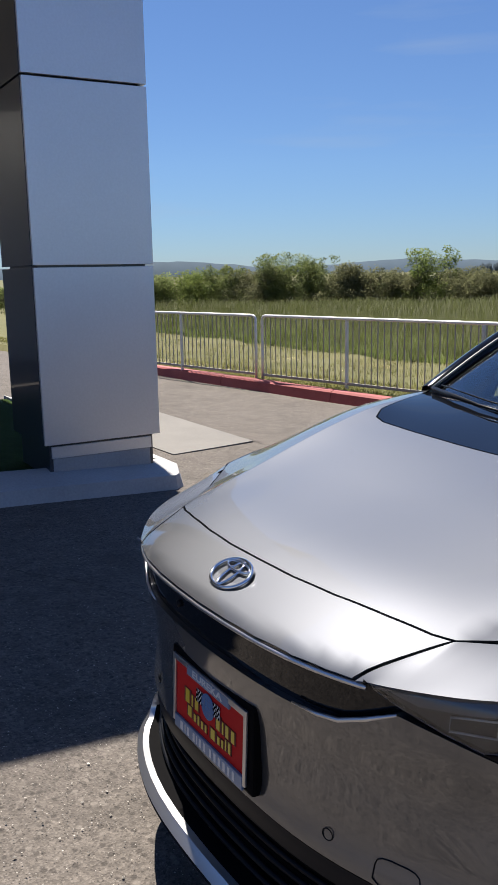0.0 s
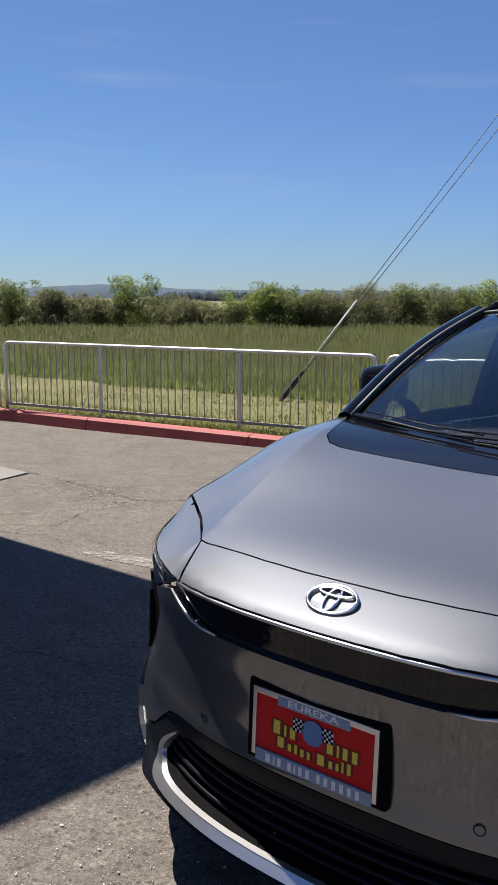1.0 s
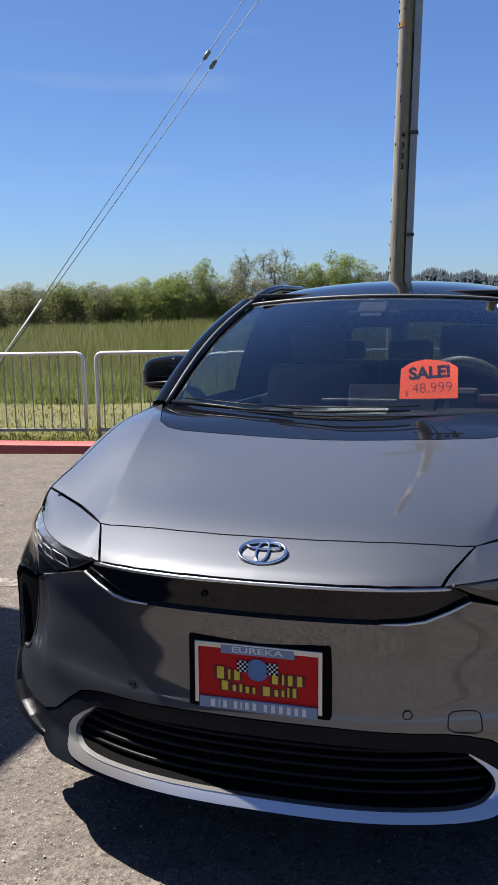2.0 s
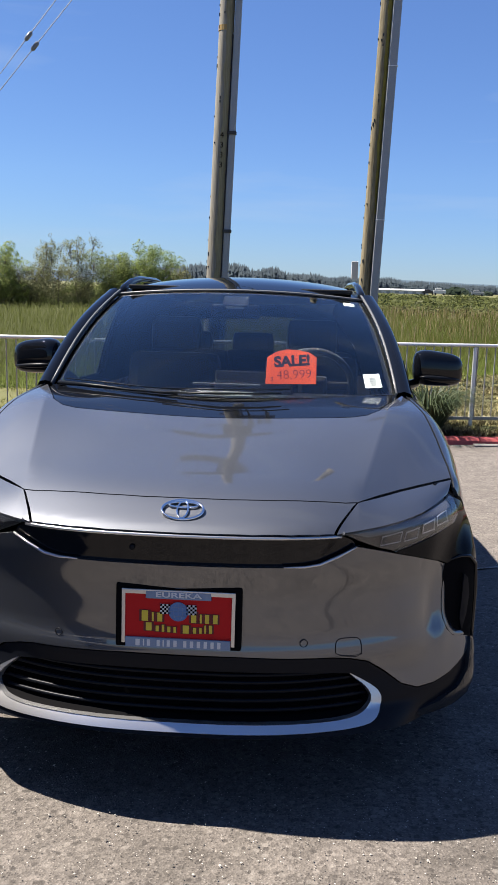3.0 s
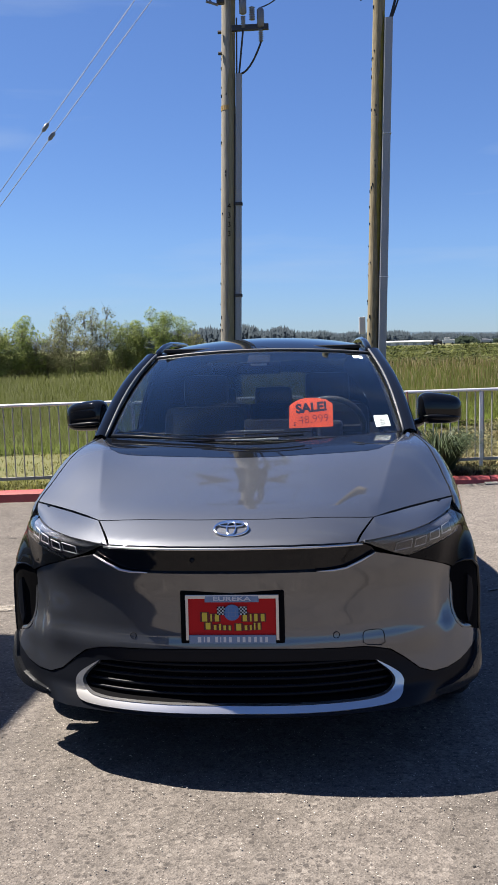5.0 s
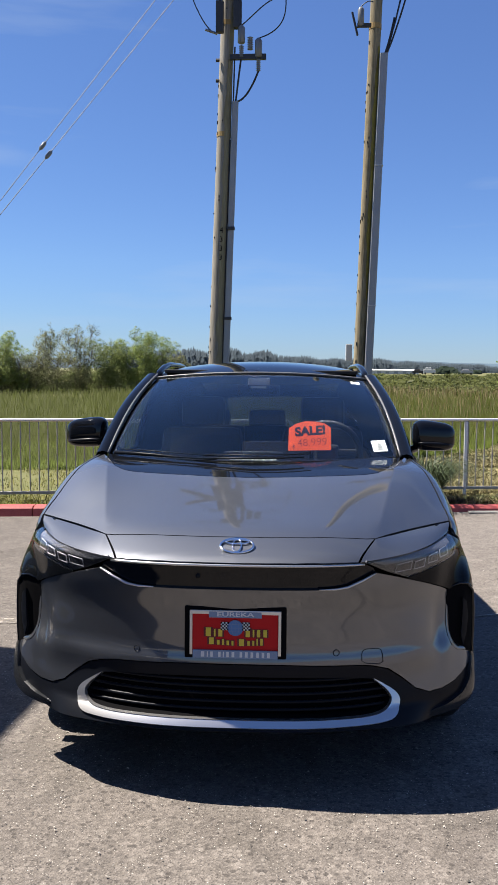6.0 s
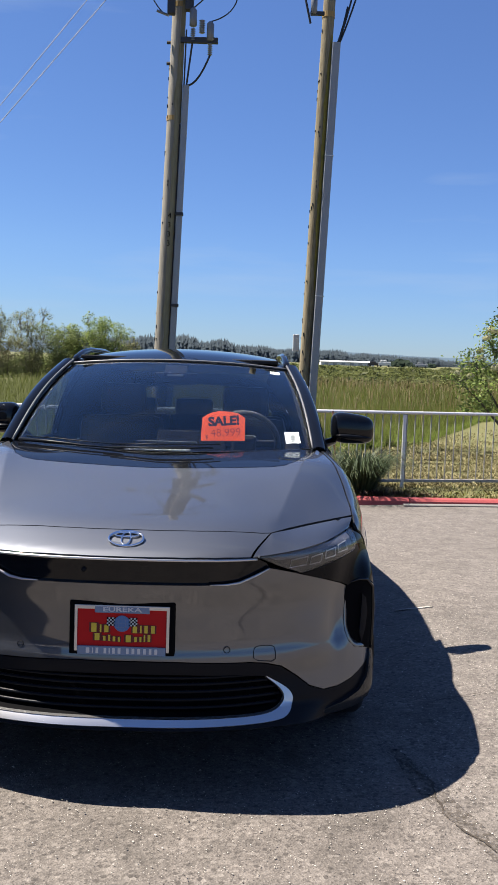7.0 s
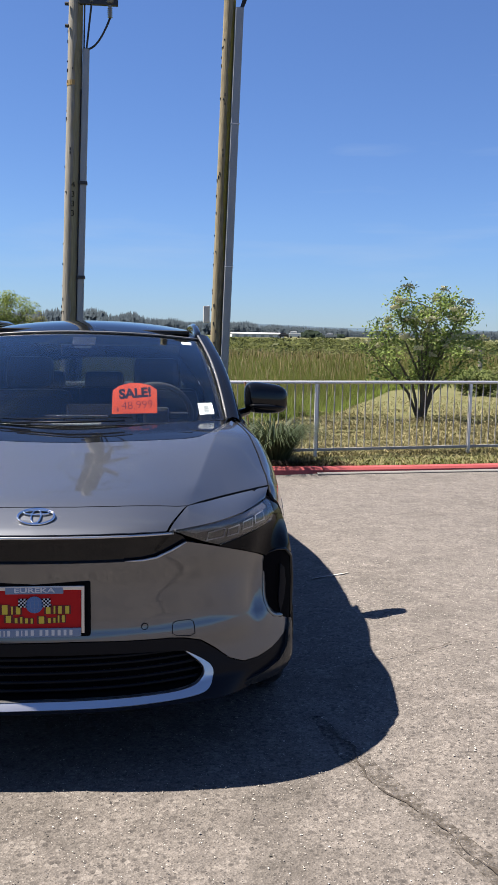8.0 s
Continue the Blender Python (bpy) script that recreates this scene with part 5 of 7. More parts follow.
AX1, AX2, RW = 0.93, 3.78, 0.365
for sgn in (1, -1):
    def wing_s(t, y, s=sgn):
        p = wing(t, y)
        return (s * p[0], p[1], p[2])
    arch = []
    for a in np.linspace(-0.10, math.pi * 0.96, 16):
        yy, zz = AX1 + 0.435 * math.cos(a), 0.37 + 0.435 * math.sin(a)
        tt = 1 + (0.66 - zz) / 0.40 if zz < 0.66 else 1 - (zz - 0.66) * 2.0
        arch.append((tt, max(yy, 0.44)))
    outl = [(0, 0.482), (0, 0.56), (0, 0.75), (0, 0.95), (0, 1.10), (0, 1.19), (0.0, 1.30), (0.6, 1.40), (1.0, 1.42), (1.5, 1.41), (1.75, 1.385)]
    outl += [q for q in arch if q[1] > 0.5] + [(0.80, 0.60), (0.62, 0.510), (0.45, 0.452), (0.3, 0.450), (0.15, 0.465)]
    skin("front_wing", outl, wing_s, PAINT, car, 0.05, 0.012, 0.002, "grey metallic front wing", out=(sgn, 0, 0.2))
    # arch cladding
    for ax in (AX1, AX2):
        pts, n = [], 24
        v, f = [], []
        for i in range(n + 1):
            a = -0.12 + (math.pi + 0.24) * i / n
            for r in (0.385, 0.392, 0.452, 0.460):
                yy, zz = ax + r * math.cos(a), 0.37 + r * math.sin(a)
                lift = 0.008 if r in (0.392, 0.452) else -0.02
                w_ = sstep(0.42, 0.62, zz)
                xm = (low_x(max(0.3, yy)) - 0.012) * (1 - w_) + (body(uy(max(0.42, yy), max(zz, 0.6)), max(zz, 0.6))[0] - 0.012) * w_
                v.append((sgn * (xm + lift), yy, zz))
        for i in range(n):
            for k in range(3):
                f.append((i * 4 + k, i * 4 + k + 1, (i + 1) * 4 + k + 1, (i + 1) * 4 + k))
        mesh("arch_cladding", v, f, CLAD, car, "black wheel arch cladding")
        v = [(sgn * xx, ax + 0.40 * math.cos(a), 0.37 + 0.40 * math.sin(a)) for a in np.linspace(-0.1, math.pi + 0.05, 16) for xx in (0.55, low_x(max(0.3, ax + 0.40 * math.cos(a))) - 0.03)]
        mesh("wheel_housing", v, [(2 * i, 2 * i + 1, 2 * i + 3, 2 * i + 2) for i in range(15)], VOID, car)
    # doors and rear quarter: outline in (run, z)
    def flank(u, z, s=sgn):
        return body(s * u, z)
    spans = [(1.425, 2.42, "front_door"), (2.425, 3.32, "rear_door")]
    for y0, y1, nm in spans:
        a = [(uy(y0), 0.36), (uy(y1), 0.36), (uy(y1), 0.70), (uy(y1), 1.03), (uy(y0 + 0.02), 1.03), (uy(y0), 0.70)]
        skin(nm, a, flank, PAINT, car, 0.06, 0.012, 0.003, "grey metallic door", out=(sgn, 0, 0))
    a = [(uy(3.325), 0.70), (uy(3.36), 0.78)] + [(uy(AX2 + 0.44 * math.cos(q)), 0.37 + 0.44 * math.sin(q)) for q in np.linspace(math.pi * 0.70, 0.35, 9)] + [(5.0, 0.50), (5.3, 0.55), (5.3, 1.0), (5.0, 1.03), (uy(3.325), 1.03)]
    skin("rear_quarter", a, flank, PAINT, car, 0.06, 0.012, 0.003, "grey metallic rear quarter", out=(sgn, 0, 0))
    a = [(uy(1.37), 0.20), (uy(3.34), 0.20), (uy(3.34), 0.355), (uy(1.37), 0.355)]
    skin("sill", a, flank, TRIM, car, 0.06, 0.02, 0.0, "dark plastic sill", out=(sgn, 0, 0))
    # shoulder, side glass, pillar line
    def upper(t, y, s=sgn):
        lo = Vector((body(uy(min(y, 3.8)), 1.03)[0] - 0.002, y, 1.03))
        wr = 0.625 + 0.02 * sstep(2.0, 2.8, y) - 0.03 * sstep(3.2, 4.3, y)
        zr = float(np.interp(y, [1.2, 1.35, 1.6, 1.85, 2.03, 2.4, 2.8, 3.3, 3.8, 4.2], [1.115, 1.19, 1.325, 1.445, 1.525, 1.565, 1.585, 1.575, 1.525, 1.46]))
        hi = Vector((wr + 0.10 * (1 - sstep(1.2, 2.05, y)), y, zr))
        p = lo.lerp(hi, t)
        b = 0.022 * math.sin(math.pi * min(1, max(0, t)))
        return (s * (p.x + b), p.y, p.z + b * 0.3)
    g = [(0.10, 1.55), (0.10, 2.40), (0.90, 2.40), (0.90, 2.05), (0.86, 1.80), (0.80, 1.60)]
    w = skin("front_side_window", g, upper, SIDEGLASS, car, 0.08, 0.004, 0.004, "lightly tinted front side window", out=(sgn, 0, 0.2), solid=True)
    g = [(0.10, 2.44), (0.10, 3.30), (0.25, 3.75), (0.85, 3.65), (0.90, 3.2), (0.90, 2.44)]
    w = skin("rear_side_window", g, upper, DARKGLASS, car, 0.08, 0.005, 0.004, "dark tinted side window", out=(sgn, 0, 0.2))
    for g in ([(0.0, 1.22), (0.0, 4.25), (0.12, 4.25), (0.12, 1.22)], [(0.11, 2.385), (0.11, 2.455), (0.91, 2.455), (0.91, 2.385)],
              [(0.88, 1.95), (0.88, 3.2), (1.0, 3.2), (1.0, 1.95)], [(0.10, 1.22), (0.10, 1.57), (0.79, 1.61), (0.85, 1.81), (0.89, 2.06), (1.0, 2.06), (1.0, 1.22)],
              [(0.10, 3.28), (0.10, 4.25), (1.0, 4.25), (1.0, 3.1), (0.88, 3.1), (0.83, 3.64), (0.27, 3.73)]):
        skin("side_frame", g, lambda t, y, s=sgn: tuple(Vector(upper(t, y, s)) - Vector((s * 0.006, 0, 0))), VOID, car, 0.08, 0.01, 0.0, "black window surround", out=(sgn, 0, 0.2))
    v = []
    for y in np.linspace(2.45, 4.2, 16):
        for t in (0.0, 0.5, 1.02):
            q = upper(t, y)
            v.append((q[0] - sgn * (0.03 + 0.05 * (t > 1)), q[1], q[2] + (0.012 if t > 1 else 0)))
    mesh("side_lining", v, [(3 * i + k, 3 * i + k + 1, 3 * i + k + 4, 3 * i + k + 3) for i in range(15) for k in range(2)], VOID, car)
    # A-pillar with its bright inner line
    a0, a1 = Vector((0.722, 1.19, 1.118)), Vector((0.622, 2.03, 1.527))
    pts = [a0.lerp(a1, t) + Vector((0.012, -0.02, 0.028)) * math.sin(math.pi * t) for t in np.linspace(0, 1, 12)]
    v, f = [], []
    prof = [(-0.030, -0.012), (-0.022, 0.008), (0.0, 0.016), (0.026, 0.010), (0.044, -0.012), (0.040, -0.03)]
    d = (a1 - a0).normalized()
    sidev = Vector((1, 0.25, 0)).normalized()
    sidev = (sidev - d * sidev.dot(d)).normalized()
    upv = sidev.cross(d) if sidev.cross(d).z > 0 else d.cross(sidev)
    for p in pts:
        for qa, qb in prof:
            c = p + sidev * qa + upv * qb
            v.append((sgn * c.x, c.y, c.z))
    k6 = len(prof)
    for i in range(len(pts) - 1):
        for k in range(k6 - 1):
            f.append((i * k6 + k, i * k6 + k + 1, (i + 1) * k6 + k + 1, (i + 1) * k6 + k))
    pil = mesh("windscreen_pillar", v, f, BLACK, car, "gloss black windscreen pillar")
    pts2 = [p - sidev * 0.027 + upv * 0.005 for p in pts]
    part("pillar_trim", tube([(sgn * p.x, p.y, p.z) for p in pts2], 0.0055, 6), SEAL, pil, "pale rubber edge of the windscreen", True)
    # mirror
    mv, mf = [], []
    nu, nv = 32, 20
    for i in range(nv + 1):
        ph = math.pi * i / nv - math.pi / 2
        for j in range(nu):
            th = 2 * math.pi * j / nu
            ex = lambda q, e: math.copysign(abs(q) ** e, q)
            lx_ = ex(math.sin(ph), 0.55)
            ly_ = ex(math.cos(ph), 0.55) * ex(math.cos(th), 0.6)
            lz_ = ex(math.cos(ph), 0.55) * ex(math.sin(th), 0.6)
            px = 0.118 * lx_
            taper = 1.0 - 0.16 * (lx_ + 1) / 2
            pz = lz_ * 0.090 * taper * (1.0 if lz_ > 0 else 0.95) - 0.016 * (lx_ + 1) / 2
            pyy = ly_ * (0.085 if ly_ < 0 else 0.05) * taper + 0.045 * (lx_ + 1) / 2
            mv.append((sgn * (0.953 + px), 1.82 + pyy, 1.207 + pz))
    for i in range(nv):
        for j in range(nu):
            mf.append((i * nu + j, i * nu + (j + 1) % nu, (i + 1) * nu + (j + 1) % nu, (i + 1) * nu + j))
    mir = mesh("wing_mirror", mv, mf, BLACK, car, "gloss black wing mirror")
    part("mirror_foot", tube([(sgn * 0.765, 1.77, 1.085), (sgn * 0.80, 1.80, 1.115), (sgn * 0.86, 1.82, 1.135)], [0.032, 0.026, 0.020], 10), BLACK, mir, smooth=True)
    part("mirror_cap", tube([Vector((sgn * (0.86 + 0.19 * t), 1.738 + 0.06 * t * t, 1.165 - 0.012 * t)) for t in np.linspace(0, 1, 8)], [0.004, 0.010, 0.012, 0.012, 0.012, 0.010, 0.008, 0.004], 6), TRIM, mir, "satin lower mirror shell", True)
    # roof rail
    rail = [(0.603, 2.06, 1.515), (0.600, 2.14, 1.548), (0.592, 2.28, 1.585), (0.588, 2.50, 1.612), (0.585, 3.0, 1.630), (0.582, 3.5, 1.612), (0.575, 3.75, 1.575), (0.570, 3.85, 1.535)]
    part("roof_rail", tube([(sgn * x, y, z) for x, y, z in rail], [0.014, 0.018, 0.018, 0.016, 0.016, 0.016, 0.018, 0.014], 8), BLACK, car, "black roof rail", True)
    # wheels
    for ax in (AX1, AX2):
        wx = 0.79 * sgn
        tyre = [(0.235, -0.10), (0.30, -0.115), (0.345, -0.112), (0.362, -0.09), (RW, -0.05), (RW, 0.05), (0.362, 0.09), (0.345, 0.112), (0.30, 0.115), (0.235, 0.10)]
        wh = part("wheel", lathe(tyre, "x", 36, (wx, ax, RW)), RUBBER, car, "black tyre on a grey alloy wheel", True)
        part("rim", lathe([(0.05, 0.085), (0.10, 0.07), (0.20, 0.05), (0.235, 0.098), (0.24, 0.09), (0.22, -0.05), (0.05, -0.05)] if sgn > 0 else [(0.05, -0.085), (0.10, -0.07), (0.20, -0.05), (0.235, -0.098), (0.24, -0.09), (0.22, 0.05), (0.05, 0.05)], "x", 30, (wx, ax, RW)), VOID, wh)
        for k in range(5):
            a = 2 * math.pi * k / 5
            part("spoke", tube([(wx + sgn * 0.09, ax + 0.04 * math.cos(a), RW + 0.04 * math.sin(a)), (wx + sgn * 0.098, ax + 0.23 * math.cos(a), RW + 0.23 * math.sin(a))], [0.03, 0.022], 6), ALLOY, wh)

# windscreen, roof, tailgate
def screen(a, b, lift=0.0):
    lo = Vector((a * 0.700, 1.030 + 0.175 * a * a, 1.098 + 0.022 * a * a))
    hi = Vector((a * 0.605, 1.905 + 0.12 * a * a, 1.540 - 0.028 * a * a))
    p = lo.lerp(hi, b)
    k = 0.032 * math.sin(math.pi * b) + lift
    return (p.x, p.y - 0.44 * k, p.z + 0.90 * k)


g = [(-1, 0), (-0.5, 0), (0, 0), (0.5, 0), (1, 0), (1, 0.5), (1, 1), (0.5, 1), (0, 1), (-0.5, 1), (-1, 1), (-1, 0.5)]
ws = skin("windscreen", g, screen, GLASS, car, 0.08, 0.005, 0.0, "tinted windscreen", out=(0, -0.5, 0.8), solid=True)
ws.visible_shadow = False
# dark printed band round the glass
for band in ([(-1, 0.955), (1, 0.955), (1, 1.0), (-1, 1.0)], [(-1, 0), (-0.955, 0), (-0.955, 0.96), (-1, 0.96)], [(0.955, 0), (1, 0), (1, 0.96), (0.955, 0.96)]):
    skin("glass_border", band, lambda a, b: screen(a, b, -0.008), VOID, ws, 0.08, 0.001, 0.0, "black printed border", out=(0, -0.5, 0.8))

skin("glass_border", [(-1.0, 0.0), (1.0, 0.0), (1.0, 0.018), (-1.0, 0.018)], lambda a, b: screen(a, b, -0.008), VOID, ws, 0.08, 0.001, 0.0, "black printed border", out=(0, -0.5, 0.8))
top = [Vector(screen(a, 0.99, 0.004)) for a in np.linspace(-1, 1, 25)]
part("glass_seal", tube(top, 0.006, 6), SEAL, ws, "pale line along the roof's edge", True)

ROOF_Z = spline([1.88, 2.05, 2.3, 2.6, 3.0, 3.5, 4.0, 4.35], [1.540, 1.583, 1.618, 1.640, 1.645, 1.625, 1.565, 1.500])


def roof(a, y):
    wr = 0.610 + 0.025 * sstep(2.0, 2.8, y) - 0.04 * sstep(3.2, 4.3, y)
    return (a * wr, y, ROOF_Z(y) - 0.056 * a * a - 0.012 * a ** 6)


g = [(a, 1.902 + 0.12 * a * a) for a in np.linspace(-1, 1, 13)] + [(1, y) for y in (2.3, 2.7, 3.1, 3.6, 4.0, 4.33)] + [(0.5, 4.36), (0, 4.37), (-0.5, 4.36)] + [(-1, y) for y in (4.33, 4.0, 3.6, 3.1, 2.7, 2.3)]
skin("roof", g, roof, BLACK, car, 0.07, 0.02, 0.0, "gloss black roof", out=(0, 0, 1))
part("aerial", tube([(0.02, 3.95, 1.57), (0.02, 4.02, 1.62), (0.02, 4.12, 1.645), (0.02, 4.14, 1.56)], [0.03, 0.018, 0.010, 0.02], 8), BLACK, car, "black fin aerial", True)


def tail(a, b):
    lo = Vector((a * 0.80, 4.60 - 0.12 * a * a, 1.0))
    hi = Vector((a * 0.575, 4.335, 1.50 - 0.06 * a * a))
    p = lo.lerp(hi, b)
    return (p.x, p.y + 0.05 * math.sin(math.pi * b), p.z)


tg = skin("tailgate_glass", [(-0.86, 0.12), (0.86, 0.12), (0.86, 0.92), (-0.86, 0.92)], tail, REARGLASS, car, 0.1, 0.005, 0.0, "dark tinted rear window", out=(0, 1, 0.3), solid=True)
tg.visible_shadow = False
for strip in ([(-1, 0), (1, 0), (1, 0.12), (-1, 0.12)], [(-1, 0.92), (1, 0.92), (1, 1), (-1, 1)], [(-1, 0.12), (-0.86, 0.12), (-0.86, 0.92), (-1, 0.92)], [(0.86, 0.12), (1, 0.12), (1, 0.92), (0.86, 0.92)]):
    skin("tailgate", strip, tail, BLACK, car, 0.1, 0.01, 0.0, "black tailgate", out=(0, 1, 0.3))
for sgn in (1, -1):
    v = []
    for k in range(9):
        t = k / 8
        wr = 0.585 + 0.24 * (1 - t) ** 1.3
        v += [(sgn * (wr + 0.03), 4.20, 1.0 + 0.46 * t), Vector(tail(sgn * 1.0, t))]
    mesh("rear_corner", v, [(2 * k, 2 * k + 1, 2 * k + 3, 2 * k + 2) for k in range(8)], BLACK, car, "black rear roof pillar")
v = [body(u, z) for u in np.linspace(-(U_END - 0.01), -5.3, 14) for z in np.linspace(0.3, 1.02, 8)]
mesh("rear_bumper", v, [(i * 8 + j, (i + 1) * 8 + j, (i + 1) * 8 + j + 1, i * 8 + j + 1) for i in range(13) for j in range(7)], PAINT, car, "grey metallic rear end")
v = [body(u, z) for u in np.linspace(5.3, U_END - 0.01, 14) for z in np.linspace(0.3, 1.02, 8)]
mesh("rear_bumper", v, [(i * 8 + j, (i + 1) * 8 + j, (i + 1) * 8 + j + 1, i * 8 + j + 1) for i in range(13) for j in range(7)], PAINT, car, "grey metallic rear end")

# wipers
for rr, pts in zip(([0.009, 0.009, 0.005, 0.003], [0.003, 0.005, 0.004, 0.003]), ([(-0.66, 1.16, 1.135), (-0.50, 1.10, 1.130), (-0.36, 1.06, 1.122), (-0.16, 1.03, 1.112)], [(-0.25, 1.035, 1.118), (0.0, 1.015, 1.122), (0.16, 1.025, 1.126), (0.24, 1.04, 1.128)])):
    wp = part("wiper", tube([Vector(p) - Vector((0, 0, 0.008)) for p in pts], rr, 6), TRIM, car, "black wiper", True)
    part("wiper_blade", tube([Vector(p) + Vector((0.03, 0.004, 0.008)) for p in pts], 0.0025, 6), TRIM, wp, "black wiper blade", True)

# cabin
part("dashboard", box((1.36, 0.60, 0.16), (0, 1.54, 0.985), 0.05), DASH, car, "dark dashboard")
part("dash_screen", box((0.36, 0.02, 0.12), (0.10, 1.68, 1.11), 0.01, (-20, 0, 0)), DASH, car, "central display")
part("display_hood", box((0.30, 0.012, 0.010), (-0.015, 1.55, 1.111), 0.003), CABIN_GREY, car, "pale edge of the display")
part("display_tray", box((0.24, 0.09, 0.012), (-0.015, 1.50, 1.068), 0.004, (12, 0, 0)), CABIN_GREY, car, "grey tray on the dashboard")
pts = [Vector((0.37 + 0.185 * math.cos(a), 1.86 - 0.05 * math.sin(a), 1.10 + 0.165 * math.sin(a))) for a in np.linspace(0, 2 * math.pi, 33)[:-1]]
sw = part("steering_wheel", tube(pts, 0.016, 8, closed=True), CABIN, car, "dark steering wheel", True)
part("wheel_hub", box((0.14, 0.06, 0.11), (0.37, 1.87, 1.09), 0.02), CABIN, sw)
part("wheel_spoke", box((0.34, 0.02, 0.04), (0.37, 1.86, 1.10), 0.008), CABIN, sw)
for x, y in ((0.37, 2.35), (-0.37, 2.35), (0.40, 3.25), (-0.40, 3.25), (0.0, 3.28)):
    st = part("seat_back", box((0.50 if x else 0.36, 0.13, 0.62), (x, y, 0.92), 0.06, (-14, 0, 0)), CABIN, car, "dark fabric seat back")
    part("headrest", box((0.27, 0.10, 0.19), (x, y + 0.10, 1.32 if y < 3 else 1.24), 0.04, (-10, 0, 0)), CABIN, st)
    part("cushion", box((0.50, 0.5, 0.16), (x, y - 0.30, 0.60), 0.05), CABIN, st)
part("cabin_floor", box((1.5, 3.0, 0.05), (0, 2.7, 0.42)), VOID, car)
part("rear_view_mirror", box((0.23, 0.03, 0.065), (0.0, 1.78, 1.435), 0.015), VOID, car, "black interior mirror")
part("camera_cover", box((0.12, 0.10, 0.02), (0.0, 1.80, 1.478), 0.006, (26, 0, 0)), VOID, car, "dark camera cover behind the glass")
# small pale strip behind the glass, just below the camera cover
part("pale_strip", box((0.085, 0.006, 0.010), (0.0, 1.735, 1.452), 0.002), CABIN_GREY, car, "small pale strip under the camera cover")
part("headlining", box((1.1, 2.2, 0.02), (0, 3.1, 1.55), 0.005), CABIN, car, "grey headlining")

# things stuck to or standing behind the glass
def sticker(x0, x1, b0, b1, material, name, label, lift=-0.011):
    return skin(name, [(x0, b0), (x1, b0), (x1, b1), (x0, b1)], lambda a, b: screen(a, b, lift), material, ws, 0.05, 0.0008, 0.0, label, out=(0, -0.5, 0.8))


sticker(0.825, 0.925, 0.065, 0.165, WHITE, "window_sticker", "white window sticker with grey print", lift=-0.007)
for i in range(5):
    sticker(0.850 + 0.008 * (i % 2), 0.895, 0.078 + 0.014 * i, 0.084 + 0.014 * i, CONDUIT, "print_bar", "grey print", lift=-0.004)
sticker(0.82, 0.905, 0.885, 0.935, WHITE, "inspection_sticker", "small white sticker", lift=-0.007)

tag = thing("sale_tag", "fluorescent orange sale card standing on the dashboard", "price tag", at=(0.272, 1.43, 1.066), rx=-10)
out_ = [(-0.108, -0.072), (0.106, -0.066), (0.104, 0.046), (0.072, 0.066), (0.03, 0.074), (-0.02, 0.076), (-0.055, 0.068), (-0.075, 0.060), (-0.104, 0.040)]
bm = bmesh.new()
fv = [bm.verts.new((x, 0, z + 0.072)) for x, z in out_]
bv = [bm.verts.new((x, 0.0015, z + 0.072)) for x, z in out_]
bm.faces.new(fv)
bm.faces.new(bv[::-1])
for i in range(len(fv)):
    j = (i + 1) % len(fv)
    bm.faces.new((fv[j], fv[i], bv[i], bv[j]))
bmesh.ops.recalc_face_normals(bm, faces=bm.faces)
part("card", bm, ORANGE, tag)
lettering("SALE!", 0.060, INK, tag, (0.002, -0.0002, 0.072 + 0.026), (90, -5, 0), depth=0.0001, wide=1.06, bold=0.0030, label="dark bold capitals")
lettering("48,999", 0.054, PEN, tag, (0.012, -0.0002, 0.072 - 0.030), (90, -4, 0), depth=0.0001, wide=1.02, bold=-0.0009, label="thin handwritten figures")
lettering("$", 0.026, PEN, tag, (-0.080, -0.0002, 0.072 - 0.052), (90, 0, 0), depth=0.0001)

# ---- utility poles ----
def pole(name, foot, head, r0, r1, timber, label):
    p = thing(name, label, "utility pole", "utility poles")
    rng = random.Random(int(foot[0] * 10) + 3)
    n, sides = 40, 18
    v, f = [], []
    foot, head = Vector(foot), Vector(head)
    for i in range(n + 1):
        t = i / n
        c = foot.lerp(head, t)
        r = r0 + (r1 - r0) * t
        for k in range(sides):
            a = 2 * math.pi * k / sides
            rr = r * (1 + 0.035 * noise.noise((math.cos(a) * 1.5, math.sin(a) * 1.5, t * 14)) + 0.02 * noise.noise((math.cos(a) * 5, math.sin(a) * 5, t * 3)))
            v.append(c + Vector((math.cos(a) * rr, math.sin(a) * rr, 0)))
    for i in range(n):
        for k in range(sides):
            f.append((i * sides + k, i * sides + (k + 1) % sides, (i + 1) * sides + (k + 1) % sides, (i + 1) * sides + k))
    f.append(tuple(n * sides + k for k in range(sides)))
    part_ = mesh("shaft", v, f, timber, p)

    def at(z):
        t = (z - foot.z) / (head.z - foot.z)
        return foot.lerp(head, t), r0 + (r1 - r0) * t
    # splinters, nails and old staples on the weathered side
    for i in range(34):
        z = rng.uniform(1.2, 7.6)
        c, r = at(z)
        a = rng.uniform(2.6, 4.6)
        q = c + Vector((math.cos(a) * r, math.sin(a) * r, 0))
        part("staple", box((0.02, 0.02, rng.uniform(0.02, 0.06)), tuple(q), 0.003), DARK_METAL, p)
    return p, at


poleA, atA = pole("utility_pole", (-1.235, 12.4, -0.4), (-0.930, 12.4, 9.4), 0.135, 0.110, WOOD, "weathered grey timber utility pole with cable risers")
poleB, atB = pole("utility_pole", (1.306, 12.6, -0.4), (1.600, 12.6, 9.4), 0.098, 0.102, MOSS, "mossy timber utility pole with a wide grey riser")


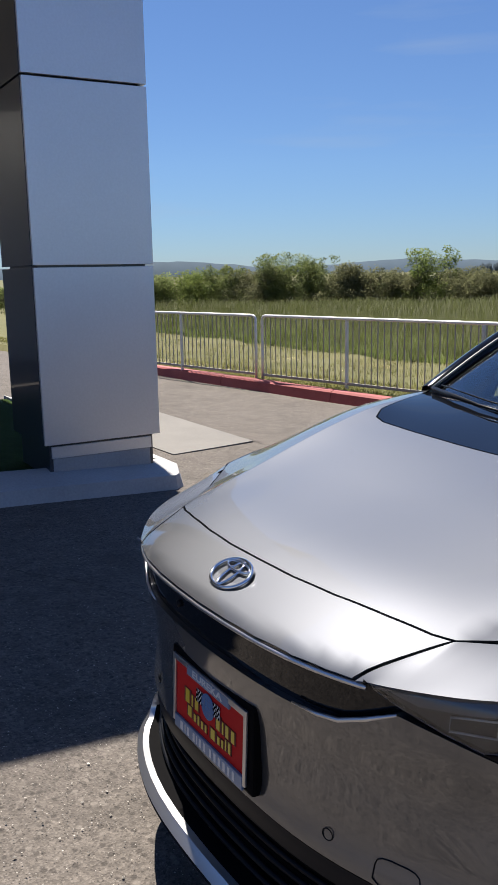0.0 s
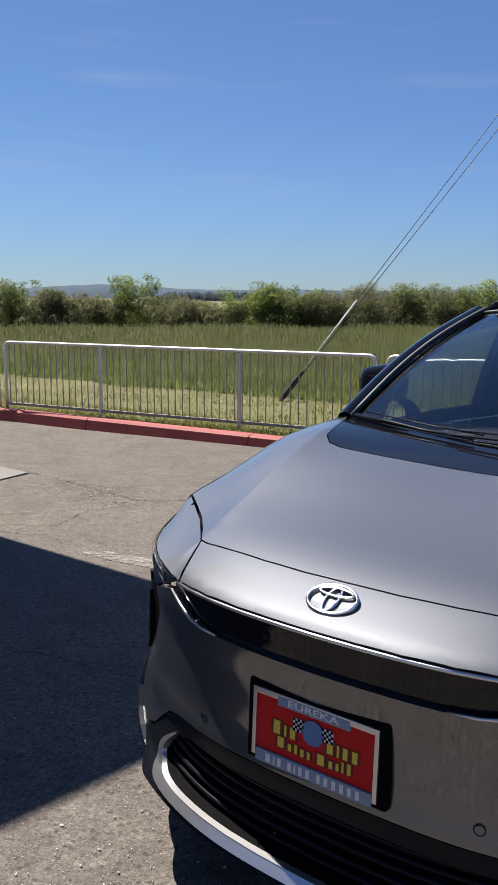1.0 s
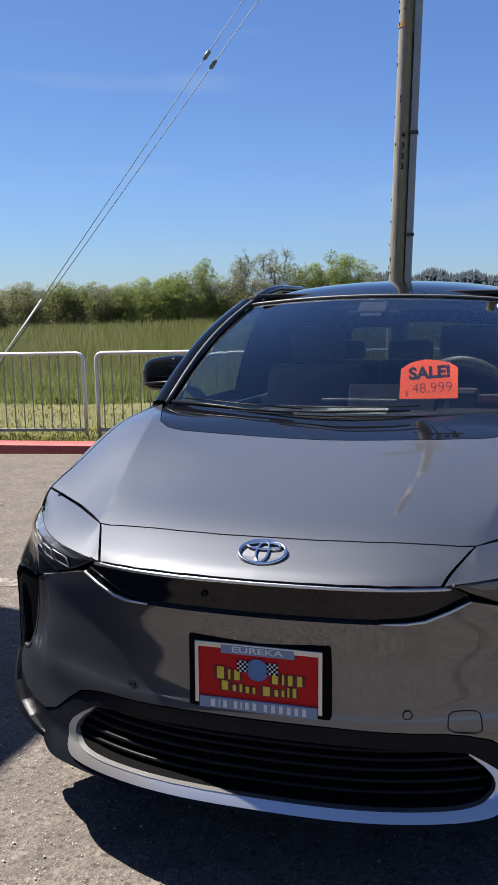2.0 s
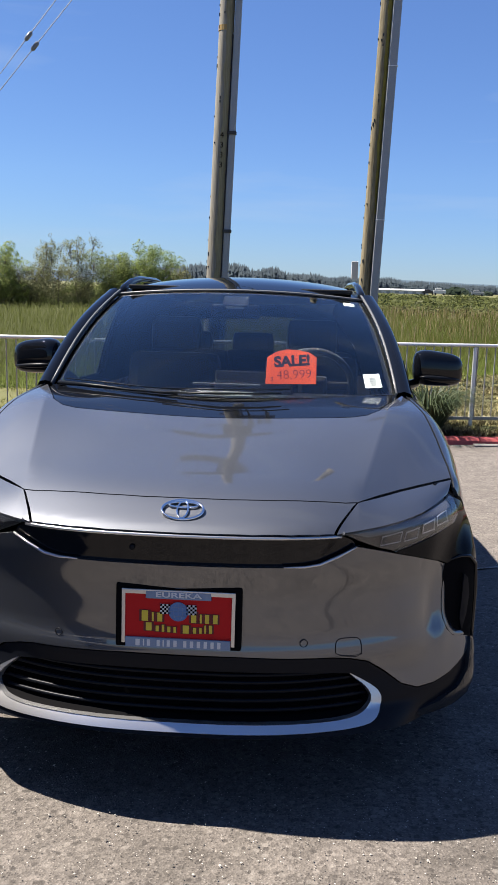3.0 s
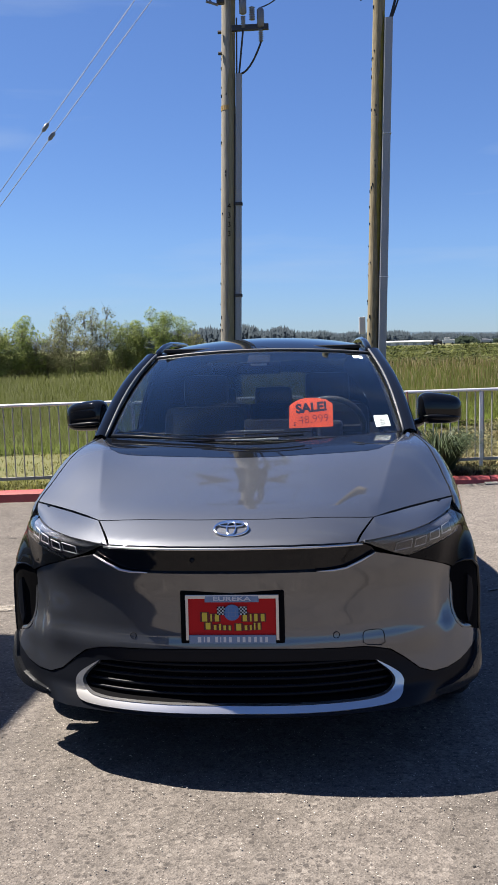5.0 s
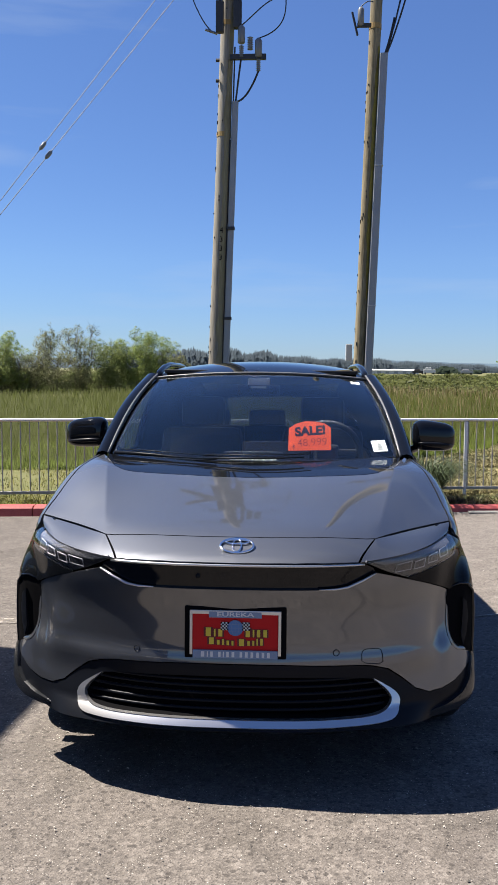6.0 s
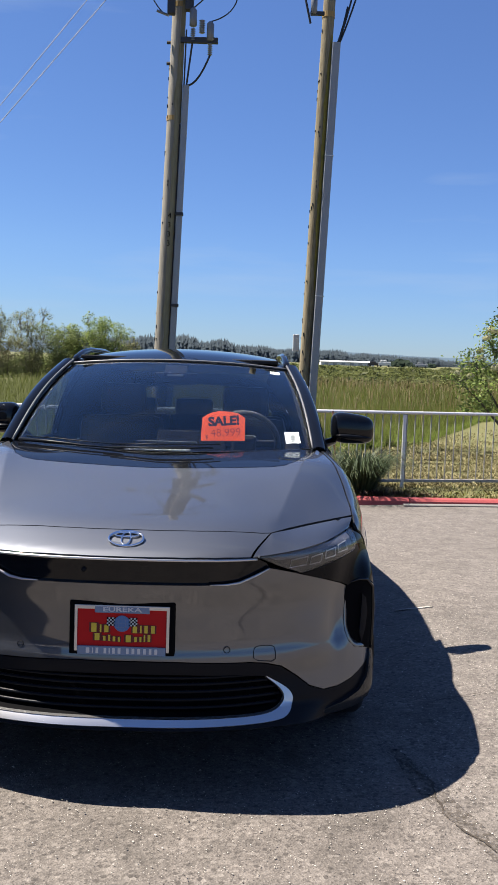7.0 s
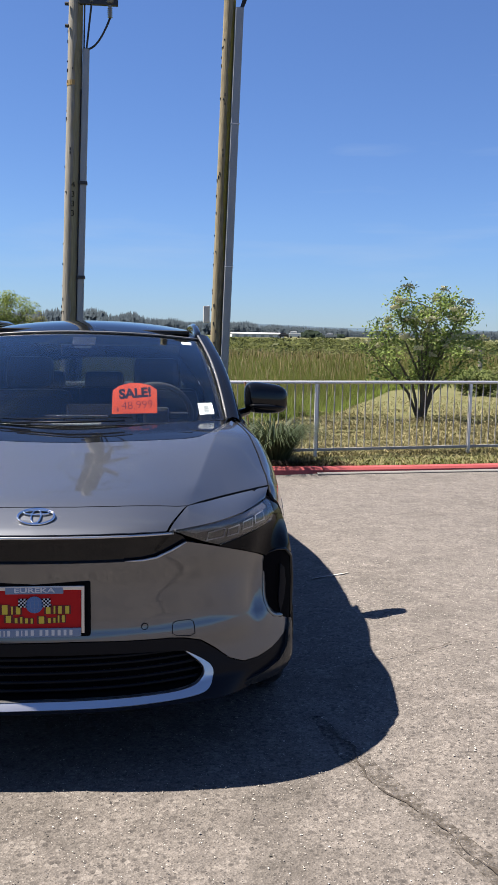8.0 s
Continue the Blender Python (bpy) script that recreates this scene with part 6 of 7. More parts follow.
def streak(p, at, z0, z1, a0, a1, material, label, seed):
    """A long growth of moss on one side of the timber, with a ragged edge."""
    v, f, n = [], [], 60
    for i in range(n + 1):
        z = z0 + (z1 - z0) * i / n
        c, r = at(z)
        e = 0.25 * noise.noise((z * 3.0, seed, 1)) + 0.15 * noise.noise((z * 11.0, seed, 4))
        fade = min(1.0, 0.15 + 4 * min(i, n - i) / n)
        lo, hi = (a0 + a1) / 2 + ((a0 - a1) / 2 + e) * fade, a1
        for k in range(5):
            a = lo + (hi - lo) * k / 4
            v.append(c + Vector((math.cos(a), math.sin(a), 0)) * (r * 1.045 + 0.002))
    for i in range(n):
        for k in range(4):
            f.append((i * 5 + k, i * 5 + k + 1, (i + 1) * 5 + k + 1, (i + 1) * 5 + k))
    return mesh("moss_streak", v, f, material, p, label)


streak(poleB, atB, 2.7, 7.0, -1.35, -0.45, MOSS_STREAK, "yellow-green moss down one side", 3)
streak(poleA, atA, -0.3, 7.6, -1.45, -0.30, OLIVE_STREAK, "olive algae down one side", 8)


def riser(p, at, z0, z1, off, wd, dp, material, name="riser"):
    bm = bmesh.new()
    prev = None
    for i in range(13):
        z = z0 + (z1 - z0) * i / 12
        c, r = at(z)
        c = c + Vector((off, -0.06, 0))
        ring = [bm.verts.new(c + Vector(q)) for q in ((-wd / 2, dp / 2, 0), (-wd / 2, -dp / 2 + 0.015, 0), (-wd / 2 + 0.015, -dp / 2, 0), (wd / 2 - 0.015, -dp / 2, 0), (wd / 2, -dp / 2 + 0.015, 0), (wd / 2, dp / 2, 0))]
        if prev:
            for k in range(5):
                bm.faces.new((prev[k], prev[k + 1], ring[k + 1], ring[k]))
        prev = ring
    bm.faces.new(prev)
    bmesh.ops.recalc_face_normals(bm, faces=bm.faces)
    return part(name, bm, material, p)


r_ = riser(poleA, atA, -0.2, 6.04, 0.185, 0.105, 0.10, CONDUIT)
for z in (2.35, 3.9):
    c, _ = atA(z)
    part("clamp", box((0.13, 0.12, 0.05), (c.x + 0.19, 12.32, z), 0.005), DARK_METAL, r_)
riser(poleA, atA, -0.2, 5.4, 0.115, 0.035, 0.04, DARK_METAL, "conduit_pipe")
r_ = riser(poleB, atB, -0.2, 6.88, 0.160, 0.142, 0.13, CONDUIT)
for z in (2.6, 5.0):
    c, _ = atB(z)
    part("joint_cover", box((0.155, 0.145, 0.012), (c.x + 0.165, 12.54, z), 0.002), GALV, r_)
c, r = atB(1.75)
bx_ = part("meter_box", box((0.11, 0.12, 0.30), (c.x - 0.17, 12.9, 1.78), 0.008), METAL_WHITE, poleB, "small pale box on the pole")
for z in (5.5, 7.35):
    c, r = atA(z)
    part("band", lathe([(r + 0.006, -0.04), (r + 0.006, 0.04)], "z", 18, (c.x, c.y, z)), YELLOW, poleA, "yellow marker band")
c, r = atB(7.35)
part("band", lathe([(r + 0.008, -0.045), (r + 0.008, 0.045)], "z", 18, (c.x, c.y, 7.35)), YELLOW, poleB, "yellow marker band")
for i, ch in enumerate("4333"):
    z = 3.86 - 0.155 * i
    c, r = atA(z)
    lettering(ch, 0.13, VOID, poleA, (c.x + 0.03, c.y - r - 0.006, z), (90, 0, 0), depth=0.003, name="figure", bold=0.0)


def insulator(p, c, h, r, name="insulator"):
    prof = []
    n = 6
    for i in range(n):
        z = h * i / n
        prof += [(r * 0.55, z), (r, z + h / n * 0.35), (r * 0.55, z + h / n * 0.7)]
    return part(name, lathe(prof, "z", 12, c), PORCELAIN, p, smooth=True)


c, r = atA(6.75)
part("arm", box((0.62, 0.07, 0.09), (c.x + 0.38, 12.22, 6.74), 0.005), DARK_METAL, poleA, "dark steel arm")
for dx, z0, h in ((0.27, 6.95, 0.30), (0.56, 6.72, 0.32)):
    part("surge_arrester", lathe([(0.035, 0), (0.062, 0.02), (0.062, h - 0.04), (0.03, h)], "z", 12, (c.x + dx, 12.2, z0)), PORCELAIN, poleA, "grey surge arrester", True)
    insulator(poleA, (c.x + dx, 12.2, z0 - 0.22), 0.2, 0.045)
insulator(poleA, (c.x + 0.42, 12.2, 6.85), 0.22, 0.055)
part("cutout", box((0.13, 0.12, 0.52), (c.x - 0.10, 12.22, 7.40), 0.02), DARK_METAL, poleA, "dark fuse cutout")
part("cutout", box((0.14, 0.14, 0.46), (c.x + 0.20, 12.25, 7.45), 0.02), DARK_METAL, poleA, "dark fuse cutout")
part("arm", box((1.5, 0.09, 0.11), (c.x - 0.1, 12.22, 7.78), 0.006), WOOD, poleA, "timber crossarm")
for z in (6.38, 6.72):
    part("bolt", lathe([(0.03, 0), (0.03, 0.06)], "x", 8, (c.x - 0.17, 12.3, z)), DARK_METAL, poleA)


def hang(p, a, b, sag, r=0.014, side=(0, 0, 0), name="cable"):
    a, b, s = Vector(a), Vector(b), Vector(side)
    pts = [a.lerp(b, t) + s * math.sin(math.pi * t) - Vector((0, 0, sag)) * 4 * t * (1 - t) for t in np.linspace(0, 1, 14)]
    return part(name, tube(pts, r, 6), CABLE, p, smooth=True)


top = atA(6.04)[0] + Vector((0.19, -0.06, 0))
hang(poleA, top, (c.x + 0.56, 12.2, 6.5), 0.12, 0.017)
hang(poleA, top, (c.x + 0.27, 12.2, 6.75), 0.0, 0.017)
hang(poleA, top + Vector((-0.04, 0, 0)), (c.x + 0.16, 12.2, 6.9), 0.0, 0.014)
hang(poleA, (c.x + 0.27, 12.2, 7.25), (c.x + 1.05, 12.2, 7.75), 0.18, 0.010, (0.05, 0, 0.30))
hang(poleA, (c.x + 0.56, 12.2, 7.04), (c.x + 1.0, 12.2, 7.9), 0.15, 0.010, (0.18, 0, 0.0))
hang(poleA, (c.x - 0.22, 12.2, 7.15), (c.x - 0.62, 12.2, 7.85), 0.10, 0.010)
part("dead_end", tube([(c.x - 0.14, 12.2, 7.12), (c.x - 0.34, 12.2, 7.19)], 0.022, 8), PORCELAIN, poleA)
c, r = atB(7.35)
part("arm", box((0.24, 0.06, 0.06), (c.x - 0.20, 12.45, 7.32), 0.005), DARK_METAL, poleB)
part("surge_arrester", lathe([(0.03, 0), (0.055, 0.02), (0.055, 0.28), (0.03, 0.32)], "z", 12, (c.x - 0.26, 12.45, 7.30)), PORCELAIN, poleB, "grey surge arrester", True)
part("cutout", box((0.035, 0.04, 0.40), (c.x - 0.36, 12.45, 7.35), 0.008, (0, -14, 0)), DARK_METAL, poleB)
topB = atB(6.88)[0] + Vector((0.17, -0.06, 0))
for dx, dz in ((0.30, 1.1), (0.16, 0.9), (0.06, 0.6)):
    hang(poleB, topB + Vector((dx * 0.15, 0, 0)), topB + Vector((dx + 0.10, 0, dz)), 0.05, 0.016)
hang(poleB, (c.x - 0.26, 12.45, 7.62), (c.x - 0.05, 12.45, 7.70), -0.05, 0.009)

# both poles are built a tenth too small and set back by as much, about a point at head height
for p in (poleA, poleB):
    p.scale = (1.1, 1.1, 1.1)
    p.location = Vector((0.36, -2.6, 1.465)) * -0.1

# guy wires to the ground anchor
guy = thing("guy_wire", "pair of steel guy wires with insulators and a pale guard", "guy wire")
g0 = Vector((-7.43, 9.66, -0.2))
g1 = Vector((-1.08, 13.85, 10.1))
for k, (o0, o1) in enumerate(((Vector((0, 0, 0)), Vector((0, 0, 0))), (Vector((0.02, 0, 0.0)), Vector((0, 0, -0.48))))):
    a, b = g0 + o0, g1 + o1
    part("wire", tube([a, b], 0.0060, 6), DARK_METAL, guy)
    d = (b - a).normalized()
    q = a.lerp(b, 0.525 if k == 0 else 0.537)
    part("strain_insulator", tube([q - d * 0.09, q - d * 0.06, q + d * 0.06, q + d * 0.09], [0.012, 0.036, 0.036, 0.012], 10), PORCELAIN, guy, "grey strain insulator", True)
d = (g1 - g0).normalized()
part("guard", tube([g0 + d * 0.55, g0 + d * 2.05], 0.015, 8), METAL_WHITE, guy, "pale plastic guard", True)
part("anchor_rod", tube([g0 - d * 0.1, g0 + d * 0.12, g0 + d * 0.45, g0 + d * 0.66], [0.012, 0.040, 0.046, 0.018], 8), DARK_METAL, guy)

# ---- vegetation ----
def ribbons(name, material, pts, label, category, seed=1, parent=None):
    """Blades of grass: pts rows x, y, z, height, width, lean, turn. Two faces a blade."""
    p = np.array(pts)
    n = len(p)
    ca, sa = np.cos(p[:, 6]), np.sin(p[:, 6])
    rng = np.random.default_rng(seed)
    la = rng.uniform(0, 6.283, n)
    lx_, ly_ = np.cos(la) * p[:, 5], np.sin(la) * p[:, 5]
    w, h = p[:, 4] / 2, p[:, 3]
    v = np.zeros((n, 5, 3))
    for k, (t, s) in enumerate(((0, -1), (0, 1), (0.55, -0.8), (0.55, 0.8), (1, 0))):
        v[:, k, 0] = p[:, 0] + ca * w * s + lx_ * t * t * h
        v[:, k, 1] = p[:, 1] + sa * w * s + ly_ * t * t * h
        v[:, k, 2] = p[:, 2] + h * t * (1 - 0.25 * t * p[:, 5])
    base = np.arange(n) * 5
    f = np.concatenate([np.stack([base, base + 1, base + 3], 1), np.stack([base, base + 3, base + 2], 1), np.stack([base + 2, base + 3, base + 4], 1)])
    me = bpy.data.meshes.new(name)
    me.vertices.add(n * 5)
    me.vertices.foreach_set("co", v.reshape(-1))
    me.loops.add(len(f) * 3)
    me.loops.foreach_set("vertex_index", f.reshape(-1).astype(np.int32))
    me.polygons.add(len(f))
    me.polygons.foreach_set("loop_start", (np.arange(len(f)) * 3).astype(np.int32))
    me.polygons.foreach_set("loop_total", np.full(len(f), 3, np.int32))
    me.update(calc_edges=True)
    me.polygons.foreach_set("use_smooth", np.ones(len(f), bool))
    # blades share the sward's upward shading, each leaning its own way
    nr = np.stack([rng.normal(0, 0.45, n), rng.normal(-0.25, 0.45, n), np.ones(n)], 1)
    nr /= np.linalg.norm(nr, axis=1)[:, None]
    me.normals_split_custom_set_from_vertices(np.repeat(nr, 5, 0).tolist())
    me.materials.append(material)
    ob = new(name, me)
    if parent:
        ob.parent = parent
    if category:
        tagged(ob, label, category, kind="stuff")
    return ob


def reed_edge(x):
    """Where the mown strip ends and the tall grass begins."""
    return float(np.interp(x, [-60, -20, -10, -4, 0, 2, 4, 7, 12, 40], [9.8, 9.9, 9.9, 10.6, 11.5, 12.6, 15.0, 22, 26, 30])) + 0.35 * noise.noise((x * 0.6, 0, 5))


def wedge(rng, r0, r1, a0, a1):
    """A point at an even spread over the view's sector; r from r0 to r1, bearing in degrees."""
    r = math.sqrt(rng.uniform(r0 * r0, r1 * r1))
    a = math.radians(rng.uniform(a0, a1))
    return r * math.sin(a), -1.5 + r * math.cos(a), r


rng = random.Random(11)
rows = []
for r0, r1, count, wmul in ((9, 16, 95000, 0.7), (16, 26, 95000, 1.1), (26, 42, 75000, 1.8), (42, 75, 45000, 3.0)):
    for _ in range(count):
        x, y, r = wedge(rng, r0, r1, -80, 26)
        if y < reed_edge(x):
            continue
        clump = noise.noise((x * 0.25, y * 0.25, 2))
        h = rng.uniform(0.30, 0.62) * (1 + 0.35 * clump) * (0.65 + 0.35 * sstep(0, 2.0, y - reed_edge(x)))
        rows.append((x, y, field_z(x, y) - 0.03, h, rng.uniform(0.006, 0.012) * wmul, rng.uniform(0.05, 0.5), rng.uniform(-0.9, 0.9)))
ribbons("tall_grass", REED, rows, "tall green marsh grass beyond the fence", "grass", 3)
# fresher growth along the edge of the mown strip
rows = []
for _ in range(42000):
    x = rng.uniform(-24, 9)
    y = reed_edge(x) - 0.25 + 2.6 * rng.random() ** 1.6
    rows.append((x, y, field_z(x, y) - 0.02, rng.uniform(0.14, 0.46) * (0.55 + 0.45 * sstep(0, 1.2, y - reed_edge(x))), rng.uniform(0.006, 0.013), rng.uniform(0.1, 0.7), rng.uniform(-0.9, 0.9)))
ribbons("edge_grass", FRESH_GRASS, rows, "fresh green grass along the edge of the mown strip", "grass", 12)
# brown seed heads
rows = []
for _ in range(4200):
    x, y, r = wedge(rng, 13, 60, -10, 26)
    if y < reed_edge(x) + 0.5:
        continue
    rows.append((x, y, field_z(x, y) + 0.25, rng.uniform(0.30, 0.50), 0.006 + r * 0.00035, rng.uniform(0.05, 0.3), rng.uniform(-0.9, 0.9)))
ribbons("dry_stalks", DRY_STALK, rows, "dry brown stalks standing in the marsh grass", "grass", 4)
# mown strip
rows = []
for _ in range(115000):
    x = rng.uniform(-22, 12)
    y = fence_y(x) + rng.uniform(-0.75, 9.0) ** 1.0
    if rng.random() < 0.25:
        y = kerb_y(x) + rng.uniform(0.18, 1.2)
    if y > reed_edge(x) + 0.4 or y < kerb_y(x) + 0.17:
        continue
    if (noise.noise((x * 0.8, y * 0.8, 8)) < -0.25 or (x > 1.0 and y < fence_y(x) + 0.2)) and rng.random() < 0.8:
        continue
    if x > 0.8 and rng.random() < 0.7:
        continue
    rows.append((x, y, field_z(x, y) - 0.01, rng.uniform(0.03, 0.085), rng.uniform(0.006, 0.012), rng.uniform(0.2, 0.9), rng.uniform(0, 3.14)))
ribbons("mown_grass", MOWN, rows, "short yellowing mown grass", "grass", 5)
rows = []
for _ in range(60000):
    x = rng.uniform(-22, 12) if rng.random() < 0.5 else rng.uniform(1.5, 12)
    band = rng.choice((0.5, 1.25, 2.0, 2.8, 3.7, 4.7, 5.8))
    y = fence_y(x) + band + 0.25 * noise.noise((x * 0.5, band, 1)) + rng.gauss(0, 0.13)
    if y > reed_edge(x) or noise.noise((x * 0.9, band * 3, 4)) < (0.36 if x < 1.5 else -0.18):
        continue
    rows.append((x, y, field_z(x, y) + rng.uniform(0.0, 0.11 if x > 1 else 0.05), rng.uniform(0.02, 0.06), rng.uniform(0.007, 0.014), rng.uniform(0.8, 2.5), rng.uniform(0, 3.14)))
for _ in range(80000):
    x = rng.uniform(1.2, 12)
    y = fence_y(x) + rng.uniform(-0.5, 12) * rng.random() ** 0.5
    if y > reed_edge(x) or y < kerb_y(x) + 0.2 or noise.noise((x * 1.1, y * 1.6, 14)) < -0.12:
        continue
    rows.append((x, y, field_z(x, y) - 0.005, rng.uniform(0.03, 0.08), rng.uniform(0.005, 0.011), rng.uniform(0.3, 1.6), rng.uniform(0, 3.14)))
# raked windrows: hay heaped in low wandering ridges, furrow shade added as dark blades
def rake(x, y):
    d = y - fence_y(x)
    return d / 0.78 + 0.55 * noise.noise((x * 0.45, d * 0.3, 31)) + 0.10 * noise.noise((x * 1.7, d * 1.2, 7))


dark_rows = []
for _ in range(90000):
    x = rng.uniform(1.1, 11)
    y = fence_y(x) + rng.uniform(-0.1, 4.6)
    if y > reed_edge(x) - 0.6:
        continue
    q = rake(x, y) % 1.0
    if q < 0.24:
        if noise.noise((x * 0.9, y * 1.2, 3)) > -0.22:
            dark_rows.append((x, y, field_z(x, y) - 0.005, rng.uniform(0.02, 0.06), rng.uniform(0.010, 0.020), rng.uniform(0.6, 1.8), rng.uniform(0, 3.14)))
    elif rng.random() < 0.30 + 0.9 * noise.noise((x * 0.7, y * 0.9, 23)):
        rows.append((x, y, field_z(x, y) + 0.10 * math.sin(math.pi * (q - 0.30) / 0.70) * rng.random(), rng.uniform(0.03, 0.07), rng.uniform(0.006, 0.013), rng.uniform(0.6, 2.2), rng.uniform(0, 3.14)))
for _ in range(9000):
    x = rng.uniform(1.0, 12)
    y = kerb_y(x) + 0.17 + rng.random() ** 1.3 * (fence_y(x) + 0.2 - kerb_y(x))
    if noise.noise((x * 2.2, y * 2.2, 19)) > 0.12:
        dark_rows.append((x, y, -0.065, rng.uniform(0.02, 0.05), rng.uniform(0.008, 0.016), rng.uniform(0.5, 1.6), rng.uniform(0, 3.14)))
    else:
        rows.append((x, y, -0.065, rng.uniform(0.03, 0.08), rng.uniform(0.006, 0.012), rng.uniform(0.4, 1.6), rng.uniform(0, 3.14)))
ribbons("thatch", DARK_BLADES, dark_rows, "dark blades painting shade into the hollows between hay rows", "thatch", 16)
ribbons("cut_hay", STRAW, rows, "rows of dry cut hay lying on the mown strip", "hay", 6)
rows = []
for _ in range(16000):
    x = rng.uniform(-15, 12)
    y = kerb_y(x) + 0.15 + abs(rng.gauss(0, 0.22))
    if y > fence_y(x) + 0.3 or (x > 1.0 and rng.random() < 0.75):
        continue
    rows.append((x, y, -0.06, rng.uniform(0.02, 0.07), rng.uniform(0.006, 0.012), rng.uniform(0.2, 0.9), rng.uniform(0, 3.14)))
ribbons("verge_grass", MOWN, rows, "thin yellow grass growing behind the kerb", "grass", 8)


def leaf_cloud(centres, count, size, rng, squash=0.8):
    """Leaves scattered in round clumps: one small bent quad each."""
    v, f, nn = [], [], []
    tot = sum(c[3] ** 2 for c in centres)
    for cx, cy, cz, r in centres:
        k = int(count * r * r / tot)
        for _ in range(k):
            d = Vector((rng.gauss(0, 1), rng.gauss(0, 1), rng.gauss(0, 1))).normalized()
            q = r * rng.uniform(0.55, 1.08) ** 0.6
            p = Vector((cx, cy, cz)) + Vector((d.x * q, d.y * q, d.z * q * squash))
            if p.z < 0.0:
                p.z = rng.uniform(0, 0.1)
            a = Vector((rng.gauss(0, 1), rng.gauss(0, 1), rng.gauss(0, 0.7))).normalized()
            b = a.cross(d + Vector((rng.gauss(0, 0.5), rng.gauss(0, 0.5), rng.gauss(0, 0.5)))).normalized()
            s = size * rng.uniform(0.55, 1.3)
            i = len(v)
            v += [p - a * s, p + b * s * 0.45, p + a * s, p - b * s * 0.45]
            f.append((i, i + 1, i + 2, i + 3))
            q = (d + Vector((p.x, p.y, 0)) * 0.25 + Vector((rng.gauss(0, 0.35), rng.gauss(0, 0.35), 0.35 + rng.gauss(0, 0.35)))).normalized()
            nn += [tuple(q)] * 4
    return v, f, nn


def bush(at, width, height, kind, seed, label, leaves=2600, bare=False):
    rng = random.Random(seed)
    b = thing("bush", label, "bush", "hedgerow across the marsh", at)
    v, f = [], []
    stems = []
    nst = rng.randint(5, 8)
    centres = []
    for i in range(nst):
        a = rng.uniform(0, 6.283)
        q = rng.uniform(0.1, 0.42) * width
        tip = Vector((math.cos(a) * q, math.sin(a) * q, height * rng.uniform(0.55, 0.92)))
        foot = Vector((tip.x * 0.35, tip.y * 0.35, 0))
        mid = foot.lerp(tip, 0.5) + Vector((rng.gauss(0, 0.1), rng.gauss(0, 0.1), 0)) * width * 0.3
        stems.append((foot, mid, tip))
        for t in (0.35, 0.6, 0.85, 1.0):
            c = foot.lerp(tip, t)
            r = (0.16 + 0.10 * rng.random()) * width * (1.15 - 0.5 * t)
            centres.append((c.x + rng.gauss(0, 0.06 * width), c.y + rng.gauss(0, 0.06 * width), c.z * 0.95 + r * 0.2, r))
        for k in range(3):
            e = tip + Vector((rng.gauss(0, 0.16) * width, rng.gauss(0, 0.16) * width, rng.uniform(-0.30, 0.10) * height))
            stems.append((mid.lerp(tip, rng.uniform(0.2, 0.8)), mid.lerp(e, 0.6), e))
            centres.append((e.x, e.y, e.z, 0.105 * width * rng.uniform(0.7, 1.5)))
    for k in range(6):
        a = rng.uniform(0, 6.283)
        centres.append((math.cos(a) * width * 0.45, math.sin(a) * width * 0.45, height * rng.uniform(0.08, 0.3), width * rng.uniform(0.10, 0.2)))
    # bare twigs standing out of the crown
    limbs = list(stems)
    for _ in range(34 if bare else 9):
        s0 = limbs[rng.randrange(len(limbs))]
        e = s0[2] + Vector((rng.gauss(0, 0.10) * width, rng.gauss(0, 0.10) * width, rng.uniform(0.03, 0.13) * height))
        stems.append((s0[1].lerp(s0[2], 0.7), s0[2].lerp(e, 0.4), e))
        if not bare or rng.random() < 0.4:
            centres.append((e.x, e.y, e.z - 0.05, 0.045 * width * rng.uniform(0.6, 1.4)))
    bm = bmesh.new()
    for s in stems:
        t = tube(s, [0.015 * height / 3, 0.007 * height / 3, 0.002], 5)
        me = bpy.data.meshes.new("tmp")
        t.to_mesh(me); t.free()
        bm.from_mesh(me)
        bpy.data.meshes.remove(me)
    part("stem", bm, BARK, b)
    lv_, lf_, ln_ = leaf_cloud(centres, int(4.6 * leaves * (0.62 if bare else 1)), 0.036 + 0.006 * width, rng)
    crown = mesh("crown", lv_, lf_, kind, b)
    crown.data.normals_split_custom_set_from_vertices(ln_)
    return b


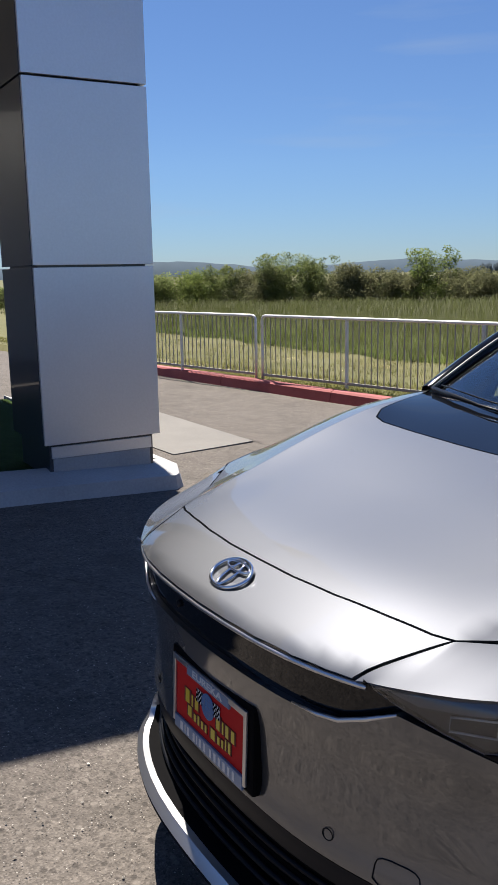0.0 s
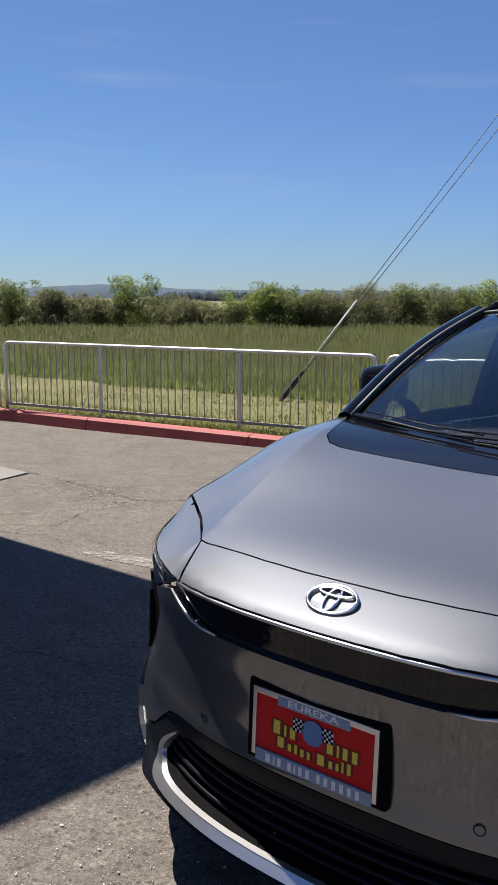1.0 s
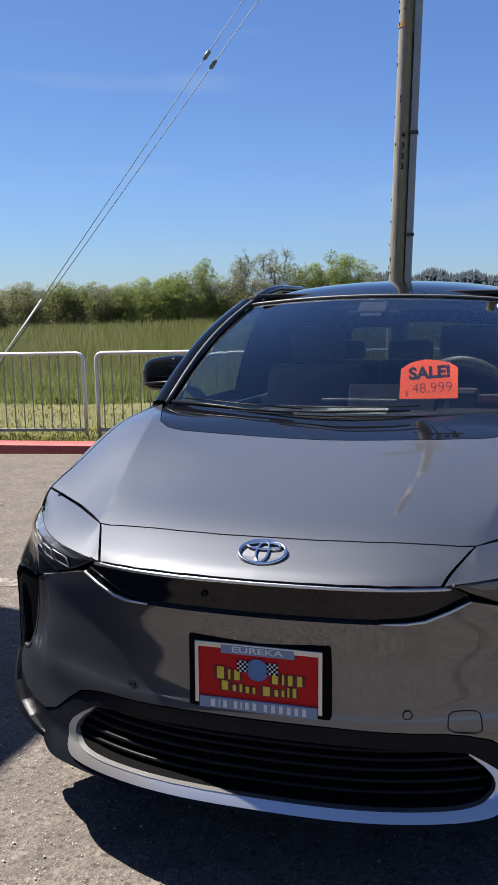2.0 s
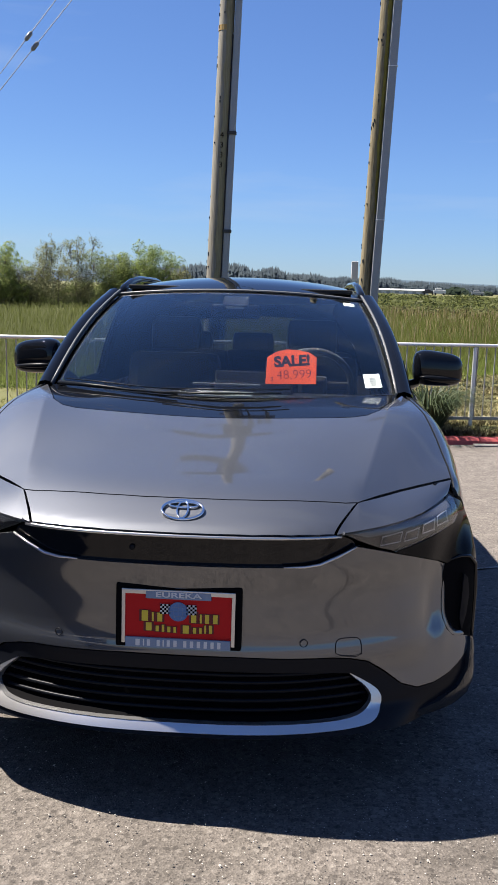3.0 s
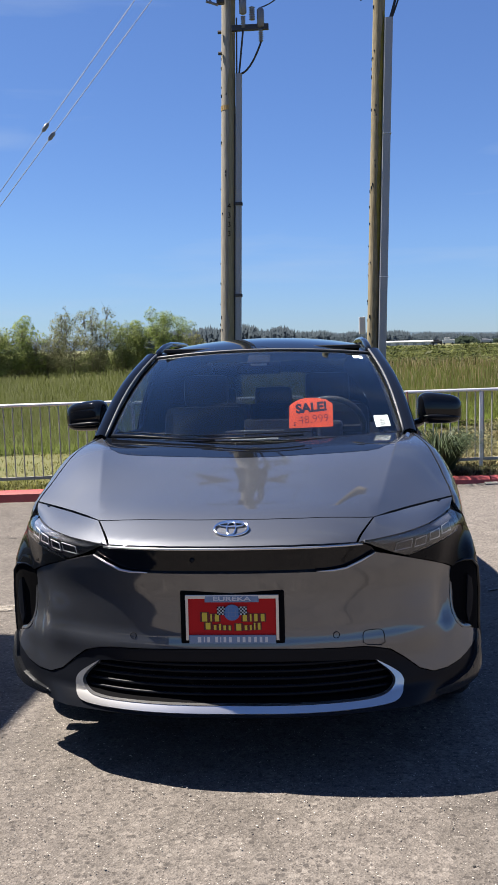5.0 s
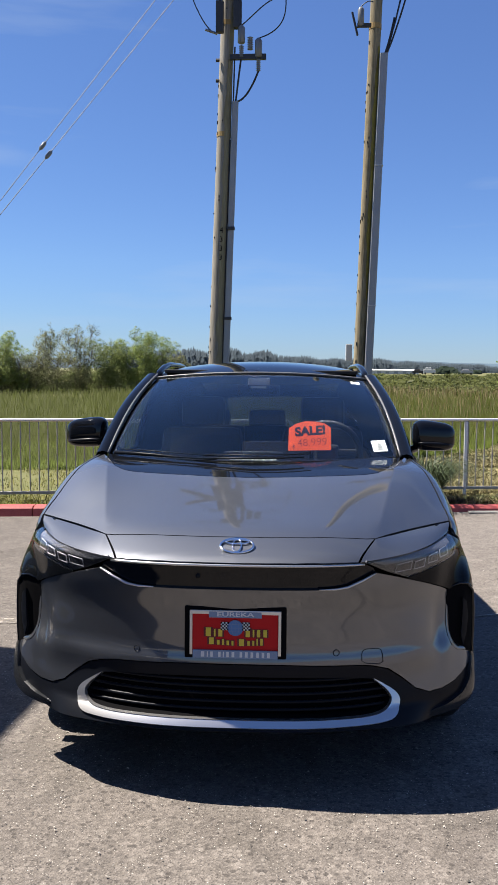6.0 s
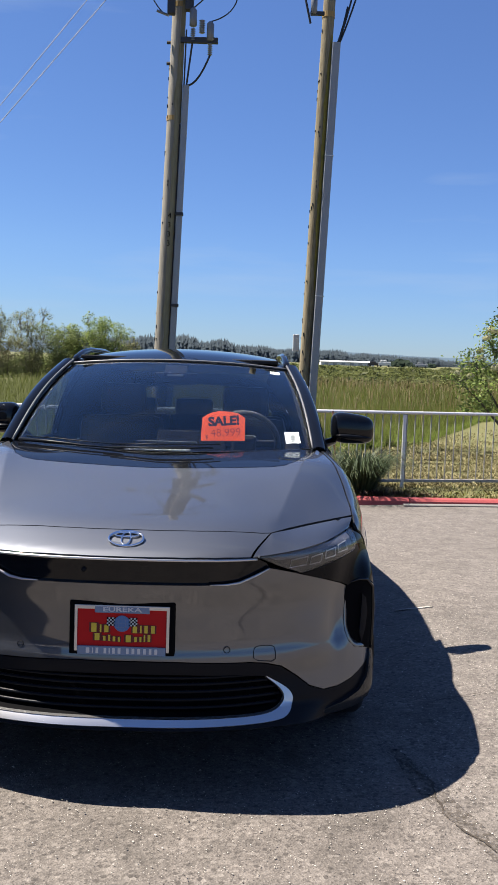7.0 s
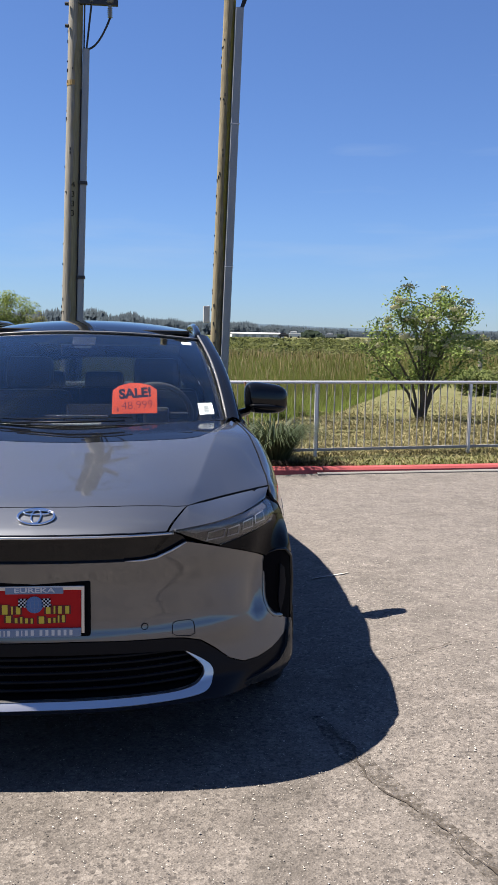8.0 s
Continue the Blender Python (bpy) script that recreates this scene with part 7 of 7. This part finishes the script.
brng = random.Random(21)
HEDGE = [(-76, 50, 1.2, 0), (-72, 50, 1.6, 1), (-68, 49, 1.5, 1), (-65, 48, 1.5, 0), (-62.5, 48, 1.9, 1), (-60, 48, 2.2, 0), (-58, 47, 1.8, 2), (-56.4, 47, 2.4, 0), (-54.0, 47, 2.45, 0), (-52.4, 46, 1.8, 2), (-50.2, 46, 1.95, 2),
         (-48.2, 46, 1.6, 2), (-46.3, 46, 2.5, 1), (-44.3, 45, 1.6, 2), (-42.5, 45, 1.45, 2), (-40.5, 44, 1.4, 2), (-38.6, 44, 1.9, 1), (-36.8, 44, 2.15, 0), (-35.0, 44, 1.95, 0), (-33.3, 44, 1.8, 2), (-31.4, 45, 2.35, 2),
         (-29.6, 46, 2.2, 2), (-27.8, 47, 2.2, 0), (-26.0, 48, 2.35, 2), (-24.2, 49, 2.1, 0), (-22.6, 50, 1.9, 1), (-21.0, 51, 2.2, 0), (-19.6, 52, 3.0, 1), (-17.8, 53, 2.3, 2), (-16.0, 54, 2.8, 2), (-14.2, 55, 3.2, 2),
         (-12.6, 56, 2.7, 0), (-11.0, 57, 3.0, 1), (-9.4, 58, 3.1, 1), (-8.0, 60, 2.2, 2)]
NAMES = {0: "dense dark green willow bush at the field's edge", 1: "fresh light green bush at the field's edge", 2: "olive brown half-bare scrub bush at the field's edge"}
for az, r, h, k in HEDGE:
    a = math.radians(az)
    x, y = r * math.sin(a), -1.0 + r * math.cos(a)
    bush((x, y, -0.2), brng.uniform(2.6, 3.6), h * (1.12 if az < -24 else 1.40), (LEAF, LEAF_LIGHT, LEAF_OLIVE)[k], int(az * 10) + 999, NAMES[k], 2400, k == 2 and h > 1.9)
    # low thicket between
    a = math.radians(az + 0.9)
    x, y = (r + 2) * math.sin(a), -1.0 + (r + 2) * math.cos(a)
    bush((x, y, -0.2), brng.uniform(2.6, 3.6), h * 0.56, (LEAF_OLIVE, LEAF, LEAF)[k], int(az * 10) + 5, NAMES[2 if k == 0 else 0], 1500)


# young flowering tree behind the fence
def flowering_tree(at):
    rng = random.Random(4)
    t = thing("young_tree", "young multi-stemmed elder tree with pale blossom", "tree", at=at)
    tips = []
    trunk = bmesh.new()

    def put(points, radii):
        tb = tube(points, radii, 6)
        me = bpy.data.meshes.new("tmp")
        tb.to_mesh(me); tb.free()
        trunk.from_mesh(me)
        bpy.data.meshes.remove(me)
    for i, (dx, dy, h) in enumerate(((-0.85, 0.1, 1.85), (-0.60, -0.2, 2.20), (-0.30, 0.2, 2.52), (0.10, -0.1, 2.30), (0.36, 0.2, 2.30), (0.62, -0.1, 2.0), (0.82, 0.1, 2.25), (-0.1, -0.3, 1.9), (-1.2, 0.0, 1.40), (0.95, -0.1, 1.5))):
        foot = Vector((rng.uniform(-0.10, 0.10), rng.uniform(-0.1, 0.1), -0.1))
        tip = Vector((dx, dy, h))
        m1 = foot.lerp(tip, 0.35) + Vector((dx * -0.12, 0, 0.10))
        m2 = foot.lerp(tip, 0.7) + Vector((rng.gauss(0, 0.05), rng.gauss(0, 0.05), 0.05))
        put([foot, m1, m2, tip], [0.036, 0.026, 0.014, 0.005])
        tips += [(tip, 0.12), (m2.lerp(tip, 0.5), 0.17), (m2, 0.2)]
        for k in range(7):
            q = m1.lerp(m2, rng.random()) if k < 3 else m2.lerp(tip, rng.random() * 0.8)
            e = q + Vector((rng.gauss(0, 0.24), rng.gauss(0, 0.24), rng.uniform(0.02, 0.32)))
            put([q, q.lerp(e, 0.5) + Vector((0, 0, 0.03)), e], [0.009, 0.006, 0.003])
            tips.append((e, rng.uniform(0.09, 0.17)))
    part("trunk", trunk, BARK, t)
    v, f = [], []
    for c, r in tips:
        if c.z < 0.75:
            continue
        for _ in range(int(68 * r / 0.14)):
            p = c + Vector((rng.gauss(0, 1), rng.gauss(0, 1), rng.gauss(0, 0.8))) * r * 0.75
            a = Vector((rng.gauss(0, 1), rng.gauss(0, 1), rng.gauss(-0.3, 0.6))).normalized()
            b = a.cross(Vector((rng.gauss(0, 1), rng.gauss(0, 1), rng.gauss(0, 1)))).normalized()
            s = rng.uniform(0.026, 0.052)
            i = len(v)
            v += [p - a * s, p + b * s * 0.42, p + a * s, p - b * s * 0.42]
            f.append((i, i + 1, i + 2, i + 3))
    mesh("crown", v, f, TREE_LEAF, t, smooth=False)
    for c, r in tips[::2]:
        if c.z < 1.1:
            continue
        v, f = [], []
        o = c + Vector((rng.gauss(0, 0.06), -0.08, rng.uniform(0.0, 0.10)))
        for _ in range(26):
            p = o + Vector((rng.gauss(0, 0.05), rng.gauss(0, 0.05), rng.gauss(0, 0.025)))
            s = 0.026
            i = len(v)
            v += [p + Vector((-s, 0, -s * 0.5)), p + Vector((s, 0, -s * 0.5)), p + Vector((0, s, s * 0.4)), p + Vector((0, -s, s))]
            f += [(i, i + 1, i + 3), (i + 1, i + 2, i + 3), (i + 2, i, i + 3)]
        mesh("blossom", v, f, BLOSSOM, t, smooth=False)


flowering_tree((5.42, 13.4, -0.15))


def strap_plant(at, r, h, n, seed, label):
    rng = random.Random(seed)
    p = thing("strap_leaf_plant", label, "plant", at=at)
    v, f = [], []
    for _ in range(n):
        a = rng.uniform(0, 6.283)
        q = rng.uniform(0.0, 0.16)
        ln = rng.uniform(0.6, 1.0)
        hh = h * rng.uniform(0.65, 1.1)
        o = Vector((math.cos(a) * q, math.sin(a) * q, 0))
        side = Vector((-math.sin(a), math.cos(a), 0))
        w = rng.uniform(0.006, 0.011)
        i = len(v)
        for k in range(7):
            t = k / 6
            out_ = r * ln * t
            z = hh * (1.9 * t - 1.35 * t * t)
            c = o + Vector((math.cos(a) * out_, math.sin(a) * out_, max(z, 0.01)))
            ww = w * (1 - 0.8 * t)
            v += [c - side * ww, c + side * ww]
        for k in range(6):
            f.append((i + 2 * k, i + 2 * k + 1, i + 2 * k + 3, i + 2 * k + 2))
    mesh("leaves", v, f, STRAP_LEAF, p, smooth=False)
    return p


sp = strap_plant((1.74, 7.32, -0.06), 0.70, 0.70, 520, 3, "dense clump of arching strap leaves by the fence")
STALK = mat("reddish stalk", (0.25, 0.12, 0.08), 0.7, 0, 0, 0.2, 10, 60, 0.0)
part("flower_stalk", tube([(-0.25, 0.05, 0), (-0.32, 0.05, 0.5), (-0.36, 0.05, 0.95)], [0.008, 0.007, 0.012], 6), STALK, sp, "reddish flower stalk")
mesh_rows = []
rngm = random.Random(9)
for _ in range(900):
    a, q = rngm.uniform(0, 6.283), rngm.uniform(0, 0.55)
    mesh_rows.append((1.85 + q * 1.5 * math.cos(a), 7.1 + 0.35 * q * math.sin(a), -0.06, rngm.uniform(0.02, 0.10), 0.012, rngm.uniform(0.6, 1.5), rngm.uniform(0, 3.14)))
ribbons("dead_leaves", mat("dead leaves", (0.12, 0.075, 0.05), 0.9, 0, 0, 0.3, 5, 40, 0, island=0.4), mesh_rows, "brown dead leaves under the strap plant", "leaf litter", 9)
bush((9.3, 20.5, -0.15), 1.3, 0.75, LEAF, 71, "low dark green shrub on the mown grass", 1600)
bush((13.2, 26.0, -0.15), 2.6, 1.35, LEAF_OLIVE, 72, "reddish brown scrub beyond the mown grass", 2200)
bush((15.0, 27.0, -0.15), 2.2, 1.2, LEAF, 73, "green shrub beyond the mown grass", 2000)
post = thing("old_fence_post", "weathered grey timber post standing in the grass", "post", at=(9.6, 21.5, -0.2))
part("shaft", tube([(0, 0, 0), (0.02, 0, 0.7), (0.0, 0, 1.35)], [0.07, 0.065, 0.055], 8), WOOD, post)

# ---- distance ----
def bank(name, r0, a0, a1, h, material, label, seed, n=2600, size=0.5):
    """A low overgrown bank far off: a ridge of soil covered with leafy clumps."""
    rng = random.Random(seed)
    v, f = [], []
    for _ in range(n):
        a = math.radians(rng.uniform(a0, a1))
        r = r0 * rng.uniform(0.9, 1.12)
        hh = h * (0.5 + 0.5 * noise.noise((a * 30, r * 0.02, seed)) + 0.4)
        p = Vector((r * math.sin(a), -2 + r * math.cos(a), rng.uniform(-0.3, max(0.1, hh))))
        for _k in range(2):
            d = Vector((rng.gauss(0, 1), rng.gauss(0, 1), rng.gauss(0, 0.6))) * size
            e = Vector((rng.gauss(0, 1), rng.gauss(0, 1), rng.gauss(0, 0.8))) * size * 0.6
            i = len(v)
            v += [p - d, p + e, p + d, p - e]
            f.append((i, i + 1, i + 2, i + 3))
    return tagged(mesh(name, v, f, material, smooth=False), label, "scrub", kind="stuff")


bank("far_scrub", 62, 3, 27, 0.32, LEAF_SCRUB, "low green scrub on a bank across the marsh", 5, 9000, 0.13)
bank("far_scrub", 95, -6, 27, 0.50, LEAF_SCRUB, "green scrub farther across the marsh", 6, 9000, 0.18)
bank("far_scrub", 140, -9, 27, 0.7, LEAF_SCRUB, "green scrub at the marsh's far side", 7, 8000, 0.28)


def far_woods(name, dist, a0, a1, base, tall, n, seed, material, conifer=True, label="conifer woods tinted with haze along the horizon"):
    rng = random.Random(seed)
    v, f = [], []
    for k in range(n):
        az = rng.uniform(a0, a1)
        ends = sstep(0, 1.6, az - a0) * sstep(0, 1.6, a1 - az)
        a = math.radians(az)
        r = dist * rng.uniform(0.95, 1.08)
        x, y = r * math.sin(a), r * math.cos(a)
        fall = float(np.interp(az, [-6, -3, 0, 3, 6, 10, 12, 16, 20, 26], [1.5, 1.5, 1.12, 1.0, 0.95, 0.72, 0.66, 0.42, 0.6, 0.7]))
        h = dist * math.tan(math.radians(fall)) * 1.22 * (0.85 + 0.22 * noise.noise((az * 0.8, seed, 0))) * rng.uniform(0.62, 1.0) if tall is None else tall * rng.uniform(0.5, 1.0)
        h *= (0.35 + 0.65 * ends) if a1 - a0 < 12 else 1.0
        w = h * (rng.uniform(0.09, 0.17) if conifer else rng.uniform(0.35, 0.6))
        i = len(v)
        m = 5
        ph = rng.uniform(0, 6.28)
        tiers = ((0.0, 0.85), (0.22, 1.0), (0.36, 0.62), (0.42, 0.82), (0.62, 0.42), (0.67, 0.58), (0.86, 0.2)) if conifer else ((0.0, 0.7), (0.25, 1.0), (0.5, 1.0), (0.75, 0.8), (0.92, 0.45))
        for lev, (zz, ww) in enumerate(tiers):
            for q in range(m):
                an = ph + 2 * math.pi * q / m + lev * 0.5
                wq = w * ww * rng.uniform(0.6, 1.3)
                v.append((x + wq * math.cos(an), y + wq * math.sin(an), base + h * zz + rng.uniform(-0.04, 0.04) * h))
        v.append((x, y, base + h * rng.uniform(0.97, 1.03)))
        top_ = len(tiers) - 1
        for lev in range(top_):
            for q in range(m):
                f.append((i + lev * m + q, i + lev * m + (q + 1) % m, i + (lev + 1) * m + (q + 1) % m, i + (lev + 1) * m + q))
        for q in range(m):
            f.append((i + top_ * m + q, i + top_ * m + (q + 1) % m, i + (top_ + 1) * m))
    ob = mesh(name, v, f, material)
    ob.data.normals_split_custom_set_from_vertices([tuple(Vector((rng.gauss(0, 0.15), -0.6 + rng.gauss(0, 0.15), 0.7)).normalized()) for _ in v])
    return tagged(ob, label, "woods", kind="stuff")


far_woods("far_woods", 620, -12, 27, -1, None, 7000, 3, HAZY_TREE)
far_woods("far_woods", 400, 9.2, 10.9, -1, 9.0, 30, 4, FAR_ROUND, False, "clump of dark rounded trees far across the marsh")
far_woods("far_woods", 400, 11.0, 12.2, -1, 8.0, 18, 8, FAR_ROUND, False, "clump of dark rounded trees far across the marsh")
far_woods("far_woods", 300, 12.5, 13.4, -1, 4.6, 14, 9, LEAF_SCRUB, False, "fresh green trees far across the marsh")
far_woods("far_woods", 420, 18.5, 22, -1, 4.6, 30, 5, FAR_ROUND, False, "row of dark rounded trees far across the marsh")
far_woods("far_woods", 480, -46, -37.5, -1, 6.8, 800, 6, HAZY_TREE)


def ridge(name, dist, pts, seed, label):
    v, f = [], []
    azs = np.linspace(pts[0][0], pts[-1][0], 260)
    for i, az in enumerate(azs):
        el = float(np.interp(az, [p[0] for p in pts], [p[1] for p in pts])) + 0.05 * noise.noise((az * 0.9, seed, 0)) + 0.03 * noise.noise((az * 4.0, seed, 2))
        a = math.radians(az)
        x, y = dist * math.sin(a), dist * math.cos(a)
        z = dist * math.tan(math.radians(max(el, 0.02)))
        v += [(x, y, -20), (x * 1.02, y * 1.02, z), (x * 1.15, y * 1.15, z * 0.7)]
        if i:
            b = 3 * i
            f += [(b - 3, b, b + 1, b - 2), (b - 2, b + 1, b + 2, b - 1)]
    return tagged(mesh(name, v, f, HAZY_HILL), label, "hills", kind="structure")


ridge("backdrop_hills", 2600, [(-110, 0.5), (-90, 0.8), (-75, 0.7), (-68, 0.95), (-64, 1.0), (-61, 0.75), (-59, 0.55), (-55, 0.55), (-52, 0.75), (-48.7, 0.92), (-46, 0.75), (-42, 0.58), (-36, 0.60), (-28, 0.5), (-20, 0.6), (-10, 0.75), (0, 0.75), (6, 0.68), (12, 0.5), (18, 0.42), (26, 0.5), (50, 0.6)], 1, "low hills tinted blue with haze along the horizon")

shed = thing("warehouse", "long low white warehouse far across the marsh", "building")
sx, sy = 330 * math.sin(math.radians(6.45)), 330 * math.cos(math.radians(6.45))
part("wall", box((20, 10, 1.3), (sx, sy, 0.65)), METAL_WHITE, shed)
bm = bmesh.new()
rv = [bm.verts.new(p) for p in ((sx - 10.3, sy - 5.3, 1.3), (sx + 10.3, sy - 5.3, 1.3), (sx + 10.3, sy, 1.8), (sx - 10.3, sy, 1.8), (sx + 10.3, sy + 5.3, 1.3), (sx - 10.3, sy + 5.3, 1.3))]
bm.faces.new((rv[0], rv[1], rv[2], rv[3]))
bm.faces.new((rv[3], rv[2], rv[4], rv[5]))
part("roof", bm, METAL_WHITE, shed)
for k in range(6):
    part("door", box((1.4, 0.1, 0.9), (sx - 8 + 3.2 * k, sy - 5.06, 0.45)), CONDUIT, shed)


def vehicle(az, dist, ln, h, material, name, label):
    a = math.radians(az)
    x, y = dist * math.sin(a), dist * math.cos(a)
    t = thing(name, label, name.replace("_", " "), at=(x, y, 0.0), rz=-az)
    part("body", box((ln, 2.0, h * 0.62), (0, 0, 0.45 + h * 0.31), 0.12), material, t)
    part("cab", box((ln * 0.5, 1.8, h * 0.40), (-ln * 0.1, 0, 0.4 + h * 0.78), 0.15), material, t)
    for wx in (-ln * 0.32, ln * 0.32):
        part("wheel", lathe([(0.35, -0.12), (0.35, 0.12)], "y", 12, (wx, -0.95, 0.35)), RUBBER, t)


vehicle(9.0, 300, 4.2, 2.0, METAL_WHITE, "box_truck", "white box truck far across the marsh")
vehicle(11.4, 300, 4.2, 1.5, CONDUIT, "parked_car", "pale car far across the marsh")
vehicle(8.3, 305, 4.2, 1.4, DARK_METAL, "parked_car", "dark car far across the marsh")
